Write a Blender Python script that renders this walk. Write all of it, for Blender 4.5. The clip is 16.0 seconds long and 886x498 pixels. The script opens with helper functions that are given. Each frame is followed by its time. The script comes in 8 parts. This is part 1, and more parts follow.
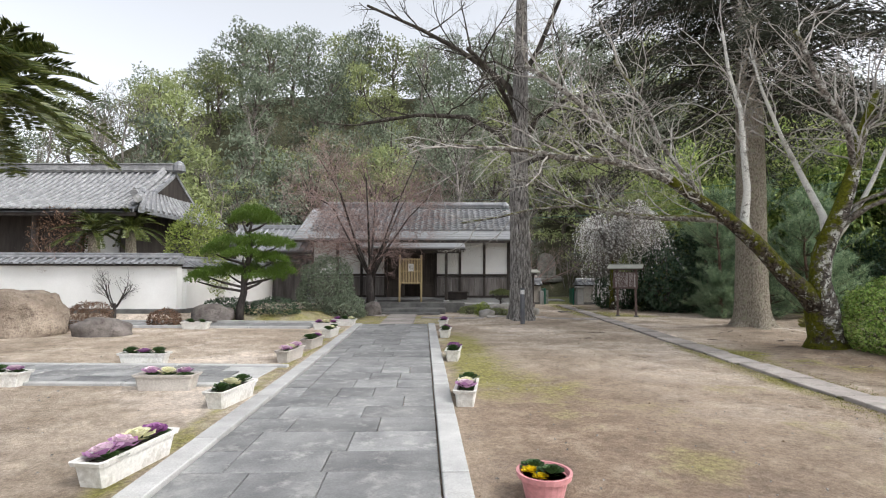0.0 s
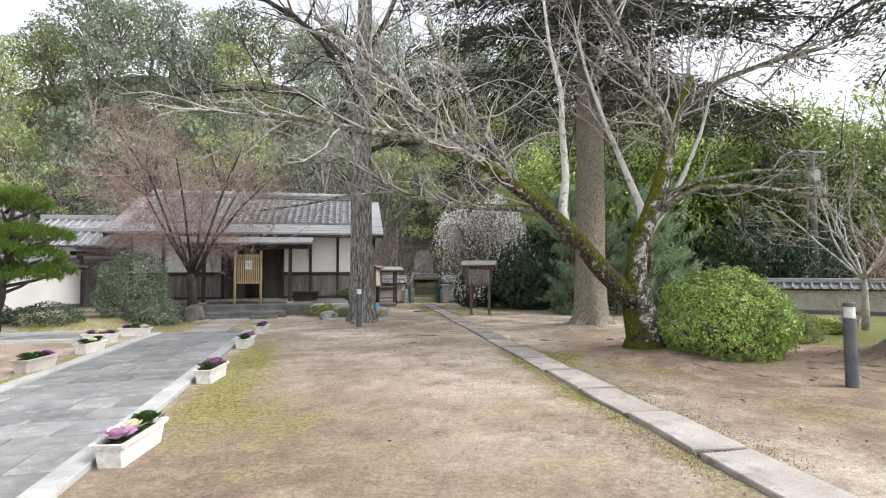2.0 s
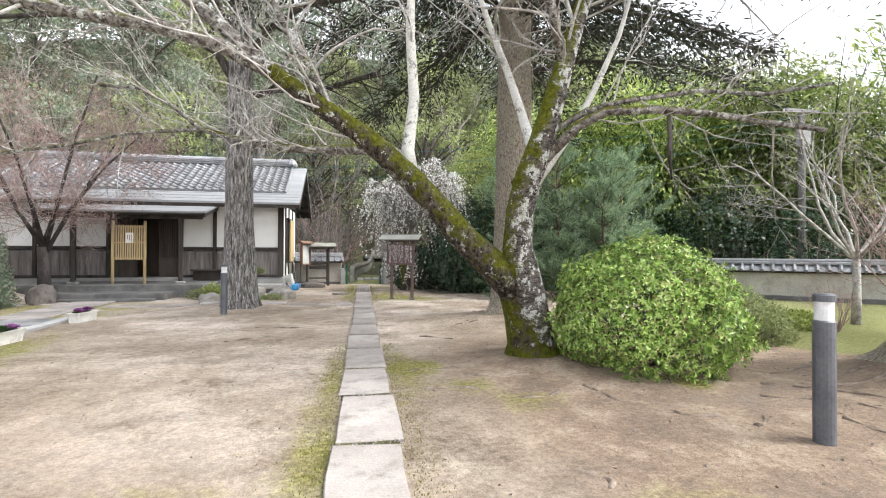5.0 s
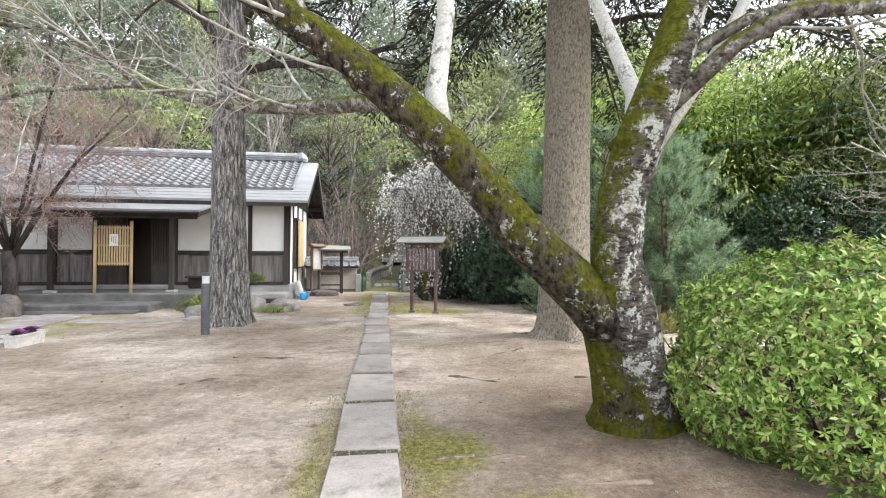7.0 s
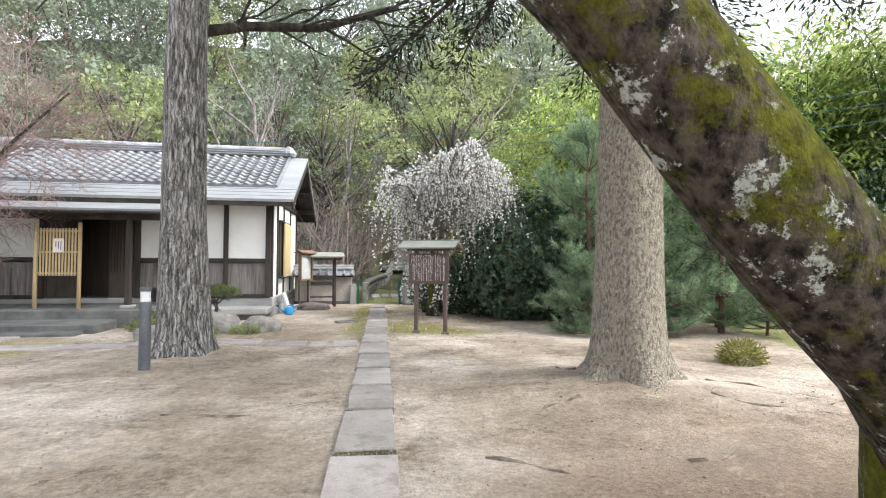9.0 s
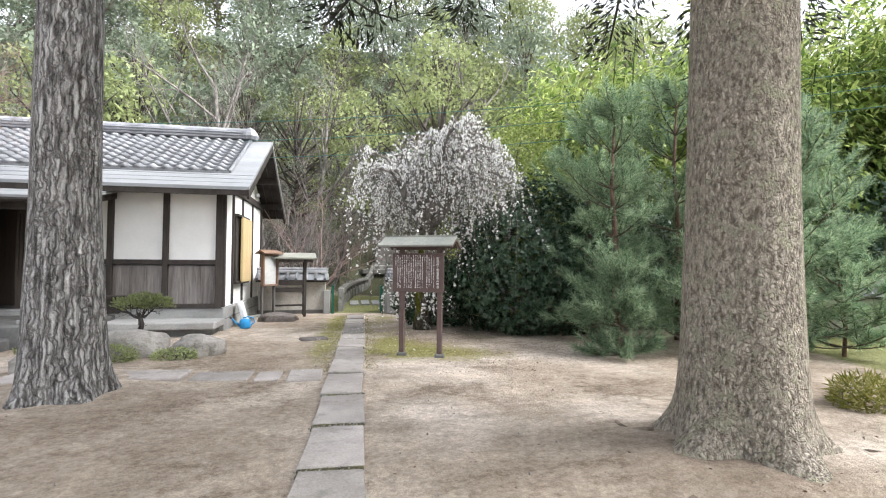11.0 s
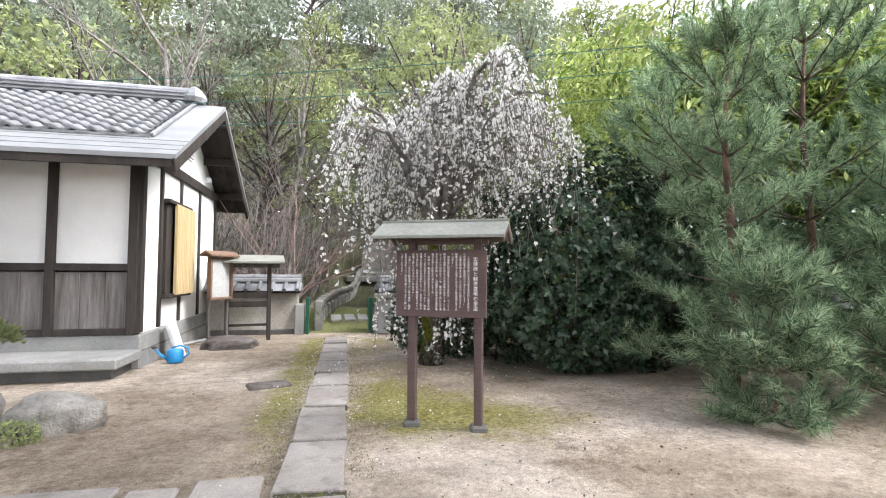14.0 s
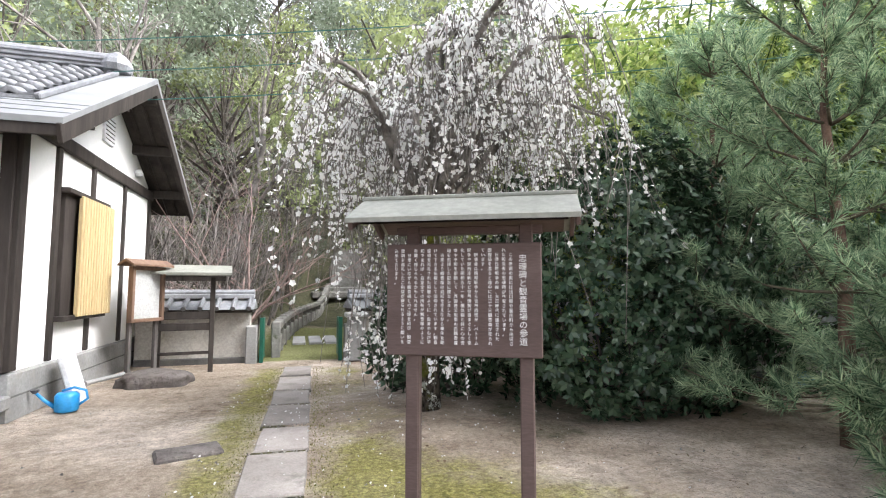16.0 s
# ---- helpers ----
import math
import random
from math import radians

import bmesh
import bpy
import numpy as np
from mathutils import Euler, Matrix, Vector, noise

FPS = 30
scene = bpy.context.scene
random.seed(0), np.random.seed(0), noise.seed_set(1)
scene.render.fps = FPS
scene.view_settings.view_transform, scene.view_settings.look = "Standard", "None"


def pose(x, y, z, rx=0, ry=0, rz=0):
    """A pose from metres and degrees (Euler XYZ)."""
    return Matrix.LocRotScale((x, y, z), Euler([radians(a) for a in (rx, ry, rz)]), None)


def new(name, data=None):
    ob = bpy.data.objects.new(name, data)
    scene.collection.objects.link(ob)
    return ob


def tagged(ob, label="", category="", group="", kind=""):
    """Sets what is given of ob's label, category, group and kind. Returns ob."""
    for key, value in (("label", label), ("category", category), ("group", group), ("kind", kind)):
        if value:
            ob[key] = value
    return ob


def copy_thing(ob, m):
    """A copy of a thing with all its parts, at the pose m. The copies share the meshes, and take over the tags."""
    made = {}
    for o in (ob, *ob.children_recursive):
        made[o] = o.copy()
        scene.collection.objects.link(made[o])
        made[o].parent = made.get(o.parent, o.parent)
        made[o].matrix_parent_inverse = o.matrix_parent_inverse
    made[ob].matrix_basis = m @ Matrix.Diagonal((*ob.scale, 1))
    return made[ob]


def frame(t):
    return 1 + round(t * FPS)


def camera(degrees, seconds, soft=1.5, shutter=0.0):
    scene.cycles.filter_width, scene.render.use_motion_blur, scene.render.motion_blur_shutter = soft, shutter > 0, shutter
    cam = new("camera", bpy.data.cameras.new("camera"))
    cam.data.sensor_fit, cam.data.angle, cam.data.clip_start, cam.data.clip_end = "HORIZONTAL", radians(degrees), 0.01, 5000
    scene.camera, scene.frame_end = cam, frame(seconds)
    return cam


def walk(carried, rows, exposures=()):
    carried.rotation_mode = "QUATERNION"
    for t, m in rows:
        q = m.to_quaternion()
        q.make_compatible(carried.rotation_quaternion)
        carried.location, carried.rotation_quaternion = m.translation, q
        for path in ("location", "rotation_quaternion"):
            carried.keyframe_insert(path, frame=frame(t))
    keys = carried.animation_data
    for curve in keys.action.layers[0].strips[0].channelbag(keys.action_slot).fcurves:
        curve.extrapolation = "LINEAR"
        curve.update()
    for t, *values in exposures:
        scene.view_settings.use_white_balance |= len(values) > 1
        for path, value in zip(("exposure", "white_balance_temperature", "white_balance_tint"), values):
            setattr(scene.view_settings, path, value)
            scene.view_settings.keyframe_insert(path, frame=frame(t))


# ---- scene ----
cam = camera(82.7, 16.0, soft=1.1)
METRES, EYE, TILT, LEAN, TURN = 18.0, 1.43, 0.4, 0.0, 0.6
ROWS = [
    (0.0, 0.0, 0.0, 0.0, -0.01, 2.57, -0.21),
    (0.5, 0.0184, 0.0285, -0.0, -2.54, 2.36, -0.11),
    (1.0, 0.0416, 0.0495, -0.0006, -4.27, 2.45, -0.04),
    (1.5, 0.0744, 0.0655, -0.001, -6.79, 2.37, 0.14),
    (2.0, 0.1063, 0.0779, -0.0013, -11.39, 2.35, 0.14),
    (2.5, 0.1418, 0.0895, -0.0017, -15.09, 2.2, 0.3),
    (3.0, 0.1739, 0.102, -0.0025, -17.01, 2.02, 0.22),
    (5.5, 0.274, 0.2321, -0.0091, -10.52, -0.07, -0.41),
    (6.0, 0.2772, 0.2618, -0.0071, -10.04, -0.02, -0.41),
    (6.5, 0.2771, 0.2946, -0.0066, -9.74, -0.03, -0.43),
    (7.0, 0.2783, 0.3235, -0.0056, -9.32, 0.39, -0.43),
    (7.5, 0.2793, 0.3548, -0.0062, -9.16, 0.59, -0.4),
    (8.0, 0.2794, 0.3835, -0.0058, -9.01, 0.88, -0.39),
    (8.5, 0.282, 0.4134, -0.0062, -9.26, 1.03, -0.34),
    (9.0, 0.2835, 0.4427, -0.0054, -9.51, 1.21, -0.37),
    (11.5, 0.2963, 0.5989, -0.0071, -11.71, 1.57, -0.42),
    (12.0, 0.2961, 0.6297, -0.0063, -11.75, 1.56, -0.44),
    (12.5, 0.3001, 0.6611, -0.0096, -12.13, 1.66, -0.35),
    (13.0, 0.3, 0.6929, -0.0076, -12.52, 1.83, -0.42),
    (13.5, 0.3007, 0.7215, -0.0089, -12.85, 2.07, -0.39),
    (14.0, 0.304, 0.7506, -0.0084, -13.15, 2.3, -0.35),
    (14.5, 0.3074, 0.7768, -0.0084, -13.81, 2.73, -0.31),
    (15.0, 0.3103, 0.8033, -0.0079, -14.6, 3.38, -0.27),
    (15.5, 0.3103, 0.8261, -0.009, -15.57, 4.05, -0.27),
    (16.0, 0.3117, 0.8537, -0.0114, -16.61, 4.13, -0.15),
]
walk(cam, [(t, pose(0, 0, EYE, TILT, LEAN, TURN) @ pose(METRES * x, METRES * y, METRES * z, 90 + pitch, roll, yaw)) for t, x, y, z, yaw, pitch, roll in ROWS], exposures=[(0.0, 0.22, 6450, 10), (1.5, 0.48, 6450, 10), (3.0, 0.84, 6450, 10), (5.5, 1.08, 6400, 10), (9.0, 1.22, 6300, 9), (12.0, 1.22, 6300, 11), (16.0, 1.44, 6300, 12)])

# ---- sky and light: a bright overcast day ----
world = bpy.data.worlds.new("overcast_sky")
scene.world = world
world.use_nodes = True
wn = world.node_tree
sky = wn.nodes.new("ShaderNodeTexSky")
sky.sky_type = "NISHITA"
sky.sun_disc = False
sky.sun_elevation = radians(48)
sky.sun_rotation = radians(115)
sky.air_density = 1.0
sky.dust_density = 4.0
sky.ozone_density = 1.0
hsv = wn.nodes.new("ShaderNodeHueSaturation")
hsv.inputs["Saturation"].default_value = 0.22
hsv.inputs["Value"].default_value = 1.85
wn.links.new(sky.outputs[0], hsv.inputs["Color"])
wn.links.new(hsv.outputs[0], wn.nodes["Background"].inputs[0])
wn.nodes["Background"].inputs[1].default_value = 0.15
sun = new("sun", bpy.data.lights.new("sun", "SUN"))
sun.data.energy = 0.9
sun.data.angle = radians(25)
sun.data.color = (1.0, 0.97, 0.92)
sun.matrix_world = pose(0, 0, 30, 42, 0, 65)

# ---- small mesh kit ----


class Shell:
    """Vertices and faces gathered for one mesh."""

    def __init__(self):
        self.v, self.f = [], []

    def add(self, verts, faces):
        n = len(self.v)
        self.v.extend(tuple(p) for p in verts)
        self.f.extend(tuple(n + i for i in q) for q in faces)
        return self

    def box(self, c, s, b=0.006, rz=0.0, rx=0.0, ry=0.0):
        """A box at c of size s with chamfered edges."""
        hx, hy, hz = s[0] / 2, s[1] / 2, s[2] / 2
        b = min(b, hx * 0.45, hy * 0.45, hz * 0.45)
        m = Euler((rx, ry, rz)).to_matrix()
        vs, at = [], {}
        for sx in (-1, 1):
            for sy in (-1, 1):
                for sz in (-1, 1):
                    for k in range(3):
                        d = [hx - b, hy - b, hz - b]
                        d[k] += b
                        at[sx, sy, sz, k] = len(vs)
                        vs.append(Vector(c) + m @ Vector((sx * d[0], sy * d[1], sz * d[2])))
        fs = []
        for k in range(3):
            i, j = (k + 1) % 3, (k + 2) % 3
            for s0 in (-1, 1):
                q = []
                for a, e in ((-1, -1), (1, -1), (1, 1), (-1, 1)):
                    g = [0, 0, 0]
                    g[k], g[i], g[j] = s0, a, e
                    q.append(at[g[0], g[1], g[2], k])
                fs.append(q if s0 > 0 else q[::-1])
        for k in range(3):
            i, j = (k + 1) % 3, (k + 2) % 3
            for a in (-1, 1):
                for e in (-1, 1):
                    q = []
                    for w, kk in ((-1, i), (1, i), (1, j), (-1, j)):
                        g = [0, 0, 0]
                        g[k], g[i], g[j] = w, a, e
                        q.append(at[g[0], g[1], g[2], kk])
                    fs.append(q if a * e < 0 else q[::-1])
        for sx in (-1, 1):
            for sy in (-1, 1):
                for sz in (-1, 1):
                    q = [at[sx, sy, sz, k] for k in range(3)]
                    fs.append(q if sx * sy * sz > 0 else q[::-1])
        return self.add(vs, fs)

    def beam(self, p, q, w, h, b=0.006):
        """A chamfered beam from p to q, w wide and h deep."""
        p, q = Vector(p), Vector(q)
        d = q - p
        yaw = math.atan2(d.y, d.x)
        up = math.atan2(d.z, math.hypot(d.x, d.y))
        return self.box((p + q) / 2, (d.length, w, h), b, yaw, 0, -up)

    def tube(self, pts, radii, n=8, cap=True, rough=0.0, rng=None):
        pts = [Vector(p) for p in pts]
        base = len(self.v)
        side = None
        for i, p in enumerate(pts):
            d = (pts[min(i + 1, len(pts) - 1)] - pts[max(i - 1, 0)])
            d = d.normalized() if d.length > 1e-9 else Vector((0, 0, 1))
            if side is None:
                side = d.orthogonal().normalized()
            side = side - d * side.dot(d)
            side = side.normalized() if side.length > 1e-6 else d.orthogonal().normalized()
            up = d.cross(side)
            for k in range(n):
                a = 2 * math.pi * k / n
                r = radii[i] * (1 + (rng.uniform(-rough, rough) if rng else 0))
                self.v.append(tuple(p + side * (r * math.cos(a)) + up * (r * math.sin(a))))
        for i in range(len(pts) - 1):
            for k in range(n):
                a, b2 = base + i * n + k, base + i * n + (k + 1) % n
                self.f.append((a, b2, b2 + n, a + n))
        if cap:
            self.f.append(tuple(base + k for k in reversed(range(n))))
            self.f.append(tuple(base + (len(pts) - 1) * n + k for k in range(n)))
        return self

    def lathe(self, profile, c=(0, 0, 0), n=16):
        """Turned shape from (radius, height) pairs about a vertical axis at c."""
        base = len(self.v)
        for r, z in profile:
            for k in range(n):
                a = 2 * math.pi * k / n
                self.v.append((c[0] + r * math.cos(a), c[1] + r * math.sin(a), c[2] + z))
        for i in range(len(profile) - 1):
            for k in range(n):
                a, b2 = base + i * n + k, base + i * n + (k + 1) % n
                self.f.append((a, b2, b2 + n, a + n))
        self.f.append(tuple(base + k for k in reversed(range(n))))
        self.f.append(tuple(base + (len(profile) - 1) * n + k for k in range(n)))
        return self

    def prism(self, poly, y0, y1, axis="y"):
        """Extrudes a polygon of (a, b) pairs: along y the pairs are (x, z), along x they are (y, z)."""
        n = len(poly)
        vs = []
        for w in (y0, y1):
            for a, b2 in poly:
                vs.append((a, w, b2) if axis == "y" else (w, a, b2))
        fs = [tuple(range(n)), tuple(reversed(range(n, 2 * n)))]
        fs += [(i, i + n, (i + 1) % n + n, (i + 1) % n) for i in range(n)]
        return self.add(vs, fs)


def quick_mesh(name, verts, faces):
    """A mesh from an array of corners and an array of faces that all have as many corners."""
    verts, faces = np.asarray(verts, np.float32), np.asarray(faces, np.int32)
    me = bpy.data.meshes.new(name)
    k = faces.shape[1]
    me.vertices.add(len(verts))
    me.vertices.foreach_set("co", verts.ravel())
    me.loops.add(faces.size)
    me.loops.foreach_set("vertex_index", faces.ravel())
    me.polygons.add(len(faces))
    me.polygons.foreach_set("loop_start", np.arange(0, faces.size, k, dtype=np.int32))
    me.update(calc_edges=True)
    return me


def as_mesh(name, shape, material, smooth=False):
    if isinstance(shape, Shell):
        me = bpy.data.meshes.new(name)
        me.from_pydata(shape.v, [], shape.f)
        me.update()
        bm = bmesh.new()
        bm.from_mesh(me)
        bmesh.ops.recalc_face_normals(bm, faces=bm.faces)
        bm.to_mesh(me)
        bm.free()
    else:
        me = shape
    if not me.materials:
        me.materials.append(material)
    if smooth:
        me.shade_smooth()
    return me


def part(name, shape, material, parent=None, label="", smooth=False, at=None):
    """ONE mesh object under a thing, a part or, with no parent, at top level."""
    ob = new(name, as_mesh(name, shape, material, smooth))
    if parent is not None:
        ob.parent = parent
    if at is not None:
        ob.matrix_basis = at
    if label:
        ob["label"] = label
    return ob


def thing(name, label, category, at=None, group="", kind=""):
    """An Empty at a thing's base, to carry its parts."""
    ob = new(name)
    ob.empty_display_size = 0.1
    if at is not None:
        ob.matrix_basis = at
    return tagged(ob, label, category, group, kind)


def solid(name, shape, material, label, category="", group="", kind="", smooth=False, at=None):
    """A thing that is one mesh."""
    return tagged(part(name, shape, material, None, "", smooth, at), label, category, group, kind)


# ---- materials ----


def graph(name):
    m = bpy.data.materials.new(name)
    m.use_nodes = True
    return m, m.node_tree.nodes, m.node_tree.links, m.node_tree.nodes["Principled BSDF"]


def noise_node(nodes, links, coord, scale, detail=6.0, rough=0.6, stretch=None):
    if stretch:
        mp = nodes.new("ShaderNodeMapping")
        mp.inputs["Scale"].default_value = stretch
        links.new(coord, mp.inputs[0])
        coord = mp.outputs[0]
    t = nodes.new("ShaderNodeTexNoise")
    t.inputs["Scale"].default_value = scale
    t.inputs["Detail"].default_value = detail
    t.inputs["Roughness"].default_value = rough
    links.new(coord, t.inputs["Vector"])
    return t.outputs[0]


def ramp(nodes, links, fac, stops):
    r = nodes.new("ShaderNodeValToRGB")
    el = r.color_ramp.elements
    while len(el) < len(stops):
        el.new(0.5)
    for e, (p, c) in zip(el, stops):
        e.position, e.color = p, (*c, 1) if len(c) == 3 else c
    links.new(fac, r.inputs[0])
    return r.outputs[0]


def mixed(nodes, links, fac, a, b, mode="MIX"):
    m = nodes.new("ShaderNodeMix")
    m.data_type, m.blend_type = "RGBA", mode
    for sock, val in ((m.inputs[0], fac), (m.inputs[6], a), (m.inputs[7], b)):
        if isinstance(val, (int, float)):
            sock.default_value = val
        elif isinstance(val, tuple):
            sock.default_value = (*val, 1)
        else:
            links.new(val, sock)
    return m.outputs[2]


def bumped(nodes, links, bsdf, height, strength, dist=0.01):
    b = nodes.new("ShaderNodeBump")
    b.inputs["Strength"].default_value = strength
    b.inputs["Distance"].default_value = dist
    links.new(height, b.inputs["Height"])
    links.new(b.outputs[0], bsdf.inputs["Normal"])
    return b


def surface(name, c1, c2, scale=3.0, rough=0.8, fine=40.0, bump=0.3, dist=0.01, metal=0.0, stretch=None, vary=0.0, grime=None, spec=0.3, grain_by=0.8):
    """A weathered surface: broad blotches from c1 to c2, fine grain and relief; vary: lighter and darker from piece to piece."""
    m, nodes, links, bsdf = graph(name)
    tc = nodes.new("ShaderNodeTexCoord")
    co = tc.outputs["Object"]
    if vary:
        info = nodes.new("ShaderNodeObjectInfo")
        ad = nodes.new("ShaderNodeVectorMath")
        ad.operation = "MULTIPLY_ADD"
        links.new(info.outputs["Random"], ad.inputs[0])
        ad.inputs[1].default_value = (37, 23, 11)
        links.new(co, ad.inputs[2])
        co = ad.outputs[0]
    broad = noise_node(nodes, links, co, scale, 5, 0.6, stretch)
    small = noise_node(nodes, links, co, fine, 4, 0.65, stretch)
    col = ramp(nodes, links, broad, [(0.32, c1), (0.68, c2)])
    grain = ramp(nodes, links, small, [(0.25, (0.66, 0.66, 0.66)), (0.75, (1.15, 1.15, 1.15))])
    col = mixed(nodes, links, grain_by, col, grain, "MULTIPLY")
    if grime:
        g = ramp(nodes, links, noise_node(nodes, links, co, scale * 2.3, 8, 0.72, stretch), [(0.52, (0, 0, 0)), (0.68, (1, 1, 1))])
        col = mixed(nodes, links, g, col, grime)
    if vary:
        v = nodes.new("ShaderNodeMapRange")
        v.inputs[3].default_value, v.inputs[4].default_value = 1 - vary, 1 + vary
        links.new(info.outputs["Random"], v.inputs[0])
        col = mixed(nodes, links, 1.0, col, v.outputs[0], "MULTIPLY")
    links.new(col, bsdf.inputs["Base Color"])
    bsdf.inputs["Roughness"].default_value = rough
    bsdf.inputs["Metallic"].default_value = metal
    bsdf.inputs["Specular IOR Level"].default_value = spec
    bumped(nodes, links, bsdf, small, bump, dist)
    return m


def leafy(name, cols, rough=0.5, passing=0.3, spec=0.35, swing=0.25):
    """Leaves whose colour differs from leaf to leaf and, by swing, from plant to plant."""
    m, nodes, links, bsdf = graph(name)
    geo = nodes.new("ShaderNodeNewGeometry")
    n = len(cols)
    col = ramp(nodes, links, geo.outputs["Random Per Island"], [(i / max(1, n - 1), c) for i, c in enumerate(cols)])
    info = nodes.new("ShaderNodeObjectInfo")
    v = nodes.new("ShaderNodeMapRange")
    v.inputs[3].default_value, v.inputs[4].default_value = 1 - swing, 1 + swing
    links.new(info.outputs["Random"], v.inputs[0])
    col = mixed(nodes, links, 1.0, col, v.outputs[0], "MULTIPLY")
    links.new(col, bsdf.inputs["Base Color"])
    bsdf.inputs["Roughness"].default_value = rough
    bsdf.inputs["Specular IOR Level"].default_value = spec
    if passing:
        tr = nodes.new("ShaderNodeBsdfTranslucent")
        links.new(col, tr.inputs[0])
        mx = nodes.new("ShaderNodeMixShader")
        mx.inputs[0].default_value = passing
        links.new(bsdf.outputs[0], mx.inputs[1])
        links.new(tr.outputs[0], mx.inputs[2])
        links.new(mx.outputs[0], nodes["Material Output"].inputs[0])
    return m


def bark(name, c1, c2, scale=6.0, stretch=(1, 1, 0.18), dist=0.03, lichen=None, moss=None, moss_at=0.5, plates=None, rough_to=0.56):
    """Bark with lengthwise furrows, patches of pale lichen, and moss on its upper sides."""
    m, nodes, links, bsdf = graph(name)
    tc = nodes.new("ShaderNodeTexCoord")
    co = tc.outputs["Object"]
    fur = noise_node(nodes, links, co, scale, 5, 0.62, stretch)
    col = ramp(nodes, links, fur, [(0.38, c1), (0.6, c2)])
    fine = noise_node(nodes, links, co, 60, 4, 0.6)
    col = mixed(nodes, links, 0.7, col, ramp(nodes, links, fine, [(0.25, (0.6, 0.6, 0.6)), (0.75, (1.2, 1.2, 1.2))]), "MULTIPLY")
    crack = None
    if plates:
        # plates parted by dark cracks
        wob = nodes.new("ShaderNodeTexNoise")
        wob.inputs["Scale"].default_value = 9
        wob.inputs["Detail"].default_value = 3
        links.new(co, wob.inputs["Vector"])
        va = nodes.new("ShaderNodeVectorMath")
        va.operation = "MULTIPLY_ADD"
        links.new(wob.outputs["Color"], va.inputs[0])
        va.inputs[1].default_value = (0.11, 0.11, 0.11)
        links.new(co, va.inputs[2])
        mp = nodes.new("ShaderNodeMapping")
        mp.inputs["Scale"].default_value = (1, 1, plates[1])
        links.new(va.outputs[0], mp.inputs[0])
        vo = nodes.new("ShaderNodeTexVoronoi")
        vo.feature = "DISTANCE_TO_EDGE"
        vo.inputs["Scale"].default_value = plates[0]
        links.new(mp.outputs[0], vo.inputs["Vector"])
        crack = ramp(nodes, links, vo.outputs["Distance"], [(0.0, (0, 0, 0)), (0.2, (1, 1, 1))])
        col = mixed(nodes, links, plates[2], col, ramp(nodes, links, vo.outputs["Distance"], [(0.0, (0.22, 0.2, 0.19)), (0.16, (1.1, 1.1, 1.1))]), "MULTIPLY")
    if lichen:
        a = ramp(nodes, links, noise_node(nodes, links, co, 7.5, 11, 0.78), [(rough_to - 0.015, (0, 0, 0)), (rough_to + 0.015, (1, 1, 1))])
        lc = ramp(nodes, links, fine, [(0.3, tuple(x * 0.62 for x in lichen)), (0.65, lichen)])
        col = mixed(nodes, links, a, col, lc)
    if moss:
        geo = nodes.new("ShaderNodeNewGeometry")
        sep = nodes.new("ShaderNodeSeparateXYZ")
        links.new(geo.outputs["Normal"], sep.inputs[0])
        nz = nodes.new("ShaderNodeMath")
        nz.operation = "MULTIPLY_ADD"
        links.new(sep.outputs[2], nz.inputs[0])
        nz.inputs[1].default_value = 0.22
        sx = nodes.new("ShaderNodeMath")
        sx.operation = "MULTIPLY_ADD"
        links.new(sep.outputs[0], sx.inputs[0])
        sx.inputs[1].default_value = -0.11
        links.new(noise_node(nodes, links, co, 4.5, 10, 0.8), sx.inputs[2])
        links.new(sx.outputs[0], nz.inputs[2])
        a = ramp(nodes, links, nz.outputs[0], [(moss_at, (0, 0, 0)), (moss_at + 0.09, (1, 1, 1))])
        mc = ramp(nodes, links, noise_node(nodes, links, co, 22, 6, 0.75), [(0.34, tuple(x * 0.3 for x in moss)), (0.5, tuple(x * 0.75 for x in moss)), (0.7, tuple(x * 1.4 for x in moss))])
        col = mixed(nodes, links, a, col, mc)
    links.new(col, bsdf.inputs["Base Color"])
    bsdf.inputs["Roughness"].default_value = 0.9
    bsdf.inputs["Specular IOR Level"].default_value = 0.15
    sm = nodes.new("ShaderNodeMath")
    sm.operation = "MULTIPLY_ADD"
    links.new(fine, sm.inputs[0])
    sm.inputs[1].default_value = 0.35
    if crack is not None:
        ad = nodes.new("ShaderNodeMath")
        ad.operation = "ADD"
        links.new(fur, ad.inputs[0])
        links.new(crack, ad.inputs[1])
        links.new(ad.outputs[0], sm.inputs[2])
    else:
        links.new(fur, sm.inputs[2])
    bumped(nodes, links, bsdf, sm.outputs[0], 0.9, dist)
    return m


M_PLASTER = surface("white_plaster", (0.74, 0.74, 0.72), (0.84, 0.84, 0.83), 1.2, 0.9, 30, 0.05, 0.002, grain_by=0.12)
M_WALLPLASTER = surface("garden_wall_plaster", (0.72, 0.72, 0.7), (0.84, 0.84, 0.83), 0.7, 0.9, 20, 0.05, 0.003, grain_by=0.15)
M_OLDPLASTER = surface("stained_plaster", (0.42, 0.4, 0.36), (0.56, 0.54, 0.5), 1.6, 0.9, 25, 0.2, 0.006, grime=(0.3, 0.27, 0.23))
M_TIMBER = surface("dark_timber", (0.022, 0.018, 0.016), (0.06, 0.05, 0.044), 4, 0.75, 30, 0.25, 0.004, stretch=(1, 1, 0.15))
M_BOARD = surface("weathered_boards", (0.06, 0.052, 0.047), (0.17, 0.155, 0.15), 2.2, 0.8, 30, 0.3, 0.004, stretch=(2.4, 2.4, 0.35))
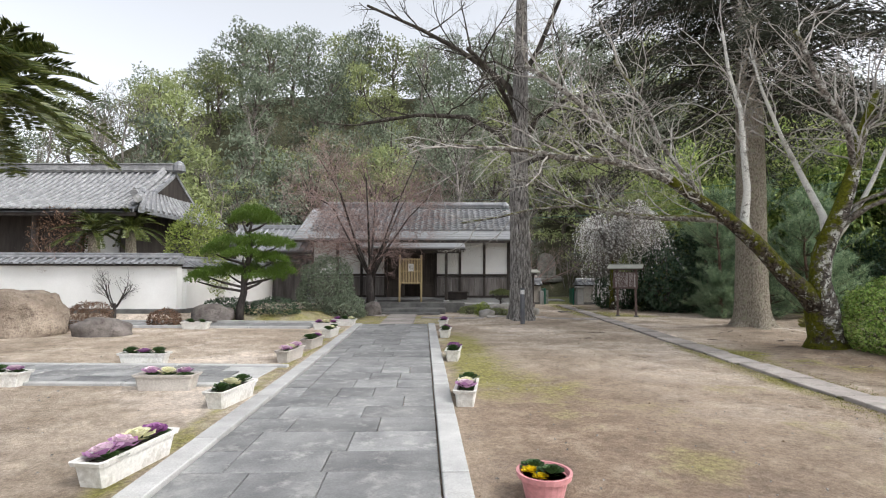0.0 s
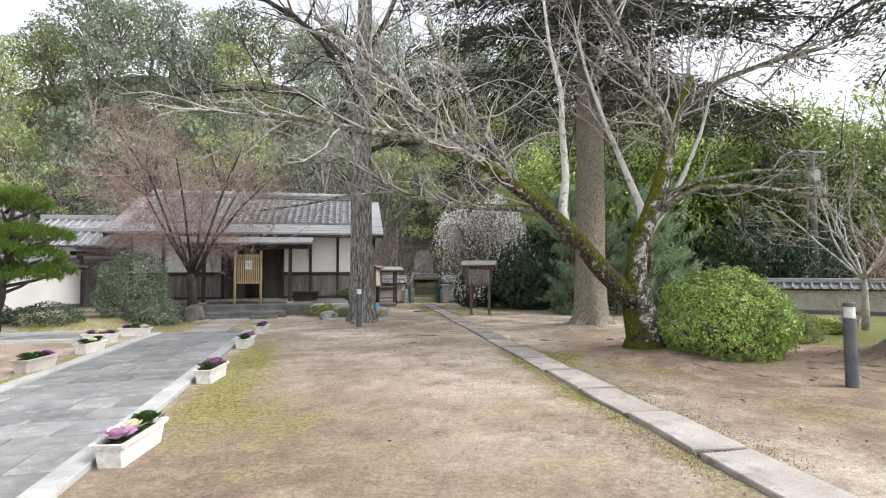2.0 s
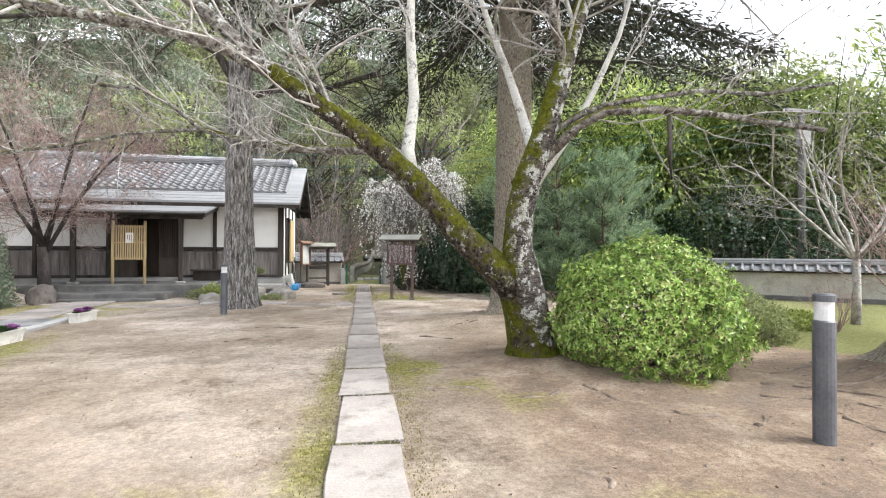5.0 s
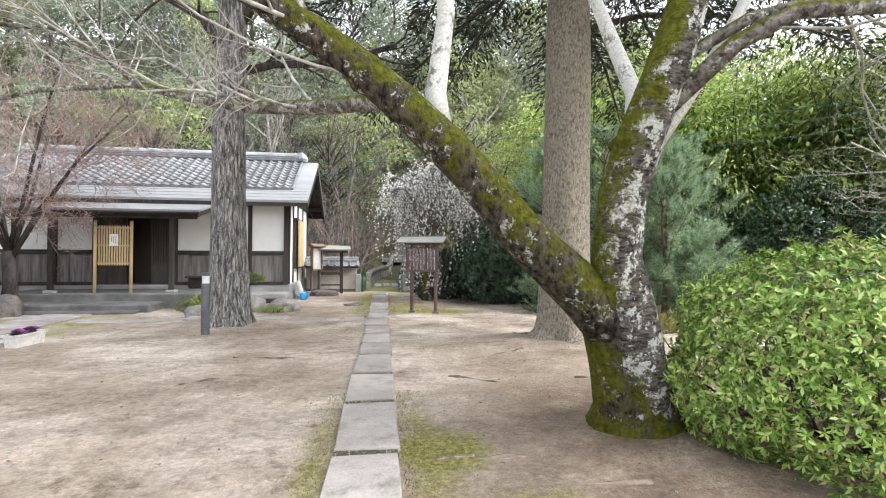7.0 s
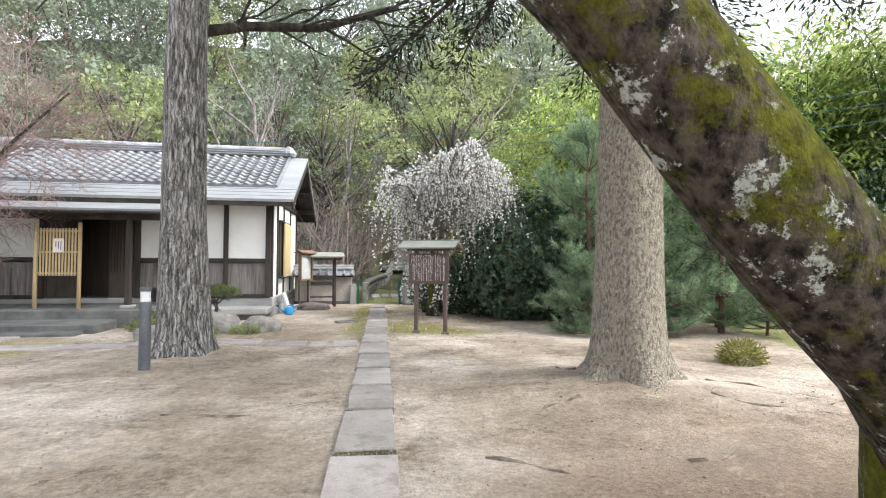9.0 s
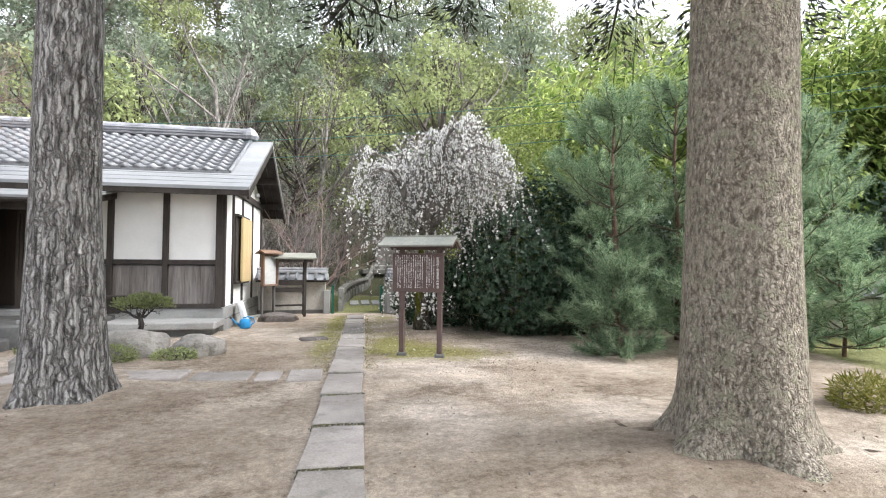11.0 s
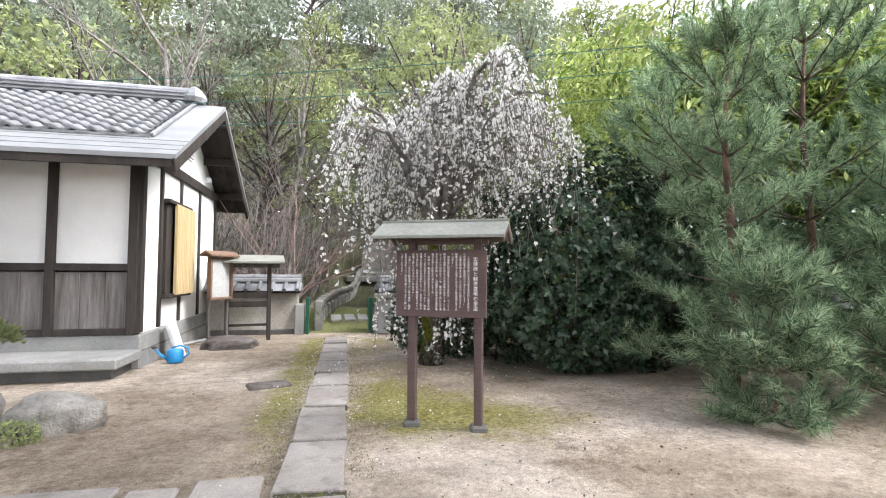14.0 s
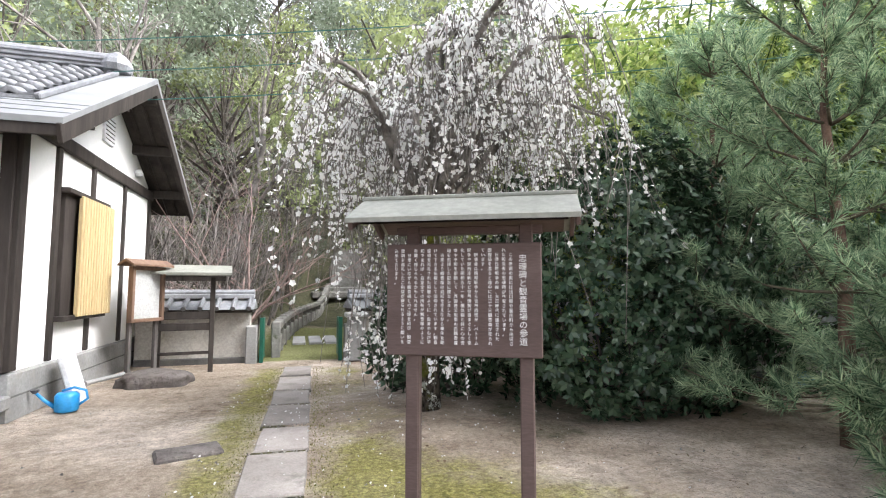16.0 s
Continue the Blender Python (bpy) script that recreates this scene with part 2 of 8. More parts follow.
M_PANEL = surface("streaky_old_panel", (0.075, 0.065, 0.06), (0.27, 0.25, 0.24), 3.0, 0.85, 40, 0.35, 0.004, stretch=(3.5, 3.5, 0.22), grime=(0.1, 0.085, 0.075))
M_DARKDOOR = surface("brown_door_timber", (0.05, 0.04, 0.034), (0.1, 0.08, 0.066), 3, 0.7, 30, 0.2, 0.004, stretch=(2, 2, 0.2))
M_TILE = surface("grey_roof_tile", (0.14, 0.146, 0.156), (0.27, 0.278, 0.295), 5, 0.42, 40, 0.15, 0.004, vary=0.2, spec=0.5)
# Temple tile made paler: the gleam on rolls and ridges is in its colour.
M_GLEAMTILE = surface("gleaming_temple_tile", (0.16, 0.163, 0.17), (0.36, 0.365, 0.372), 4, 0.5, 30, 0.25, 0.005, spec=0.45, grime=(0.14, 0.14, 0.14))
M_RIDGE = surface("pale_ridge_tile", (0.2, 0.205, 0.22), (0.38, 0.39, 0.41), 3, 0.5, 30, 0.2, 0.005, spec=0.4)
M_SHEET = surface("grey_sheet_metal", (0.21, 0.218, 0.225), (0.31, 0.318, 0.325), 1.1, 0.55, 14, 0.05, 0.003, metal=0.1, spec=0.35, grain_by=0.3, stretch=(0.6, 1.5, 1))
M_CONCRETE = surface("pale_concrete", (0.24, 0.24, 0.236), (0.37, 0.37, 0.362), 1.8, 0.85, 35, 0.2, 0.004, grime=(0.28, 0.27, 0.25))
M_STEP = surface("grey_step_stone", (0.09, 0.09, 0.088), (0.19, 0.187, 0.18), 2.5, 0.8, 50, 0.25, 0.005, vary=0.12)
M_PAVE = surface("dark_paving_stone", (0.13, 0.132, 0.136), (0.27, 0.272, 0.272), 2.2, 0.6, 60, 0.4, 0.004, vary=0.2, spec=0.35, grime=(0.34, 0.335, 0.325))
M_KERB = surface("pale_granite", (0.33, 0.33, 0.325), (0.46, 0.46, 0.45), 3, 0.8, 90, 0.2, 0.003, vary=0.1)
M_SLAB = surface("stepping_stone", (0.265, 0.238, 0.22), (0.42, 0.383, 0.358), 1.6, 0.88, 60, 0.5, 0.008, vary=0.16, grime=(0.19, 0.18, 0.16), spec=0.2)
M_JOINT = surface("mossy_joint_soil", (0.05, 0.042, 0.03), (0.12, 0.115, 0.05), 9, 0.95, 60, 0.9, 0.02, grime=(0.12, 0.13, 0.03))
M_GRAVEL = surface("gravel", (0.1, 0.09, 0.08), (0.5, 0.48, 0.45), 45, 0.9, 90, 0.8, 0.02)
M_ROCK = surface("garden_rock", (0.1, 0.088, 0.082), (0.24, 0.215, 0.2), 2.4, 0.9, 22, 0.9, 0.04, grime=(0.07, 0.055, 0.05))
M_PALEROCK = surface("pale_garden_rock", (0.17, 0.135, 0.105), (0.42, 0.35, 0.28), 1.6, 0.9, 18, 0.9, 0.05, grime=(0.1, 0.07, 0.06))
M_GREYROCK = surface("grey_garden_rock", (0.2, 0.188, 0.172), (0.42, 0.395, 0.365), 2.2, 0.9, 20, 0.8, 0.04, grime=(0.16, 0.15, 0.12))
M_BAMBOO = surface("golden_bamboo", (0.48, 0.36, 0.19), (0.62, 0.49, 0.28), 4, 0.5, 40, 0.1, 0.002, stretch=(3, 3, 0.2))
M_PAPER = surface("paper", (0.78, 0.77, 0.75), (0.84, 0.83, 0.81), 6, 0.9, 40, 0.02, 0.001)
M_FADEDPAPER = surface("faded_paper", (0.42, 0.43, 0.42), (0.52, 0.53, 0.52), 3, 0.7, 40, 0.02, 0.001)
M_INK = surface("ink", (0.05, 0.045, 0.04), (0.08, 0.07, 0.06), 6, 0.9, 40, 0.02, 0.001)
M_SIGN = surface("brown_painted_board", (0.09, 0.06, 0.055), (0.128, 0.09, 0.082), 3, 0.6, 60, 0.08, 0.002, stretch=(0.4, 1, 2))
M_LETTER = surface("white_lettering", (0.74, 0.73, 0.72), (0.84, 0.83, 0.82), 9, 0.8, 40, 0.02, 0.001)
M_COPPER = surface("green_grey_sheet", (0.2, 0.207, 0.18), (0.31, 0.315, 0.275), 2, 0.5, 24, 0.08, 0.003, spec=0.4)
M_LAMPBODY = surface("bronze_grey_lamp", (0.1, 0.105, 0.12), (0.15, 0.155, 0.17), 4, 0.5, 40, 0.05, 0.002, metal=0.4)
M_LAMPGLASS = surface("frosted_lamp_glass", (0.62, 0.63, 0.64), (0.72, 0.73, 0.74), 6, 0.35, 40, 0.02, 0.001, spec=0.5)
M_POT = surface("white_plastic_planter", (0.62, 0.61, 0.58), (0.76, 0.75, 0.72), 3, 0.6, 30, 0.05, 0.002, grime=(0.42, 0.4, 0.36))
M_STONEPOT = surface("grey_concrete_planter", (0.4, 0.37, 0.34), (0.55, 0.52, 0.48), 3, 0.85, 40, 0.15, 0.003)
M_PINKPOT = surface("pink_plastic_pot", (0.55, 0.24, 0.25), (0.64, 0.31, 0.32), 3, 0.45, 30, 0.03, 0.001)
M_SOIL = surface("potting_soil", (0.03, 0.024, 0.02), (0.075, 0.06, 0.045), 20, 0.95, 60, 0.8, 0.02)
M_BLUE = surface("blue_plastic", (0.02, 0.26, 0.6), (0.04, 0.34, 0.7), 3, 0.35, 30, 0.03, 0.001, spec=0.5)
M_WHITEPLASTIC = surface("white_plastic_sack", (0.7, 0.71, 0.72), (0.8, 0.81, 0.82), 3, 0.5, 14, 0.5, 0.02)
M_GREENPOST = surface("green_painted_steel", (0.01, 0.09, 0.06), (0.02, 0.13, 0.085), 4, 0.45, 30, 0.03, 0.001)
M_CABLE = surface("teal_cable", (0.05, 0.15, 0.14), (0.08, 0.2, 0.18), 4, 0.6, 30, 0.02, 0.001)
M_NEWWOOD = surface("orange_cedar", (0.15, 0.092, 0.064), (0.24, 0.155, 0.108), 4, 0.6, 30, 0.1, 0.002, stretch=(2, 2, 0.3))
M_MOSSSTONE = surface("mossy_stone", (0.14, 0.137, 0.125), (0.32, 0.31, 0.29), 3, 0.9, 30, 0.5, 0.015, grime=(0.07, 0.08, 0.04))
M_CHERRY = bark("cherry_bark", (0.01, 0.008, 0.007), (0.095, 0.079, 0.063), 26, (1, 1, 0.5), 0.03, lichen=(0.44, 0.46, 0.42), moss=(0.09, 0.095, 0.008), moss_at=0.462, rough_to=0.57)
M_FORK = bark("lichened_cherry_bark", (0.02, 0.017, 0.015), (0.15, 0.135, 0.12), 14, (1, 1, 3.0), 0.03, lichen=(0.54, 0.55, 0.52), moss=(0.11, 0.12, 0.01), moss_at=0.5, rough_to=0.535)
M_CHERRYLIMB = bark("cherry_limb_bark", (0.05, 0.044, 0.038), (0.25, 0.23, 0.21), 22, (1, 1, 1), 0.03, lichen=(0.46, 0.47, 0.44), moss=(0.13, 0.135, 0.02), moss_at=0.6, rough_to=0.54)
M_CHERRYTWIG = bark("cherry_twig_bark", (0.22, 0.205, 0.19), (0.5, 0.48, 0.45), 9, (1, 1, 1), 0.008, lichen=(0.48, 0.49, 0.46), rough_to=0.56)
M_PALESTEM = bark("lichen_white_bark", (0.2, 0.19, 0.17), (0.6, 0.6, 0.56), 7, (1, 1, 1), 0.012, lichen=(0.66, 0.66, 0.62), rough_to=0.46)
M_FURROW = bark("furrowed_grey_bark", (0.13, 0.124, 0.118), (0.46, 0.445, 0.43), 22, (1, 1, 0.16), 0.05, plates=(19, 0.085, 0.7))
M_CEDAR = bark("flaky_brown_bark", (0.26, 0.222, 0.178), (0.64, 0.575, 0.475), 34, (1, 1, 0.5), 0.045, lichen=(0.52, 0.5, 0.37), rough_to=0.555, plates=(46, 0.45, 0.26))
M_LIMB = bark("dark_mossy_limb", (0.03, 0.026, 0.022), (0.09, 0.08, 0.07), 8, (1, 1, 0.4), 0.02, moss=(0.1, 0.11, 0.03), moss_at=0.66)
M_TRUNK = bark("woodland_bark", (0.05, 0.042, 0.036), (0.16, 0.14, 0.12), 5, (1, 1, 0.3), 0.03)
M_BARE = bark("bare_grey_twigs", (0.12, 0.108, 0.098), (0.29, 0.265, 0.245), 4, (1, 1, 1), 0.01)
M_MAPLETWIG = bark("maple_red_twigs", (0.22, 0.155, 0.14), (0.42, 0.31, 0.285), 4, (1, 1, 1), 0.005)
M_MAPLE = bark("maple_bark", (0.03, 0.026, 0.025), (0.08, 0.07, 0.066), 8, (1, 1, 0.4), 0.01)
M_PLUMTWIG = bark("plum_twigs", (0.1, 0.09, 0.08), (0.27, 0.25, 0.23), 8, (1, 1, 1), 0.005)
M_PINEBOUGH = bark("pine_bough_bark", (0.07, 0.058, 0.04), (0.17, 0.145, 0.105), 12, (1, 1, 1), 0.01)
M_PINEBARK = bark("pine_bark", (0.075, 0.048, 0.037), (0.2, 0.13, 0.1), 10, (1, 1, 0.4), 0.02)
M_BLOSSOM = leafy("white_plum_blossom", [(0.82, 0.82, 0.8), (0.88, 0.88, 0.87), (0.9, 0.9, 0.89)], 0.7, 0.42, 0.2, 0.03)
# The palest azalea stops put leaf highlights into the colour.
M_AZALEA = leafy("azalea_leaves", [(0.035, 0.08, 0.012), (0.13, 0.25, 0.034), (0.27, 0.45, 0.075), (0.42, 0.6, 0.14), (0.58, 0.74, 0.25), (0.28, 0.19, 0.09)], 0.28, 0.2, 0.5, 0.05)
M_EVER = leafy("dark_evergreen_leaves", [(0.14, 0.17, 0.12), (0.19, 0.23, 0.165), (0.25, 0.29, 0.21)], 0.6, 0.35, 0.15, 0.34)
M_OLIVE = leafy("olive_evergreen_leaves", [(0.19, 0.22, 0.1), (0.25, 0.29, 0.13), (0.32, 0.36, 0.17)], 0.6, 0.4, 0.15, 0.34)
M_YELLOWGREEN = leafy("yellow_green_leaves", [(0.1, 0.145, 0.025), (0.2, 0.255, 0.055), (0.34, 0.38, 0.11)], 0.5, 0.3)
M_CAMELLIA = leafy("glossy_dark_leaves", [(0.02, 0.045, 0.026), (0.046, 0.09, 0.048), (0.11, 0.165, 0.1)], 0.26, 0.12, 0.5, 0.1)
M_BAMBOOLEAF = leafy("bamboo_leaves", [(0.07, 0.12, 0.03), (0.17, 0.25, 0.055), (0.31, 0.385, 0.105), (0.48, 0.53, 0.2)], 0.5, 0.4, 0.25, 0.45)
M_PINENEEDLE = leafy("pine_needles", [(0.045, 0.1, 0.055), (0.14, 0.23, 0.135), (0.33, 0.44, 0.27), (0.52, 0.61, 0.39)], 0.5, 0.45, 0.3, 0.15)
M_CLOUDPINE = leafy("clipped_pine_needles", [(0.04, 0.085, 0.01), (0.09, 0.16, 0.02), (0.15, 0.23, 0.04)], 0.5, 0.2, 0.3, 0.05)
M_DARKNEEDLE = leafy("dark_conifer_sprays", [(0.02, 0.027, 0.016), (0.038, 0.045, 0.028), (0.07, 0.075, 0.05)], 0.6, 0.2, 0.2, 0.15)
M_CYCAD = leafy("cycad_fronds", [(0.03, 0.05, 0.01), (0.07, 0.09, 0.018), (0.13, 0.15, 0.035)], 0.4, 0.15, 0.4, 0.1)
M_REDLEAF = leafy("reddish_shrub_leaves", [(0.08, 0.05, 0.03), (0.14, 0.08, 0.05), (0.2, 0.12, 0.08)], 0.6, 0.2, 0.3, 0.1)
M_PINKPETAL = leafy("ornamental_cabbage_pink", [(0.35, 0.16, 0.34), (0.55, 0.36, 0.5), (0.7, 0.58, 0.62)], 0.6, 0.2, 0.3, 0.1)
M_PURPLE = leafy("ornamental_cabbage_purple", [(0.13, 0.03, 0.13), (0.25, 0.08, 0.25), (0.4, 0.2, 0.38)], 0.6, 0.2, 0.3, 0.1)
M_CREAM = leafy("ornamental_cabbage_cream", [(0.55, 0.53, 0.3), (0.7, 0.68, 0.45), (0.75, 0.74, 0.56)], 0.6, 0.2, 0.3, 0.1)
M_YELLOW = leafy("yellow_pansy", [(0.7, 0.5, 0.01), (0.8, 0.62, 0.02)], 0.6, 0.2, 0.3, 0.05)
M_GREENERY = leafy("planter_leaves", [(0.03, 0.06, 0.02), (0.06, 0.11, 0.035)], 0.5, 0.2, 0.3, 0.1)
M_GRASS = leafy("grass_blades", [(0.1, 0.11, 0.02), (0.2, 0.2, 0.04), (0.31, 0.29, 0.09)], 0.6, 0.3, 0.2, 0.1)
M_DRYLEAF = leafy("dry_leaves", [(0.12, 0.08, 0.05), (0.22, 0.16, 0.11), (0.4, 0.34, 0.28)], 0.8, 0.1, 0.2, 0.1)
M_ROOT = bark("bare_root", (0.11, 0.086, 0.068), (0.28, 0.228, 0.185), 8, (1, 1, 1), 0.015)

# ---- ground ----


def smooth(a, b, x):
    u = np.clip((np.asarray(x, float) - a) / (b - a), 0, 1)
    return u * u * (3 - 2 * u)


def bumpy(x, y, w, seed):
    """Cheap rolling unevenness from a few sines."""
    r = np.random.RandomState(seed)
    out = 0
    for _ in range(7):
        a, k, p = r.uniform(0, 6.28), 6.28 / (w * r.uniform(0.5, 1.6)), r.uniform(0, 6.28)
        out = out + np.sin((x * math.cos(a) + y * math.sin(a)) * k + p)
    return out / 7


def ground_height(x, y):
    x, y = np.asarray(x, float), np.asarray(y, float)
    z = 0.018 * bumpy(x, y, 3.0, 1) + 0.006 * bumpy(x, y, 0.7, 2)
    flat = smooth(5.2, 6.2, x)
    z = z * (0.35 + 0.65 * np.clip(flat, 0, 1)) - 0.012
    for cx, cy, h, w in ((6.95, 9.4, 0.13, 1.1), (2.25, 16.75, 0.1, 0.9), (8.08, 13.55, 0.14, 1.1), (11.0, 7.4, 0.3, 1.5), (8.2, 8.9, 0.06, 1.3), (6.7, 20.8, 0.06, 1.2)):
        z = z + h * np.exp(-((x - cx) ** 2 + (y - cy) ** 2) / w ** 2)
    z = z + 0.22 * smooth(14.9, 15.5, y) * smooth(-3.4, -4.4, x) * smooth(30, 27, y)
    rise = np.clip(y - 26.0, 0, 16) * 0.012
    hill = 26.0 * smooth(27, 70, y) * (0.3 + 0.7 * smooth(-62, -22, x)) * (0.45 + 0.55 * smooth(75, 25, x))
    lane = np.exp(-((x - 6.0 - 0.1 * (y - 26)) / 2.5) ** 4) * smooth(46, 36, y)
    z = z + rise * lane + hill * (1 - lane) * smooth(27, 33, y)
    z = z + 0.35 * bumpy(x, y, 9, 3) * smooth(29, 36, y) * (1 - lane)
    return z


def on_ground(x, y):
    return float(ground_height(x, y))


def spread(lo, hi, step, far):
    mid = list(np.arange(lo, hi + 1e-6, step))
    a, s = [], step
    while mid[0] - sum(a) > -far:
        s *= 1.28
        a.append(s)
    left = mid[0] - np.cumsum(a)[::-1]
    b, s = [], step
    while mid[-1] + sum(b) < far:
        s *= 1.28
        b.append(s)
    return np.concatenate([left, mid, mid[-1] + np.cumsum(b)])


gx, gy = spread(-13, 19, 0.16, 1500), spread(-2, 31, 0.16, 1500)
GX, GY = np.meshgrid(gx, gy)
GZ = ground_height(GX, GY)
nx, ny = len(gx), len(gy)
ii, jj = np.meshgrid(np.arange(nx - 1), np.arange(ny - 1))
q0 = (jj * nx + ii).ravel()
ground_me = quick_mesh("ground", np.stack([GX.ravel(), GY.ravel(), GZ.ravel()], 1), np.stack([q0, q0 + 1, q0 + 1 + nx, q0 + nx], 1))
ground_me.shade_smooth()


def slab_line(y):
    return 4.86 + 0.035 * (y - 6.5)


# where moss, grass and bare brown soil grow
X, Y = GX.ravel(), GY.ravel()
moss = np.exp(-((X - slab_line(Y) + 0.33) / 0.22) ** 2) * smooth(3, 5, Y) * (0.25 + 0.75 * smooth(12, 9, Y)) * (0.55 + 0.5 * bumpy(X, Y, 3, 5)) + 0.85 * np.exp(-((X - slab_line(Y) - 0.4) / 0.25) ** 2) * smooth(4, 6, Y) * smooth(12, 9.5, Y) * (0.5 + 0.6 * bumpy(X, Y, 2.6, 6))
moss += (0.42 + 0.35 * bumpy(X, Y, 1.8, 8)) * np.exp(-((X - slab_line(Y) - 0.75) / 0.55) ** 2) * smooth(16.5, 19, Y) * smooth(25.2, 24, Y)
moss += 0.6 * np.exp(-((X - slab_line(Y) + 0.5) / 0.3) ** 2) * smooth(16.5, 19, Y) * smooth(25.2, 24, Y)
moss += 0.75 * np.exp(-((X - 0.55 + 0.05 * (Y - 6)) / 0.6) ** 2) * smooth(4.5, 7.5, Y) * smooth(14.5, 11, Y)
moss += 0.7 * np.exp(-((X + 2.45 + 0.05 * (Y - 6)) / 0.16) ** 2) * smooth(15, 13, Y)
moss += 0.6 * smooth(14.6, 15.0, Y) * smooth(19, 17.5, Y) * smooth(1.5, -1, X) * smooth(-9, -7, X)
moss += 0.42 * smooth(10, 6, Y) * smooth(0.3, 1.2, X) * smooth(5.2, 3.8, X) * (0.5 + 0.9 * bumpy(X, Y, 2.2, 9))
for cx, cy, w, h in ((5.55, 9.4, 0.35, 0.8), (6.35, 7.9, 0.4, 0.6), (6.6, 5.9, 0.6, 0.5), (8.0, 5.2, 0.8, 0.5), (5.9, 8.5, 0.3, 0.6), (8.05, 8.05, 0.22, 0.9), (2.0, 15.0, 0.3, 0.5), (7.3, 18.2, 0.9, 0.5), (6.3, 18.6, 0.8, 0.6), (9.2, 5.4, 0.8, 0.6)):
    moss += h * np.exp(-((X - cx) ** 2 + (Y - cy) ** 2) / w ** 2)
grass = smooth(25.1, 25.7, Y) * np.exp(-((X - 5.6 - 0.1 * (Y - 26)) / 1.6) ** 4) * smooth(34, 31, Y) + smooth(10.5, 11.3, X - 0.25 * (Y - 10)) * smooth(17.2, 16.9, X * 0.55 + Y * 0.45 - 0.5) * smooth(7, 9.5, Y) * smooth(24, 21, Y)
forest = np.maximum(smooth(26.3, 27.5, Y) * (1 - np.exp(-((X - 5.6 - 0.1 * (Y - 26)) / 1.9) ** 4) * smooth(34, 31, Y)), smooth(18.5, 19.5, X))
forest = np.maximum(forest, 0.5 * smooth(19.0, 19.8, Y + 0.25 * (8 - X)) * smooth(7.0, 7.6, X))
soil = smooth(5.3, 6.6, X) * smooth(30, 26, Y) * (0.85 - 0.72 * smooth(10.5, 13.5, Y)) + 0.8 * np.exp(-((X - 0.9) / 1.6) ** 2) * smooth(10, 5, Y)
soil += 0.45 * np.exp(-((X - 3.4) / 2.0) ** 2) * smooth(11.5, 6.5, Y) 
col = ground_me.color_attributes.new("cover", "FLOAT_COLOR", "POINT")
col.data.foreach_set("color", np.stack([np.clip(moss, 0, 1), np.clip(grass, 0, 1), np.clip(forest, 0, 1), np.clip(soil, 0, 1)], 1).astype(np.float32).ravel())


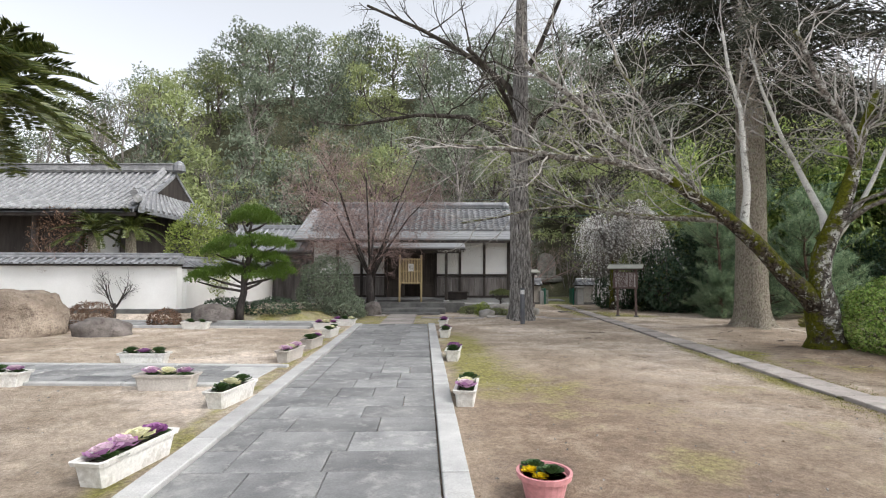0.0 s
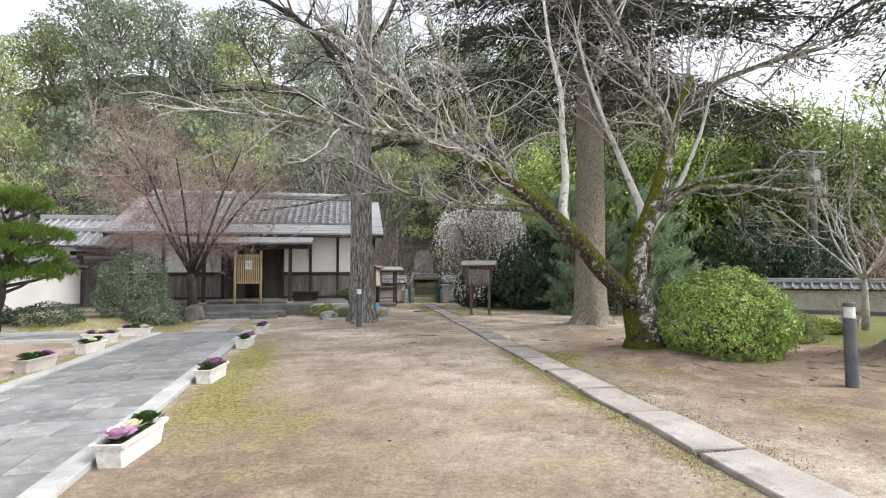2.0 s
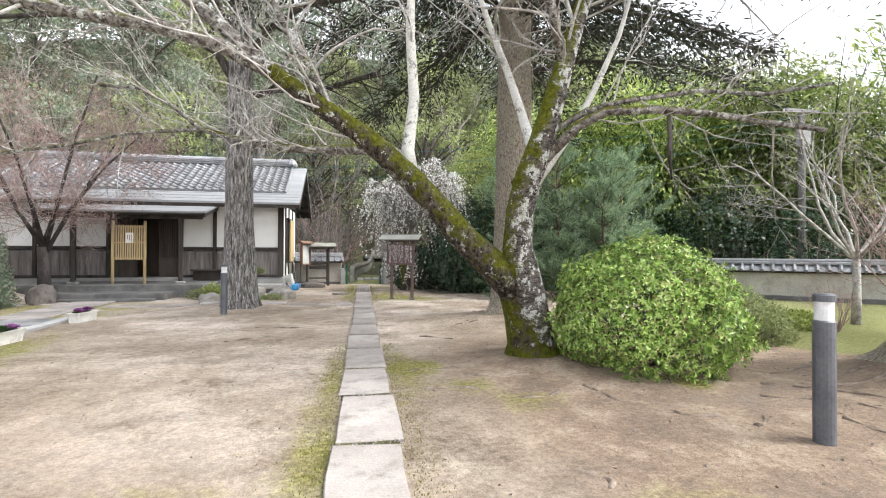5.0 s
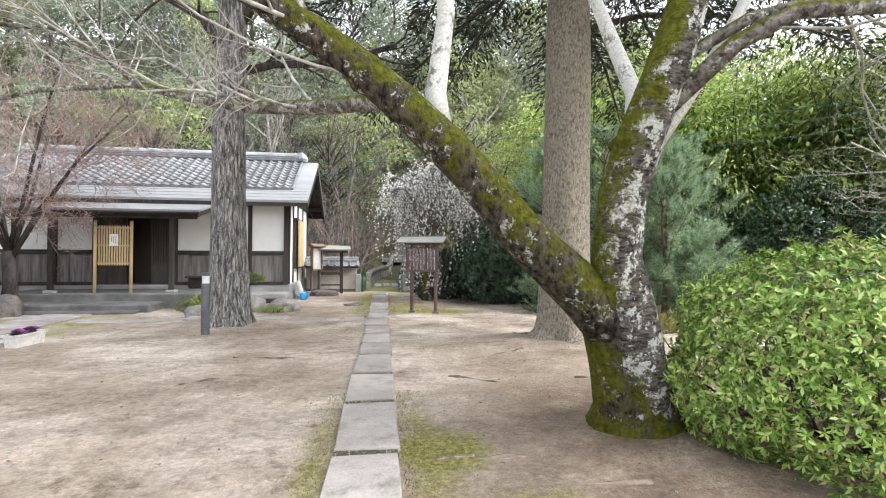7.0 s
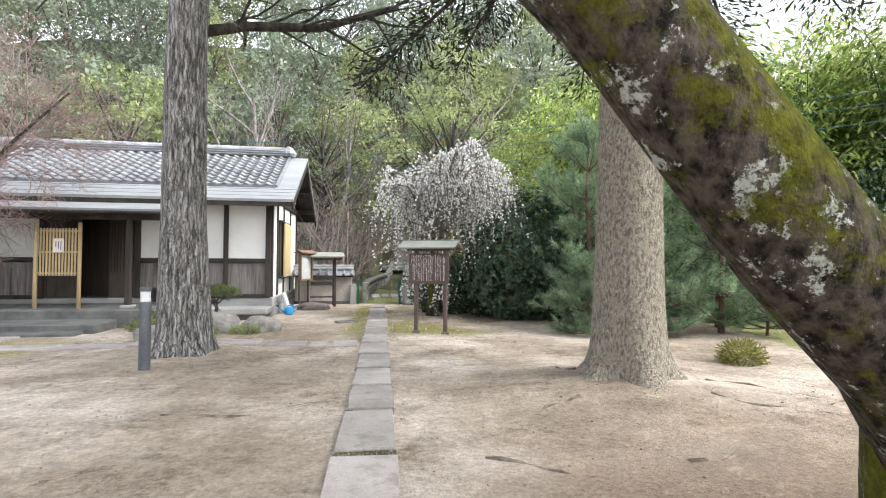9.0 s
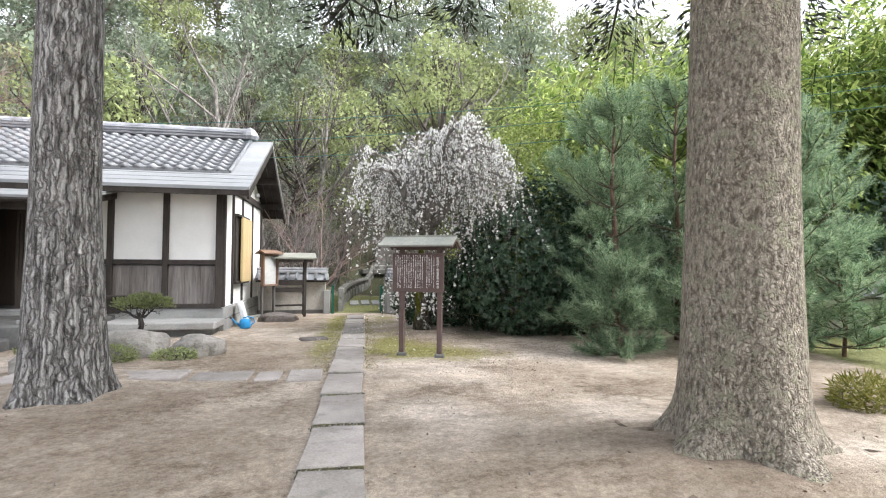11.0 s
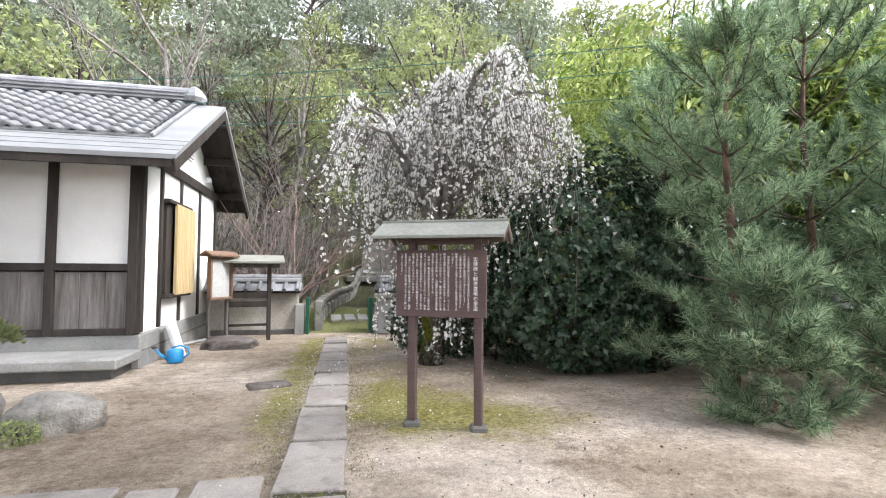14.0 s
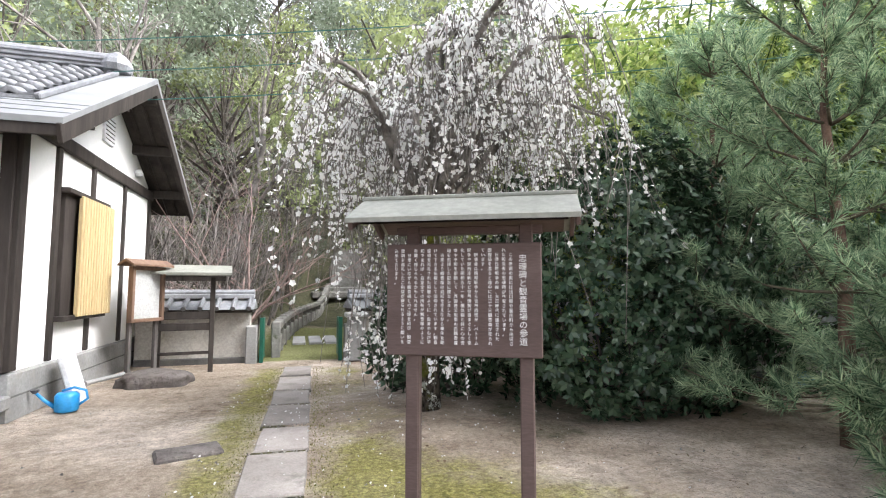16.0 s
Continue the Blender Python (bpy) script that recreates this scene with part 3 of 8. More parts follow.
def ground_material():
    m, nodes, links, bsdf = graph("sandy_ground")
    tc = nodes.new("ShaderNodeTexCoord")
    co = tc.outputs["Object"]
    at = nodes.new("ShaderNodeAttribute")
    at.attribute_name = "cover"
    sep = nodes.new("ShaderNodeSeparateColor")
    links.new(at.outputs["Color"], sep.inputs[0])
    broad = noise_node(nodes, links, co, 0.42, 7, 0.6)
    mid = noise_node(nodes, links, co, 1.9, 10, 0.72)
    fine = noise_node(nodes, links, co, 24, 6, 0.75)
    grit = noise_node(nodes, links, co, 90, 3, 0.65)
    sand = ramp(nodes, links, broad, [(0.36, (0.33, 0.275, 0.22)), (0.5, (0.44, 0.377, 0.31)), (0.62, (0.64, 0.575, 0.505))])
    sand = mixed(nodes, links, 0.65, sand, ramp(nodes, links, mid, [(0.34, (0.6, 0.57, 0.53)), (0.5, (0.95, 0.94, 0.93)), (0.66, (1.18, 1.17, 1.16))]), "MULTIPLY")
    patch = noise_node(nodes, links, co, 7.5, 9, 0.75)
    streak = noise_node(nodes, links, co, 1.5, 8, 0.72, (0.6, 1.1, 1))
    sand = mixed(nodes, links, 0.6, sand, ramp(nodes, links, patch, [(0.36, (0.62, 0.6, 0.57)), (0.5, (0.96, 0.95, 0.95)), (0.64, (1.16, 1.16, 1.16))]), "MULTIPLY")
    sand = mixed(nodes, links, 0.45, sand, ramp(nodes, links, streak, [(0.36, (0.52, 0.5, 0.47)), (0.48, (0.95, 0.94, 0.93)), (0.64, (1.2, 1.2, 1.2))]), "MULTIPLY")
    # crumbly dark patches with hard edges
    crumb = noise_node(nodes, links, co, 5.5, 12, 0.82)
    where = noise_node(nodes, links, co, 0.8, 3, 0.5)
    both = nodes.new("ShaderNodeMath")
    both.operation = "MULTIPLY_ADD"
    links.new(where, both.inputs[0])
    both.inputs[1].default_value = 0.55
    links.new(crumb, both.inputs[2])
    sand = mixed(nodes, links, 0.75, sand, ramp(nodes, links, both.outputs[0], [(0.83, (1, 1, 1)), (0.93, (0.5, 0.46, 0.42))]), "MULTIPLY")
    dirt = ramp(nodes, links, mid, [(0.34, (0.155, 0.115, 0.09)), (0.5, (0.285, 0.218, 0.163)), (0.66, (0.435, 0.355, 0.275))])

    def masked(src, width=0.28, gain=1.0):
        """Breaks a soft edge up with noise."""
        a = nodes.new("ShaderNodeMath")
        a.operation = "MULTIPLY_ADD"
        links.new(mid, a.inputs[0])
        a.inputs[1].default_value = 1.4
        a.inputs[2].default_value = -0.7
        b = nodes.new("ShaderNodeMath")
        b.operation = "ADD"
        links.new(src, b.inputs[0])
        links.new(a.outputs[0], b.inputs[1])
        r = nodes.new("ShaderNodeMapRange")
        r.inputs[1].default_value, r.inputs[2].default_value = 0.5 - width, 0.5 + width
        r.inputs[4].default_value = gain
        links.new(b.outputs[0], r.inputs[0])
        return r.outputs[0]

    base = mixed(nodes, links, masked(at.outputs["Alpha"], 0.35, 1.0), sand, dirt)
    mosscol = ramp(nodes, links, fine, [(0.3, (0.09, 0.09, 0.018)), (0.5, (0.21, 0.205, 0.045)), (0.7, (0.36, 0.34, 0.1))])
    base = mixed(nodes, links, masked(sep.outputs[0], 0.2, 0.8), base, mosscol)
    grasscol = ramp(nodes, links, fine, [(0.3, (0.1, 0.115, 0.035)), (0.7, (0.24, 0.255, 0.1))])
    base = mixed(nodes, links, masked(sep.outputs[1], 0.2, 0.9), base, grasscol)
    litter = ramp(nodes, links, mid, [(0.3, (0.035, 0.036, 0.022)), (0.7, (0.1, 0.1, 0.06))])
    base = mixed(nodes, links, masked(sep.outputs[2], 0.2, 1.0), base, litter)
    base = mixed(nodes, links, 0.95, base, ramp(nodes, links, fine, [(0.3, (0.7, 0.685, 0.67)), (0.7, (1.36, 1.36, 1.36))]), "MULTIPLY")
    base = mixed(nodes, links, 0.85, base, ramp(nodes, links, grit, [(0.3, (0.76, 0.76, 0.76)), (0.7, (1.28, 1.28, 1.28))]), "MULTIPLY")
    links.new(base, bsdf.inputs["Base Color"])
    bsdf.inputs["Roughness"].default_value = 0.95
    bsdf.inputs["Specular IOR Level"].default_value = 0.1
    h = nodes.new("ShaderNodeMath")
    h.operation = "MULTIPLY_ADD"
    links.new(mid, h.inputs[0])
    h.inputs[1].default_value = 2.5
    links.new(fine, h.inputs[2])
    bumped(nodes, links, bsdf, h.outputs[0], 0.95, 0.045)
    return m


ground_me.materials.append(ground_material())
tagged(new("ground", ground_me), "sandy temple yard with bare soil and moss patches", "ground", kind="structure")

# ---- the long low building with its porch ----

WX0, WX1, WY0, WY1 = -5.9, 2.65, 21.55, 26.25
RIDGE_Y, RIDGE_Z, EAVE_Y, EAVE_Z, VERGE_X0, VERGE_X1 = 24.0, 4.58, 20.9, 2.93, -6.5, 3.27
SLOPE = (RIDGE_Z - EAVE_Z) / (RIDGE_Y - EAVE_Y)


def roof_z(y):
    return RIDGE_Z - abs(y - RIDGE_Y) * SLOPE


hall = thing("hall", "low tiled hall with white plaster walls and dark timber posts", "building", pose(0, 0, 0))
s = Shell().box(((WX0 + WX1) / 2, (WY0 + WY1) / 2 + 0.02, 0.23), (WX1 - WX0 + 0.1, WY1 - WY0 + 0.06, 0.5), 0.02)
s.box((1.35, 21.12, 0.2), (2.74, 0.86, 0.14), 0.02)
part("plinth", s, M_CONCRETE, hall, "pale concrete plinth")
# Recessed base in darker stone, which also carries the shade under the slab.
part("plinth_base", Shell().box((1.35, 21.2, 0.05), (2.5, 0.68, 0.2), 0.01), M_STEP, hall)
part("plinth_line", Shell().box((WX1 + 0.052, 23.9, 0.24), (0.012, 4.7, 0.018), 0.002), M_STEP, hall)
# plaster between the posts
FRONT_POSTS = [2.575, 1.54, 0.505, -0.53, -2.68, -3.71, -4.75, -5.82]
for a, b in zip(FRONT_POSTS, FRONT_POSTS[1:]):
    if a == -0.53:
        continue
    c, w = (a + b) / 2, a - b - 0.1
    part("plaster_panel", Shell().box((c, 21.62, 2.2), (w, 0.08, 1.48), 0.003), M_PLASTER, hall)
    nb = 3
    s = Shell()
    for k in range(nb):
        s.box((c - w / 2 + (k + 0.5) * w / nb, 21.61 + 0.003 * (k % 2), 0.93), (w / nb - 0.005, 0.07, 0.86), 0.004)
    part("board_panel", s, M_PANEL, hall, "weathered dark board panel")
    part("rail", Shell().box((c, 21.59, 1.43), (w + 0.02, 0.13, 0.1), 0.006), M_TIMBER, hall)
    part("sill", Shell().box((c, 21.59, 0.52), (w + 0.02, 0.15, 0.09), 0.006), M_TIMBER, hall)
for x in FRONT_POSTS:
    part("post", Shell().box((x, 21.58, 1.73), (0.125 if x > 2 else 0.105, 0.16, 2.5), 0.008), M_TIMBER, hall)
part("head_beam", Shell().box(((WX0 + WX1) / 2, 21.57, 3.0), (WX1 - WX0 + 0.02, 0.17, 0.16), 0.008), M_TIMBER, hall)
# entrance recess
part("recess_wall", Shell().box((-1.6, 22.6, 1.7), (2.3, 0.08, 2.5), 0.004), M_DARKDOOR, hall)
part("recess_cheek", Shell().box((-2.64, 22.1, 1.7), (0.06, 1.0, 2.5), 0.004), M_DARKDOOR, hall)
part("recess_cheek", Shell().box((-0.57, 22.1, 1.7), (0.06, 1.0, 2.5), 0.004), M_DARKDOOR, hall)
part("recess_floor", Shell().box((-1.6, 22.1, 0.44), (2.1, 1.0, 0.1), 0.004), M_STEP, hall)
part("lintel", Shell().box((-1.6, 21.57, 2.62), (2.1, 0.16, 0.3), 0.008), M_TIMBER, hall)
for x, w, y in ((-2.25, 0.75, 21.66), (-0.9, 0.68, 21.7)):
    d = part("sliding_door", Shell().box((x, y, 1.47), (w, 0.045, 1.98), 0.005), M_DARKDOOR, hall)
    s = Shell()
    for k in range(9):
        s.box((x - w / 2 + 0.06 + k * (w - 0.12) / 8, y - 0.032, 1.75), (0.016, 0.022, 1.25), 0.003)
    part("lattice", s, M_TIMBER, d)
    part("kick_board", Shell().box((x, y - 0.03, 0.78), (w - 0.06, 0.02, 0.5), 0.004), M_DARKDOOR, d)
# side wall facing the path
part("plaster_panel", Shell().box((WX1 - 0.04, 23.9, 1.75), (0.08, 4.5, 2.56), 0.003), M_PLASTER, hall)
for y, w in ((21.6, 0.14), (22.39, 0.1), (23.46, 0.09), (24.77, 0.09), (26.18, 0.12)):
    part("post", Shell().box((WX1 - 0.005, y, 1.77), (0.09, w, 2.55), 0.006), M_TIMBER, hall)
part("tie_beam", Shell().box((WX1 - 0.01, 23.9, 3.1), (0.14, 4.75, 0.17), 0.008), M_TIMBER, hall)
part("gable_wall", Shell().prism([(21.6, 3.12), (26.2, 3.12), (26.2, roof_z(26.2) - 0.14), (24.0, roof_z(24.0) - 0.14), (21.6, roof_z(21.6) - 0.14)], WX1 - 0.09, WX1 - 0.02, "x"), M_PLASTER, hall)
part("back_wall", Shell().box(((WX0 + WX1) / 2, 26.2, 1.75), (WX1 - WX0 - 0.1, 0.1, 2.7), 0.004), M_PLASTER, hall)
part("end_wall", Shell().box((WX0 + 0.05, 23.9, 1.75), (0.1, 4.6, 2.7), 0.004), M_PLASTER, hall)
vent = part("gable_vent", Shell().box((WX1 - 0.01, 23.98, 3.72), (0.05, 0.42, 0.42), 0.006), M_WHITEPLASTIC, hall, "white louvred gable vent")
for k in range(6):
    part("slat", Shell().box((WX1 + 0.02, 23.98, 3.56 + k * 0.063), (0.02, 0.34, 0.012), 0.002, 0, 0, 0.5), M_TIMBER, vent)
part("vent_hood", Shell().lathe([(0.07, 0), (0.075, 0.05), (0.05, 0.11), (0.01, 0.13)], (WX1 + 0.03, 25.4, 3.32), 10), M_WHITEPLASTIC, hall)
# side window with a golden slatted shutter
win = part("side_window", Shell().box((WX1 + 0.02, 22.85, 1.74), (0.1, 0.72, 1.52), 0.006), M_TIMBER, hall, "dark window behind a slatted shutter")
part("window_rail", Shell().box((WX1 + 0.06, 23.1, 2.52), (0.16, 1.36, 0.06), 0.006), M_TIMBER, win)
part("window_rail", Shell().box((WX1 + 0.06, 23.1, 0.97), (0.16, 1.36, 0.06), 0.006), M_TIMBER, win)
shut = part("slatted_shutter", Shell().box((WX1 + 0.13, 23.3, 1.74), (0.02, 1.12, 1.46), 0.004), M_BAMBOO, hall, "golden bamboo slatted shutter")
for k in range(13):
    part("slat", Shell().box((WX1 + 0.155, 22.77 + k * 0.0885, 1.74), (0.035, 0.06, 1.52), 0.008), M_BAMBOO, shut)
# roof
part("soffit", Shell().prism([(EAVE_Y + 0.03, EAVE_Z - 0.07), (RIDGE_Y, RIDGE_Z - 0.07), (2 * RIDGE_Y - EAVE_Y - 0.03, EAVE_Z - 0.07), (RIDGE_Y, RIDGE_Z - 0.13)], VERGE_X0 + 0.05, VERGE_X1 - 0.05, "x"), M_TIMBER, hall)
for sgn, nm in ((-1, "front"), (1, "back")):
    ey = RIDGE_Y + sgn * (RIDGE_Y - EAVE_Y)
    part("roof_sheet", Shell().prism([(ey, EAVE_Z - 0.045), (ey, EAVE_Z + 0.02), (RIDGE_Y, RIDGE_Z + 0.02), (RIDGE_Y, RIDGE_Z - 0.06)], VERGE_X0, VERGE_X1, "x"), M_SHEET, hall, "pale grey sheet metal roof")
for k in range(3):
    y = EAVE_Y + 0.2 + k * 0.21
    part("sheet_step", Shell().box(((VERGE_X0 + VERGE_X1) / 2, y, roof_z(y) + 0.023), (VERGE_X1 - VERGE_X0 - 0.01, 0.03, 0.012), 0.003, 0, math.atan(SLOPE)), M_SHEET, hall)
part("fascia", Shell().box(((VERGE_X0 + VERGE_X1) / 2, EAVE_Y + 0.03, EAVE_Z - 0.1), (VERGE_X1 - VERGE_X0 - 0.06, 0.035, 0.11), 0.005), M_TIMBER, hall)
for x in (VERGE_X0 + 0.025, VERGE_X1 - 0.025):
    for sgn in (-1, 1):
        part("barge_board", Shell().beam((x, RIDGE_Y, RIDGE_Z - 0.14), (x, RIDGE_Y + sgn * 3.1, EAVE_Z - 0.14), 0.045, 0.19), M_TIMBER, hall)
for sgn in (-1, 1):
    for d in (0.15, 1.2, 2.3):
        y = RIDGE_Y + sgn * d
        part("purlin", Shell().box((2.9, y, roof_z(y) - 0.2), (0.68, 0.12, 0.15), 0.006), M_TIMBER, hall)
    for k in range(3):
        x = 2.78 + k * 0.2
        part("verge_rafter", Shell().beam((x, RIDGE_Y, RIDGE_Z - 0.12), (x, RIDGE_Y + sgn * 3.0, EAVE_Z - 0.07), 0.05, 0.06), M_TIMBER, hall)
x = VERGE_X0 + 0.25
while x < VERGE_X1 - 0.2:
    part("rafter", Shell().beam((x, EAVE_Y + 0.06, EAVE_Z - 0.1), (x, 21.7, roof_z(21.7) - 0.1), 0.05, 0.06), M_TIMBER, hall)
    x += 0.31
ridge = part("ridge", Shell().box((-1.6, RIDGE_Y, RIDGE_Z + 0.13), (8.5, 0.26, 0.2), 0.02), M_RIDGE, hall, "pale stacked ridge tiles")
for k, (w, z) in enumerate(((0.34, 0.06), (0.32, 0.13), (0.3, 0.2))):
    part("ridge_course", Shell().box((-1.6, RIDGE_Y, RIDGE_Z + z), (8.56, w, 0.03), 0.008), M_TILE, ridge)
capline = Shell().tube([(-5.9, RIDGE_Y, RIDGE_Z + 0.235), (2.7, RIDGE_Y, RIDGE_Z + 0.235)], [0.1, 0.1], 12)
part("ridge_cap", capline, M_RIDGE, ridge, smooth=False)
for x in (2.7, -5.9):
    part("ridge_end_tile", Shell().lathe([(0.05, 0), (0.2, 0.03), (0.23, 0.12), (0.2, 0.2), (0.12, 0.3), (0.03, 0.36)], (x, RIDGE_Y, RIDGE_Z + 0.01), 10), M_TILE, ridge)
# porch
for x in (-2.95, -0.08):
    part("porch_post", Shell().box((x, 20.0, 1.42), (0.115, 0.115, 2.0), 0.012), M_TIMBER, hall)
    part("post_pad", Shell().box((x, 20.0, 0.4), (0.24, 0.24, 0.08), 0.02), M_CONCRETE, hall)
part("porch_beam", Shell().box((-1.62, 20.0, 2.37), (4.3, 0.12, 0.14), 0.008), M_TIMBER, hall)
part("porch_roof", Shell().prism([(19.72, 2.46), (19.72, 2.52), (21.52, 2.9), (21.52, 2.84)], -4.0, 0.66, "x"), M_SHEET, hall, "pale grey sheet metal porch roof")
part("porch_fascia", Shell().box((-1.67, 19.76, 2.43), (4.6, 0.04, 0.07), 0.005), M_TIMBER, hall)
part("porch_ceiling", Shell().prism([(19.76, 2.4), (19.76, 2.45), (21.5, 2.83), (21.5, 2.78)], -3.97, 0.63, "x"), M_TIMBER, hall)
for k in range(4):
    x = -3.9 + k * 1.5
    part("porch_rafter", Shell().beam((x, 19.8, 2.37), (x, 21.5, 2.74), 0.05, 0.07), M_TIMBER, hall)
part("porch_gutter", Shell().tube([(-4.0, 19.68, 2.44), (0.68, 19.68, 2.44)], [0.035, 0.035], 8), M_TIMBER, hall)
part("porch_floor", Shell().box((-1.75, 20.55, 0.165), (4.8, 1.95, 0.4), 0.02), M_STEP, hall, "grey stone porch floor")
part("bench", Shell().box((0.35, 21.35, 0.72), (1.0, 0.32, 0.06), 0.01).box((0.35, 21.35, 0.55), (0.9, 0.05, 0.3), 0.01), M_TIMBER, hall)
solid("entrance_step", Shell().box((-1.75, 19.15, 0.06), (3.3, 0.92, 0.24), 0.03), M_STEP, "long low grey stone step before the porch", "step")
solid("entrance_step", Shell().box((-1.55, 18.62, -0.005), (2.5, 0.55, 0.12), 0.03), M_STEP, "worn flat stone before the porch step", "step")
# tiled front slope: nearest tiles one by one
tile_w, tile_l = 0.262, 0.235


def tile_mesh():
    sh = Shell()
    prof = [(0.0, 0.03), (0.03, 0.046), (0.065, 0.038), (0.1, 0.014), (0.15, 0.003), (0.21, 0.008), (0.262, 0.03)]
    n = len(prof)
    top = [(x, 0.0, z * 1.5 + 0.05) for x, z in prof] + [(x, 0.27, z * 1.5 - 0.006) for x, z in prof]
    low = [(x, 0.004, z * 1.4 - 0.008) for x, z in prof]
    sh.add(top + low, [(i, i + 1, n + i + 1, n + i) for i in range(n - 1)] + [(2 * n + i, 2 * n + i + 1, i + 1, i) for i in range(n - 1)])
    return sh


tile_me = as_mesh("roof_tile", tile_mesh(), M_TILE)
tile_me.shade_smooth()
PITCH = math.atan(SLOPE)
tile_jobs = []
for row in range(11):
    for k in range(33):
        x = 2.72 - (k + 1) * tile_w
        y = 21.62 + row * tile_l * math.cos(PITCH)
        if y < RIDGE_Y - 0.1:
            tile_jobs.append((x, y, roof_z(y) + 0.03))
part("tile_edge", Shell().beam((2.74, 21.6, roof_z(21.6) + 0.06), (2.74, 23.9, roof_z(23.9) + 0.06), 0.07, 0.07, 0.02), M_TILE, hall)
part("tile_eave", Shell().box((-1.6, 21.62, roof_z(21.62) + 0.035), (8.65, 0.04, 0.05), 0.01), M_TILE, hall)

# ---- bamboo screen at the door ----
screen = thing("lattice_screen", "golden bamboo lattice screen standing before the entrance", "screen", pose(-1.5, 20.02, 0.365))
for x in (-0.43, 0.43):
    part("upright", Shell().tube([(x, 0, 0), (x, 0, 0.9), (x, 0, 1.86)], [0.042, 0.042, 0.04], 10), M_BAMBOO, screen, smooth=True)
for k in range(12):
    part("slat", Shell().box((-0.34 + k * 0.062, 0.0, 1.22), (0.036, 0.022, 1.03), 0.006), M_BAMBOO, screen)
for z in (0.76, 1.22, 1.68):
    part("cross_bar", Shell().box((0, 0.024, z), (0.82, 0.024, 0.035), 0.005), M_BAMBOO, screen)
notice = part("notice", Shell().box((0.02, -0.02, 1.36), (0.21, 0.006, 0.3), 0.001), M_PAPER, screen, "white paper notice with black writing")
for k in range(3):
    part("writing", Shell().box((0.07 - k * 0.05, -0.0245, 1.36 + 0.01 * k), (0.014, 0.002, 0.2 - 0.04 * k), 0.0005), M_INK, notice)

# ---- paving ----
PAVE = pose(-1.01, 4.2, 0, 0, 0, 2.8)
paving = thing("stone_path", "wide path of dark stone slabs between pale granite kerbs", "path", PAVE, kind="structure")
rk = random.Random(4)
for sx in (-1, 1):
    y = -7.0
    while y < 10.4:
        ln = min(rk.choice((1.35, 1.5, 1.7)), 10.45 - y)
        if ln > 0.3:
            part("kerb_stone", Shell().box((0, 0, 0), (0.195, ln - 0.012, 0.16), 0.008), M_KERB, paving, at=pose(sx * 1.04 + rk.uniform(-0.004, 0.004), y + ln / 2, -0.04 + rk.uniform(-0.004, 0.004)))
        y += ln
pave_jobs = []
row, y = 0, -7.0
while y < 10.4:
    dep = rk.choice((0.44, 0.47, 0.5))
    x = -0.93
    first = True
    while x < 0.925:
        w = rk.choice((0.42, 0.55, 0.7, 0.82)) if not first else rk.choice((0.3, 0.5, 0.7))
        first = False
        if 0.93 - (x + w) < 0.25:
            w = 0.93 - x
        pave_jobs.append((x + w / 2, y + dep / 2, w, dep))
        x += w
    y += dep
part("bedding", Shell().box((0, 1.7, -0.07), (2.1, 17.4, 0.1), 0.01), M_SOIL, paving)

side_path = thing("side_path", "crossing path of dark flagstones with pale edging", "path", pose(-2.45, 7.25, 0), kind="structure")
part("bedding", Shell().box((-7, 0, -0.055), (13.6, 1.3, 0.1), 0.01), M_KERB, side_path)
for sy in (-0.68, 0.68):
    for k in range(8):
        part("edging_stone", Shell().box((-0.9 - k * 1.72, sy, -0.045), (1.7, 0.12, 0.14), 0.008), M_KERB, side_path)
side_jobs = []
for r2 in range(3):
    x = -0.3 - 0.3 * r2
    while x > -13.4:
        w = rk.uniform(0.55, 1.1)
        side_jobs.append((x - w / 2, -0.4 + r2 * 0.4, w))
        x -= w
far_path = thing("far_path", "pale paved path along the garden bed", "path", pose(-3.7, 14.15, 0), kind="structure")
for k in range(9):
    part("edging_stone", Shell().box((-0.8 - k * 1.62, -0.62, -0.03), (1.6, 0.14, 0.16), 0.008), M_KERB, far_path)
    part("edging_stone", Shell().box((-0.8 - k * 1.62, 0.62, -0.01), (1.6, 0.14, 0.18), 0.008), M_KERB, far_path)
for k in range(14):
    part("flagstone", Shell().box((-0.5 - k * 1.02, 0, -0.04), (1.0, 1.06, 0.12), 0.01), M_PAVE, far_path)

approach = thing("door_path", "pale flagstones leading to the porch step", "path", pose(-1.5, 16.6, 0), kind="structure")
for k in range(6):
    w = 0.98 - 0.02 * (k % 2)
    part("flagstone", Shell().box((-0.01 - 0.02 * k, -1.62 + k * 0.6, -0.025), (w, 0.585, 0.09), 0.012), M_SLAB, approach)
for k in range(4):
    part("flagstone", Shell().box((-1.05 - 0.72 * k, 1.35 - 0.28 * (k % 2), -0.03), (0.68, 0.5, 0.09), 0.02), M_SLAB, approach)

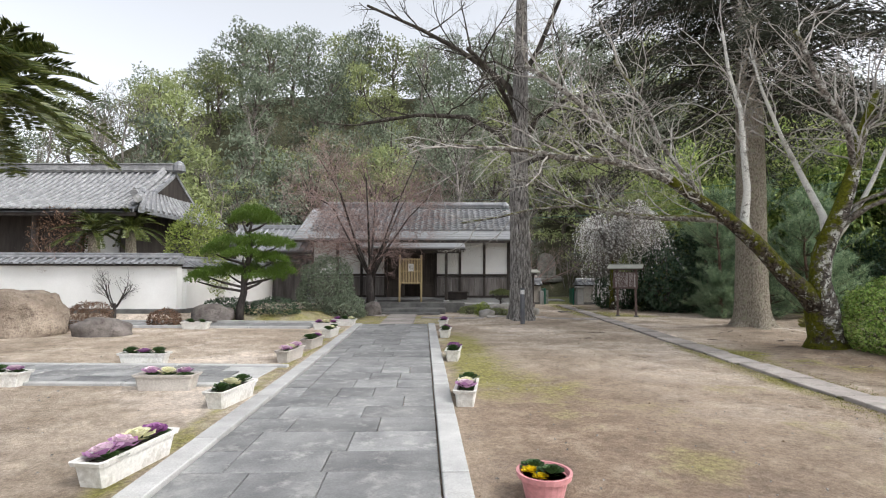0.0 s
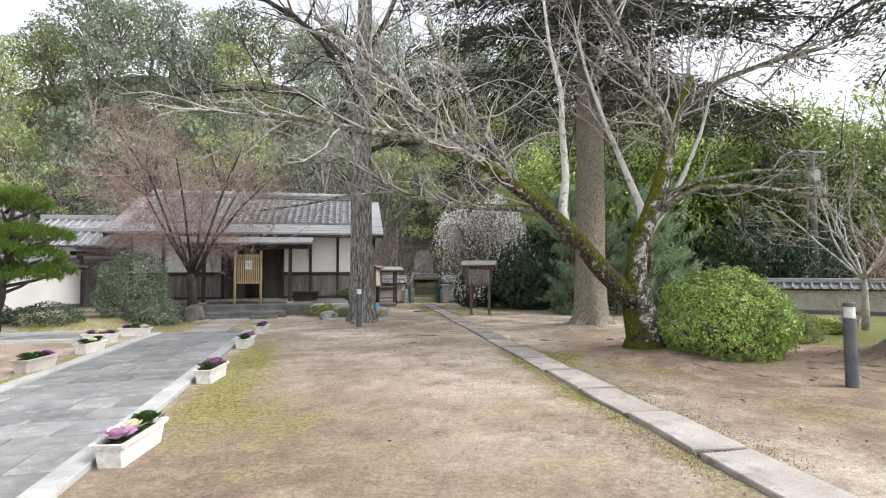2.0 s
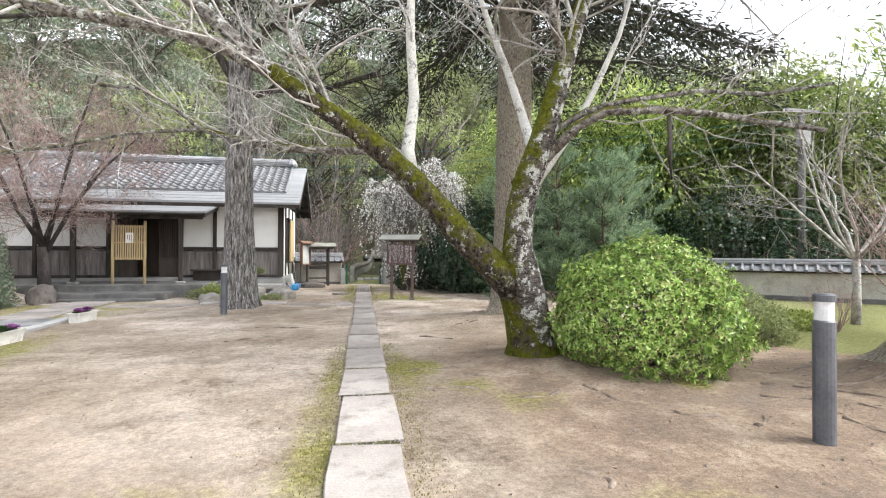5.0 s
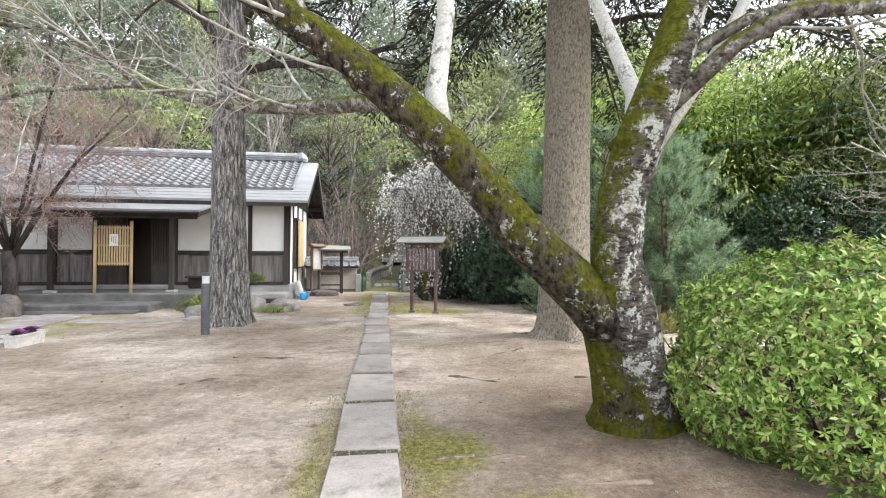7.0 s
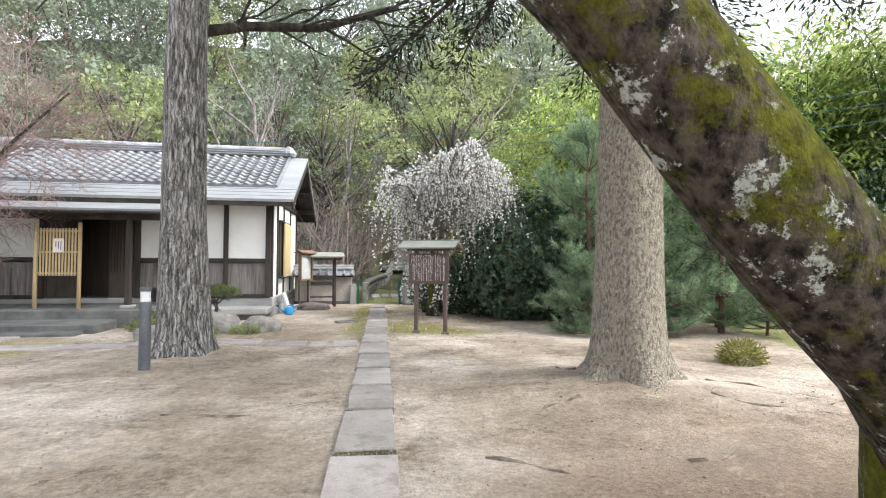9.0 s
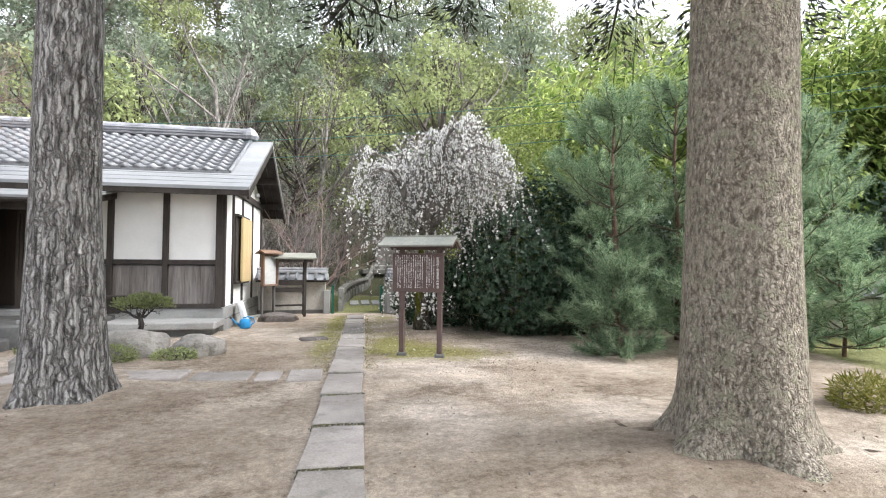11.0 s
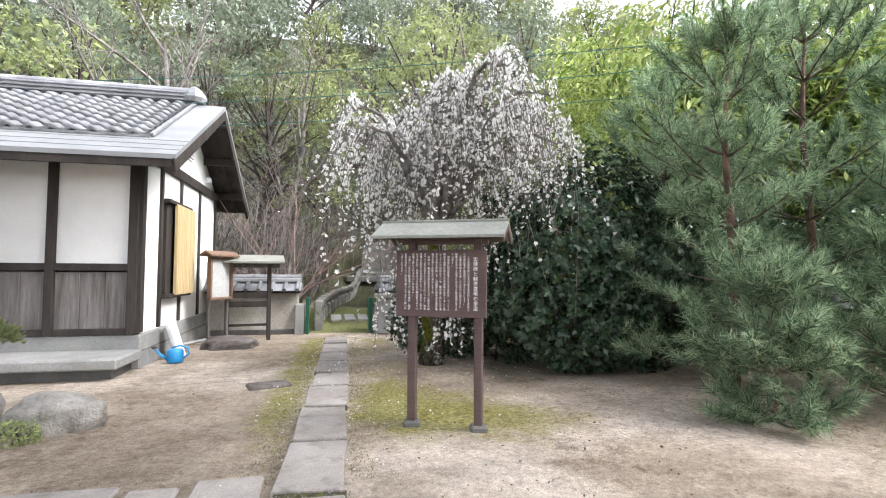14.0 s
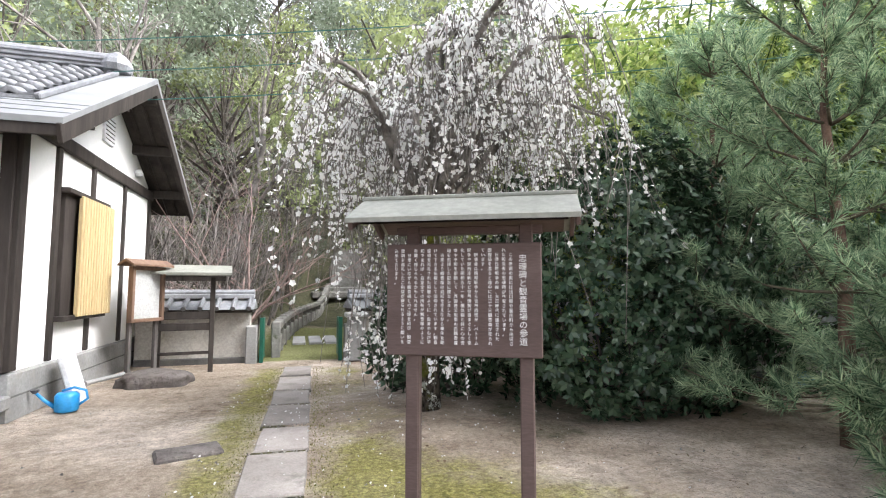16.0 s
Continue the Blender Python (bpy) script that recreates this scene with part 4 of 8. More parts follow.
# ---- stepping slabs ----
steps_path = thing("stepping_path", "line of worn grey stepping slabs through the yard", "path", pose(0, 0, 0), kind="structure")
rs = random.Random(11)
EDGES = [1.2, 2.45, 3.75, 4.96, 6.08, 7.15, 8.33, 9.4, 10.6, 11.74, 12.8, 13.76, 14.72, 15.77, 16.8, 17.8, 18.84, 19.8, 20.62, 21.54, 22.38, 23.45, 24.42]
for a, b in zip(EDGES, EDGES[1:]):
    w = 0.46 if b < 12 else 0.44
    gap = rs.uniform(0.08, 0.13)
    c = slab_line((a + b) / 2)
    sh = Shell()
    pts = []
    for u, v in ((-1, -1), (0, -1), (1, -1), (1, 0), (1, 1), (0, 1), (-1, 1), (-1, 0)):
        pts.append((u * w / 2 + rs.uniform(-0.014, 0.014), v * (b - a - gap) / 2 + rs.uniform(-0.015, 0.015)))
    n = 8
    sh.add([(x, y, -0.09) for x, y in pts] + [(x, y, 0.014) for x, y in pts] + [(x * 0.965, y * 0.982, 0.026 + rs.uniform(-0.003, 0.003)) for x, y in pts],
           [(i, (i + 1) % n, n + (i + 1) % n, n + i) for i in range(n)] + [(n + i, n + (i + 1) % n, 2 * n + (i + 1) % n, 2 * n + i) for i in range(n)] + [tuple(range(2 * n, 3 * n))])
    part("slab", sh, M_SLAB, steps_path, at=pose(c + rs.uniform(-0.015, 0.015), (a + b) / 2, rs.uniform(-0.01, 0.01), rs.uniform(-0.5, 0.5), rs.uniform(-0.8, 0.8), -2 + rs.uniform(-0.8, 0.8)))
for yj in EDGES[1:-1]:
    part("joint_bed", Shell().box((slab_line(yj), yj, -0.022), (0.45, 0.15, 0.056), 0.008, -0.035), M_JOINT, steps_path)
for x0, x1, y, w in ((2.35, 3.3, 16.93, 0.5), (3.36, 4.05, 16.95, 0.5), (4.12, 4.42, 16.88, 0.46), (4.5, 4.92, 16.87, 0.64), (1.3, 2.25, 16.97, 0.48), (0.2, 1.25, 17.0, 0.48), (-0.9, 0.12, 17.05, 0.46)):
    part("slab", Shell().box(((x0 + x1) / 2, y, max(0, on_ground((x0 + x1) / 2, y)) - 0.033), (x1 - x0, w, 0.09), 0.016, rs.uniform(-0.03, 0.03)), M_SLAB, steps_path)
part("slab", Shell().box((4.62, 20.05, -0.02), (0.5, 0.3, 0.09), 0.03, 0.3), M_ROCK, steps_path)


# ---- rocks ----
def rock(name, label, size, at, seed, material=M_ROCK, parent=None, top=None):
    bm = bmesh.new()
    bmesh.ops.create_icosphere(bm, subdivisions=4, radius=1)
    off = Vector((seed * 3.1, seed * 1.7, seed * 5.3))
    for v in bm.verts:
        d = v.co.normalized()
        k = 1 + 0.28 * noise.noise(d * 1.3 + off) + 0.12 * noise.noise(d * 3.1 + off) + 0.04 * noise.noise(d * 8 + off)
        co = d * k
        co = Vector([math.copysign(abs(c) ** 0.8, c) for c in co])
        v.co = Vector((co.x * size[0] / 2, co.y * size[1] / 2, max(co.z, -0.35) * size[2] / 1.35))
    lo = min(v.co.z for v in bm.verts)
    for v in bm.verts:
        v.co.z -= lo + 0.03
    me = bpy.data.meshes.new(name)
    bm.to_mesh(me)
    bm.free()
    me.shade_smooth()
    return tagged(part(name, me, material, None, "", False, at), label, "rock")


rock("boulder", "large pale and rust-brown boulder in the yard bed", (1.8, 1.3, 1.15), pose(-10.05, 11.75, -0.03, 0, 0, 20), 3, M_PALEROCK)
rock("boulder", "low domed grey boulder beside the large one", (1.25, 0.9, 0.5), pose(-8.15, 11.85, -0.03, 0, 0, -5), 5)
rock("stone_block", "squared rough stone block beside the porch step", (0.62, 0.5, 0.5), pose(-2.68, 17.95, 0, 0, 0, 5), 7)
rock("rock", "broad flat-topped pale garden rock before the hall", (1.1, 0.6, 0.44), pose(1.95, 18.72, -0.02, 0, 0, 5), 9, M_GREYROCK)
rock("rock", "low pale garden rock before the hall", (0.78, 0.55, 0.34), pose(2.95, 18.7, -0.02, 0, 0, -10), 12, M_GREYROCK)
rock("rock", "rough low rock at the foot of the furrowed tree", (0.55, 0.5, 0.3), pose(1.35, 17.6, -0.02), 15, M_GREYROCK)
rock("rock", "dark flat rock behind the watering can", (0.95, 0.7, 0.26), pose(3.55, 23.45, -0.02), 18)
rock("rock", "brown clipped-looking rock on the bed before the wall", (1.2, 0.6, 0.5), pose(-7.0, 14.95, 0.08), 21)

# ---- white garden wall ----


def roll_tiles(sh, p, q, pitch_out, z, w=0.24, r=0.045):
    """A row of round tile noses along an eave from p to q."""
    d = Vector(q) - Vector(p)
    n = max(1, int(d.length / w))
    out = Vector(pitch_out)
    for k in range(n + 1):
        c = Vector(p) + d * (k / n)
        a, b = Vector((c.x, c.y, z)) + out * 0.02, Vector((c.x, c.y, z + 0.16)) - out * 0.28
        sh.tube([a, b], [r, r], 7)
    return sh


def tiled_wall(name, label, p, q, h, thick, material, base=None, base_h=0.3):
    """A plastered wall from p to q with a small tiled roof along its top."""
    p, q = Vector((*p, 0)), Vector((*q, 0))
    d = q - p
    ln = d.length
    ob = thing(name, label, "wall", Matrix.Translation(p) @ Matrix.Rotation(math.atan2(d.y, d.x), 4, "Z"), kind="structure")
    part("wall_face", Shell().box((ln / 2, 0, h / 2 - 0.1), (ln, thick, h + 0.2), 0.004), material, ob)
    if base:
        part("wall_base", Shell().box((ln / 2, 0, base_h / 2 - 0.1), (ln + 0.02, thick + 0.07, base_h + 0.2), 0.02), base, ob)
    part("wall_eave", Shell().box((ln / 2, 0, h + 0.03), (ln + 0.1, thick + 0.26, 0.06), 0.008), M_TIMBER, ob)
    part("wall_roof", Shell().prism([(-thick / 2 - 0.22, h + 0.06), (0, h + 0.24), (thick / 2 + 0.22, h + 0.06)], -0.08, ln + 0.08, "x"), M_TILE, ob)
    n = max(2, int(ln / 0.26))
    for k in range(n + 1):
        x = ln * k / n
        for sg in (-1, 1):
            part("cover_tile", Shell().tube([(x, sg * (thick / 2 + 0.25), h + 0.075), (x, sg * 0.03, h + 0.255)], [0.045, 0.045], 7), M_TILE, ob)
    part("wall_ridge", Shell().box((ln / 2, 0, h + 0.29), (ln + 0.12, 0.17, 0.08), 0.012), M_RIDGE, ob)
    part("wall_ridge_cap", Shell().tube([(-0.06, 0, h + 0.35), (ln + 0.06, 0, h + 0.35)], [0.065, 0.065], 9), M_TILE, ob)
    return ob


tiled_wall("wall_garden_front", "long white plastered garden wall with grey tile coping", (-21, 15.7), (-8.4, 15.7), 1.68, 0.3, M_WALLPLASTER, M_STEP, 0.35)
tiled_wall("wall_garden_side", "white plastered garden wall returning with grey tile coping", (-8.4, 15.85), (-7.9, 22.2), 1.6, 0.3, M_WALLPLASTER, M_STEP, 0.35)
tiled_wall("wall_gate_left", "low stained plaster wall with grey tile coping beside the gate", (2.75, 25.5), (4.62, 25.45), 0.9, 0.26, M_OLDPLASTER, M_STEP, 0.1)
tiled_wall("wall_gate_right", "low stained plaster wall with tile coping under the plum", (6.45, 25.4), (9.6, 25.9), 0.9, 0.26, M_OLDPLASTER, M_STEP, 0.1)
tiled_wall("wall_yard_east", "low grey plastered boundary wall with pale tile coping", (15.6, 18.2), (21.5, 12.2), 0.78, 0.26, M_OLDPLASTER, M_STEP, 0.12)
tiled_wall("wall_yard_back", "low grey plastered boundary wall behind the pines", (9.9, 23.4), (15.6, 18.35), 0.78, 0.26, M_OLDPLASTER, M_STEP, 0.12)

# ---- temple roof beyond the white wall ----
temple = thing("temple_hall", "old temple hall with a curved grey tiled roof behind the wall", "building", pose(-11.6, 21.0, 0))
RZ, EZ = 5.7, 3.75
rows, run = 9, 3.4


def temple_z(u):
    return RZ - (RZ - EZ) * (u + 0.35 * u * (1 - u))


sh = Shell()
for i in range(rows):
    u0, u1 = i / rows, (i + 1) / rows
    for sg in (-1, 1):
        a, b = sg * run * u0, sg * run * u1
        x1a, x1b = 0.1 + 0.6 * max(0, u0 - 0.45), 0.1 + 0.6 * max(0, u1 - 0.45)
        sh.add([(-11, a, temple_z(u0)), (x1a, a, temple_z(u0)), (x1b, b, temple_z(u1)), (-11, b, temple_z(u1)),
                (-11, a, temple_z(u0) - 0.14), (x1a, a, temple_z(u0) - 0.14), (x1b, b, temple_z(u1) - 0.14), (-11, b, temple_z(u1) - 0.14)],
               [(0, 1, 2, 3), (4, 5, 6, 7), (1, 2, 6, 5), (0, 3, 7, 4)])
part("roof", sh, M_TILE, temple, "grey tiled roof slope")
x = -10.9
while x < 0.6:
    pts = [(x, -run * i / rows, temple_z(i / rows) + 0.03) for i in range(rows + 1) if x < 0.1 + 0.6 * max(0, i / rows - 0.45)]
    if len(pts) > 1:
        row = part("tile_roll", Shell().tube(pts, [0.06] * len(pts), 8), M_GLEAMTILE, temple)
        if len(pts) > 8:
            part("eave_disc", Shell().lathe([(0.02, -0.03), (0.075, -0.03), (0.08, 0.03), (0.06, 0.045)], (pts[-1][0], pts[-1][1] - 0.02, pts[-1][2] - 0.02), 10), M_GLEAMTILE, row)
    x += 0.27
part("ridge", Shell().box((-5.4, 0, RZ + 0.17), (11.2, 0.26, 0.3), 0.02).box((-5.4, 0, RZ + 0.36), (11.3, 0.34, 0.05), 0.01).box((-5.4, 0, RZ + 0.1), (11.3, 0.36, 0.04), 0.01), M_GLEAMTILE, temple, "pale stacked ridge tiles")
part("ridge_end_tile", Shell().lathe([(0.12, 0), (0.26, 0.08), (0.24, 0.3), (0.16, 0.44), (0.03, 0.52)], (0.2, 0, RZ), 10), M_TILE, temple)
vr = [(-0.35 + 0.02 * i, -0.2 - run * 0.62 * i / 6, temple_z((0.2 + run * 0.62 * i / 6) / run) + 0.14 + 0.012 * max(0, i - 3) ** 2) for i in range(7)]
part("verge_ridge", Shell().tube(vr, [0.15] * 7, 8), M_GLEAMTILE, temple)
part("verge_ridge_cap", Shell().tube([(x, y, z + 0.16) for x, y, z in vr], [0.07] * 7, 8), M_GLEAMTILE, temple)
for i in range(1, rows):
    part("tile_course", Shell().box((-5.4, -run * i / rows, temple_z(i / rows) + 0.02), (11.0, 0.03, 0.03), 0.008), M_GLEAMTILE, temple)
hp = [(-0.1 + 0.34 * i / 2, -run * (0.62 + 0.38 * i / 4), temple_z(0.62 + 0.38 * i / 4) + 0.12 + 0.015 * i * i) for i in range(5)]
part("hip_ridge", Shell().tube(hp, [0.14] * 5, 8), M_GLEAMTILE, temple)
part("hip_end_tile", Shell().lathe([(0.05, 0), (0.17, 0.1), (0.12, 0.24), (0.02, 0.3)], (hp[0][0], hp[0][1] + 0.05, hp[0][2]), 8), M_TILE, temple)
part("gable_board", Shell().prism([(-2.0, EZ + 0.55), (2.0, EZ + 0.55), (0, RZ - 0.1)], 0.0, 0.06, "x"), M_TIMBER, temple)
hv = [(0.05, -2.05, EZ + 0.8), (0.05, 2.05, EZ + 0.8), (0.66, 3.45, EZ - 0.02), (0.66, -3.45, EZ - 0.02)]
part("end_slope", Shell().add(hv + [(x, y, z - 0.12) for x, y, z in hv], [(0, 1, 2, 3), (7, 6, 5, 4), (0, 3, 7, 4), (3, 2, 6, 7), (2, 1, 5, 6)]), M_TILE, temple)
for k in range(19):
    u = (k - 9) / 9
    part("tile_roll", Shell().tube([(0.08, 2.0 * u, EZ + 0.83), (0.36, 2.7 * u, EZ + 0.38), (0.69, 3.4 * u, EZ + 0.02)], [0.055] * 3, 6), M_GLEAMTILE, temple)
part("eave_board", Shell().box((-5.2, -run + 0.1, EZ - 0.2), (11.4, 0.1, 0.12), 0.01), M_TIMBER, temple)
part("wall", Shell().box((-5.6, 0, 1.9), (10.4, 4.6, 3.9), 0.02), M_TIMBER, temple, "dark timber temple wall")
for x in (-0.5, -2.2, -3.9, -5.6, -7.3):
    part("post", Shell().box((x, -2.34, 1.9), (0.2, 0.16, 3.9), 0.02), M_BOARD, temple)
for x in (-1.35, -6.45):
    part("white_panel", Shell().box((x, -2.32, 2.7), (1.3, 0.06, 1.5), 0.005), M_PLASTER, temple)
part("gallery_roof_edge", Shell().box((-8.6, 3.2, 5.9), (6, 0.2, 0.5), 0.02), M_TILE, temple)

gatehouse = thing("garden_gate", "small tiled garden gate between the wall and the hall", "gate", pose(-7.1, 22.3, 0))
for x in (-0.75, 0.75):
    part("gate_post", Shell().box((x, 0, 1.1), (0.17, 0.17, 2.3), 0.012), M_BOARD, gatehouse)
part("lintel", Shell().box((0, 0, 2.2), (2.1, 0.15, 0.16), 0.012), M_TIMBER, gatehouse)
part("gate_leaf", Shell().box((0, 0.05, 1.05), (1.3, 0.05, 1.9), 0.008), M_BOARD, gatehouse)
part("roof", Shell().prism([(-0.95, 2.45), (0, 3.0), (0.95, 2.45), (0.9, 2.38), (0, 2.88), (-0.9, 2.38)], -1.3, 1.3, "x"), M_TILE, gatehouse)
for k in range(10):
    part("tile_roll", Shell().tube([(-1.25 + k * 0.278, -0.97, 2.46), (-1.25 + k * 0.278, -0.02, 3.02)], [0.045, 0.045], 7), M_RIDGE, gatehouse)
part("ridge", Shell().box((0, 0, 3.08), (2.7, 0.2, 0.16), 0.02), M_RIDGE, gatehouse)
side_roof = thing("link_roof", "low tiled roof joining the gate to the hall", "roof", pose(-8.6, 24.4, 0))
part("roof", Shell().prism([(-1.5, 2.8), (0, 3.65), (1.5, 2.8), (1.4, 2.7), (0, 3.5), (-1.4, 2.7)], -1.6, 2.4, "x"), M_TILE, side_roof)
for k in range(15):
    part("tile_roll", Shell().tube([(-1.55 + k * 0.278, -1.52, 2.81), (-1.55 + k * 0.278, -0.02, 3.67)], [0.045, 0.045], 7), M_RIDGE, side_roof)
part("ridge", Shell().box((0.4, 0, 3.74), (4.1, 0.22, 0.2), 0.02), M_RIDGE, side_roof)
part("wall", Shell().box((0.4, 0, 1.35), (3.4, 2.0, 2.8), 0.02), M_WALLPLASTER, side_roof)

# ---- information board ----
sign = thing("information_board", "dark brown roofed information board with white vertical writing", "sign", pose(6.36, 18.02, 0, 0, 0, -27))
for x in (-0.325, 0.29):
    part("post", Shell().box((x, 0, 0.78), (0.075, 0.075, 1.8), 0.008), M_SIGN, sign)
    part("footing", Shell().box((x, 0, 0.0), (0.15, 0.14, 0.075), 0.03, 0.3), M_STEP, sign)
board = part("board", Shell().box((-0.045, -0.055, 1.275), (0.835, 0.03, 0.6), 0.006), M_SIGN, sign)
part("bracket", Shell().box((-0.02, 0, 1.65), (0.8, 0.06, 0.045), 0.006), M_SIGN, sign)
part("roof", Shell().prism([(-0.3, 1.67), (-0.3, 1.695), (0.0, 1.84), (0.3, 1.695), (0.3, 1.67), (0.0, 1.81)], -0.62, 0.56, "x"), M_COPPER, sign, "grey-green sheet metal roof")
part("roof_underside", Shell().prism([(-0.27, 1.664), (0.0, 1.79), (0.27, 1.664), (0.0, 1.805)], -0.56, 0.5, "x"), M_SIGN, sign)
part("roof_ridge", Shell().box((-0.03, 0, 1.842), (1.19, 0.04, 0.025), 0.006), M_COPPER, sign)
for x in (-0.6, 0.545):
    for sg in (-1, 1):
        part("barge_board", Shell().beam((x, 0, 1.79), (x, sg * 0.28, 1.655), 0.025, 0.05), M_SIGN, sign)


def lettering(text, x, z, size, parent, y=-0.0715, gap=0.98):
    """Upright writing, one character below the other, as one mesh."""
    cu = bpy.data.curves.new("lettering", "FONT")
    cu.body = "\n".join(text)
    cu.align_x = "CENTER"
    cu.size = size
    cu.space_line = gap
    cu.extrude = 0.0006
    cu.resolution_u = 2
    cu.offset = 0.0002
    tmp = bpy.data.objects.new("lettering_source", cu)
    scene.collection.objects.link(tmp)
    dg = bpy.context.evaluated_depsgraph_get()
    me = bpy.data.meshes.new_from_object(tmp.evaluated_get(dg))
    bpy.data.objects.remove(tmp)
    me.name = "lettering"
    me.materials.clear()
    me.materials.append(M_LETTER)
    ob = new("lettering", me)
    ob.parent = parent
    ob.matrix_basis = pose(x, y, z, 90)
    return ob


lettering("忠魂碑と観音霊場の参道", 0.275, 1.475, 0.044, board)
COLUMNS = ("　この参道の奥には浅口郡や里庄町から出征さ", "れた戦没者の忠魂碑が奉安されています。", "　日清日露戦争の後、大正時代に建立された", "御霊橋を渡ると途中には三十三観音像が祀られ",
           "ています。", "　観音像は昭和戦争から世界恐慌が、ベトナム", "戦争や東西冷戦など世界情勢が目まぐるしく変", "化していた昭和五十一年、檀信徒と共に心の安", "寧や平和を祈願して、西国秩父坂東の百観音霊",
           "場を巡拝した記念に建立しました。", "　古来より観音様は姿形を変えながら衆生を助", "けて下さる仏様として信仰されています。観音", "霊場を巡礼された和歌のように、自身の心が平", "和であれば、自室全ての所在が観音様のように",
           "有難く感じられるかもしれません。", "　日常にいながら観音様とのご縁を結び、観音", "霊場を巡礼したご利益が得られるように願いを", "込めております。")
for k, text in enumerate(COLUMNS):
    lettering(text.strip("　"), 0.212 - k * 0.0365, 1.528 - (0.0245 if text[0] == "　" else 0), 0.0222, board, gap=1.1)

# ---- notice shelter and notice case ----
kiosk = thing("notice_shelter", "weathered open notice shelter with a pale sheet roof", "shelter", pose(3.68, 24.6, 0, 0, 0, 8))
for x in (-0.4, 0.4):
    for y in (-0.22, 0.22):
        part("post", Shell().box((x, y, 0.72), (0.075, 0.075, 1.6), 0.008), M_TIMBER, kiosk)
part("roof", Shell().prism([(-0.5, 1.55), (-0.5, 1.585), (0, 1.72), (0.5, 1.585), (0.5, 1.55), (0, 1.68)], -0.68, 0.68, "x"), M_COPPER, kiosk, "pale green-grey sheet roof")
part("roof_beam", Shell().box((0, -0.22, 1.5), (1.2, 0.07, 0.08), 0.008).box((0, 0.22, 1.5), (1.2, 0.07, 0.08), 0.008), M_BOARD, kiosk)
for z in (0.9, 0.72, 0.3):
    part("rail", Shell().box((0, -0.2, z), (0.8, 0.03, 0.12 if z > 0.6 else 0.05), 0.006), M_TIMBER, kiosk)
case = thing("notice_case", "orange cedar notice case with pale paper behind glass", "notice board", pose(3.24, 24.0, 0, 0, 0, 62))
part("leg", Shell().box((-0.25, 0.03, 0.75), (0.06, 0.06, 1.6), 0.006), M_BOARD, case)
part("leg", Shell().box((0.25, 0.03, 0.75), (0.06, 0.06, 1.6), 0.006), M_BOARD, case)
part("case_frame", Shell().box((-0.29, -0.02, 1.24), (0.05, 0.09, 0.8), 0.006).box((0.29, -0.02, 1.24), (0.05, 0.09, 0.8), 0.006).box((0, -0.02, 1.63), (0.63, 0.09, 0.05), 0.006).box((0, -0.02, 0.86), (0.63, 0.09, 0.05), 0.006), M_NEWWOOD, case, "orange cedar frame")
part("sheet", Shell().box((0, 0.0, 1.245), (0.53, 0.02, 0.72), 0.002), M_FADEDPAPER, case)
part("case_roof", Shell().prism([(-0.14, 1.66), (-0.14, 1.69), (0, 1.77), (0.14, 1.69), (0.14, 1.66), (0, 1.73)], -0.4, 0.4, "x"), M_NEWWOOD, case, "small gabled cedar roof")

# ---- gate to the hillside lane ----
for x, nm in ((4.83, "left"), (6.24, "right")):
    g = thing("gate_post", "green painted steel gate post at the lane", "gate post", pose(x, 25.25, 0), "lane gate posts")
    part("pole", Shell().box((0, 0, 0.37), (0.07, 0.07, 0.86), 0.008), M_GREENPOST, g)
    part("leaf", Shell().box((0.0, 0.4, 0.4), (0.035, 0.7, 0.75), 0.006), M_GREENPOST, g, "folded-back green gate leaf")
lane_stones = thing("lane_flagstones", "three pale flagstones laid in the mossy lane", "paving", pose(0, 0, 0), kind="structure")
for k in range(3):
    part("flagstone", Shell().box((0, 0, 0.0), (0.3, 1.5, 0.06), 0.012), M_KERB, lane_stones, at=pose(5.5 + 0.38 * k, 28.6, on_ground(5.5 + 0.38 * k, 28.6) + 0.03, math.degrees(math.atan2(on_ground(5.9, 29.3) - on_ground(5.9, 27.9), 1.4))))
fence = thing("stone_balustrade", "low mossy stone balustrade along the lane", "balustrade", pose(0, 0, 0))
prev = None
for k in range(13):
    y = 26.0 + k * 1.05
    x = 5.05 + 0.0075 * (y - 26) ** 2 * 1.2 + 0.02 * (y - 26)
    z = on_ground(x + 0.5, y)
    part("stone_post", Shell().box((x, y, z + 0.3), (0.17, 0.17, 0.8), 0.02), M_MOSSSTONE, fence)
    if prev:
        part("rail", Shell().beam((prev[0], prev[1], prev[2] + 0.6), (x, y, z + 0.6), 0.2, 0.14, 0.02), M_MOSSSTONE, fence)
        part("lower_rail", Shell().beam((prev[0], prev[1], prev[2] + 0.2), (x, y, z + 0.2), 0.14, 0.34, 0.02), M_MOSSSTONE, fence)
    prev = (x, y, z)
stele = thing("memorial_stone", "tall rounded mossy memorial stone at the lane's end", "monument", pose(7.55, 39.0, on_ground(7.55, 39.0) - 0.1, 0, 0, 4))
part("stone", Shell().prism([(-0.75, 0), (0.75, 0), (0.72, 1.3), (0.6, 1.75), (0.3, 2.05), (-0.2, 2.1), (-0.55, 1.85), (-0.72, 1.3)], -0.2, 0.2), M_MOSSSTONE, stele)
part("pedestal", Shell().box((0, 0, 0.1), (2.2, 1.2, 0.5), 0.05).box((0, -0.5, 0.0), (3.2, 1.0, 0.3), 0.05), M_MOSSSTONE, stele)
lant = thing("stone_lantern", "small stone lantern on the gate wall end", "lantern", pose(6.52, 25.1, 0))
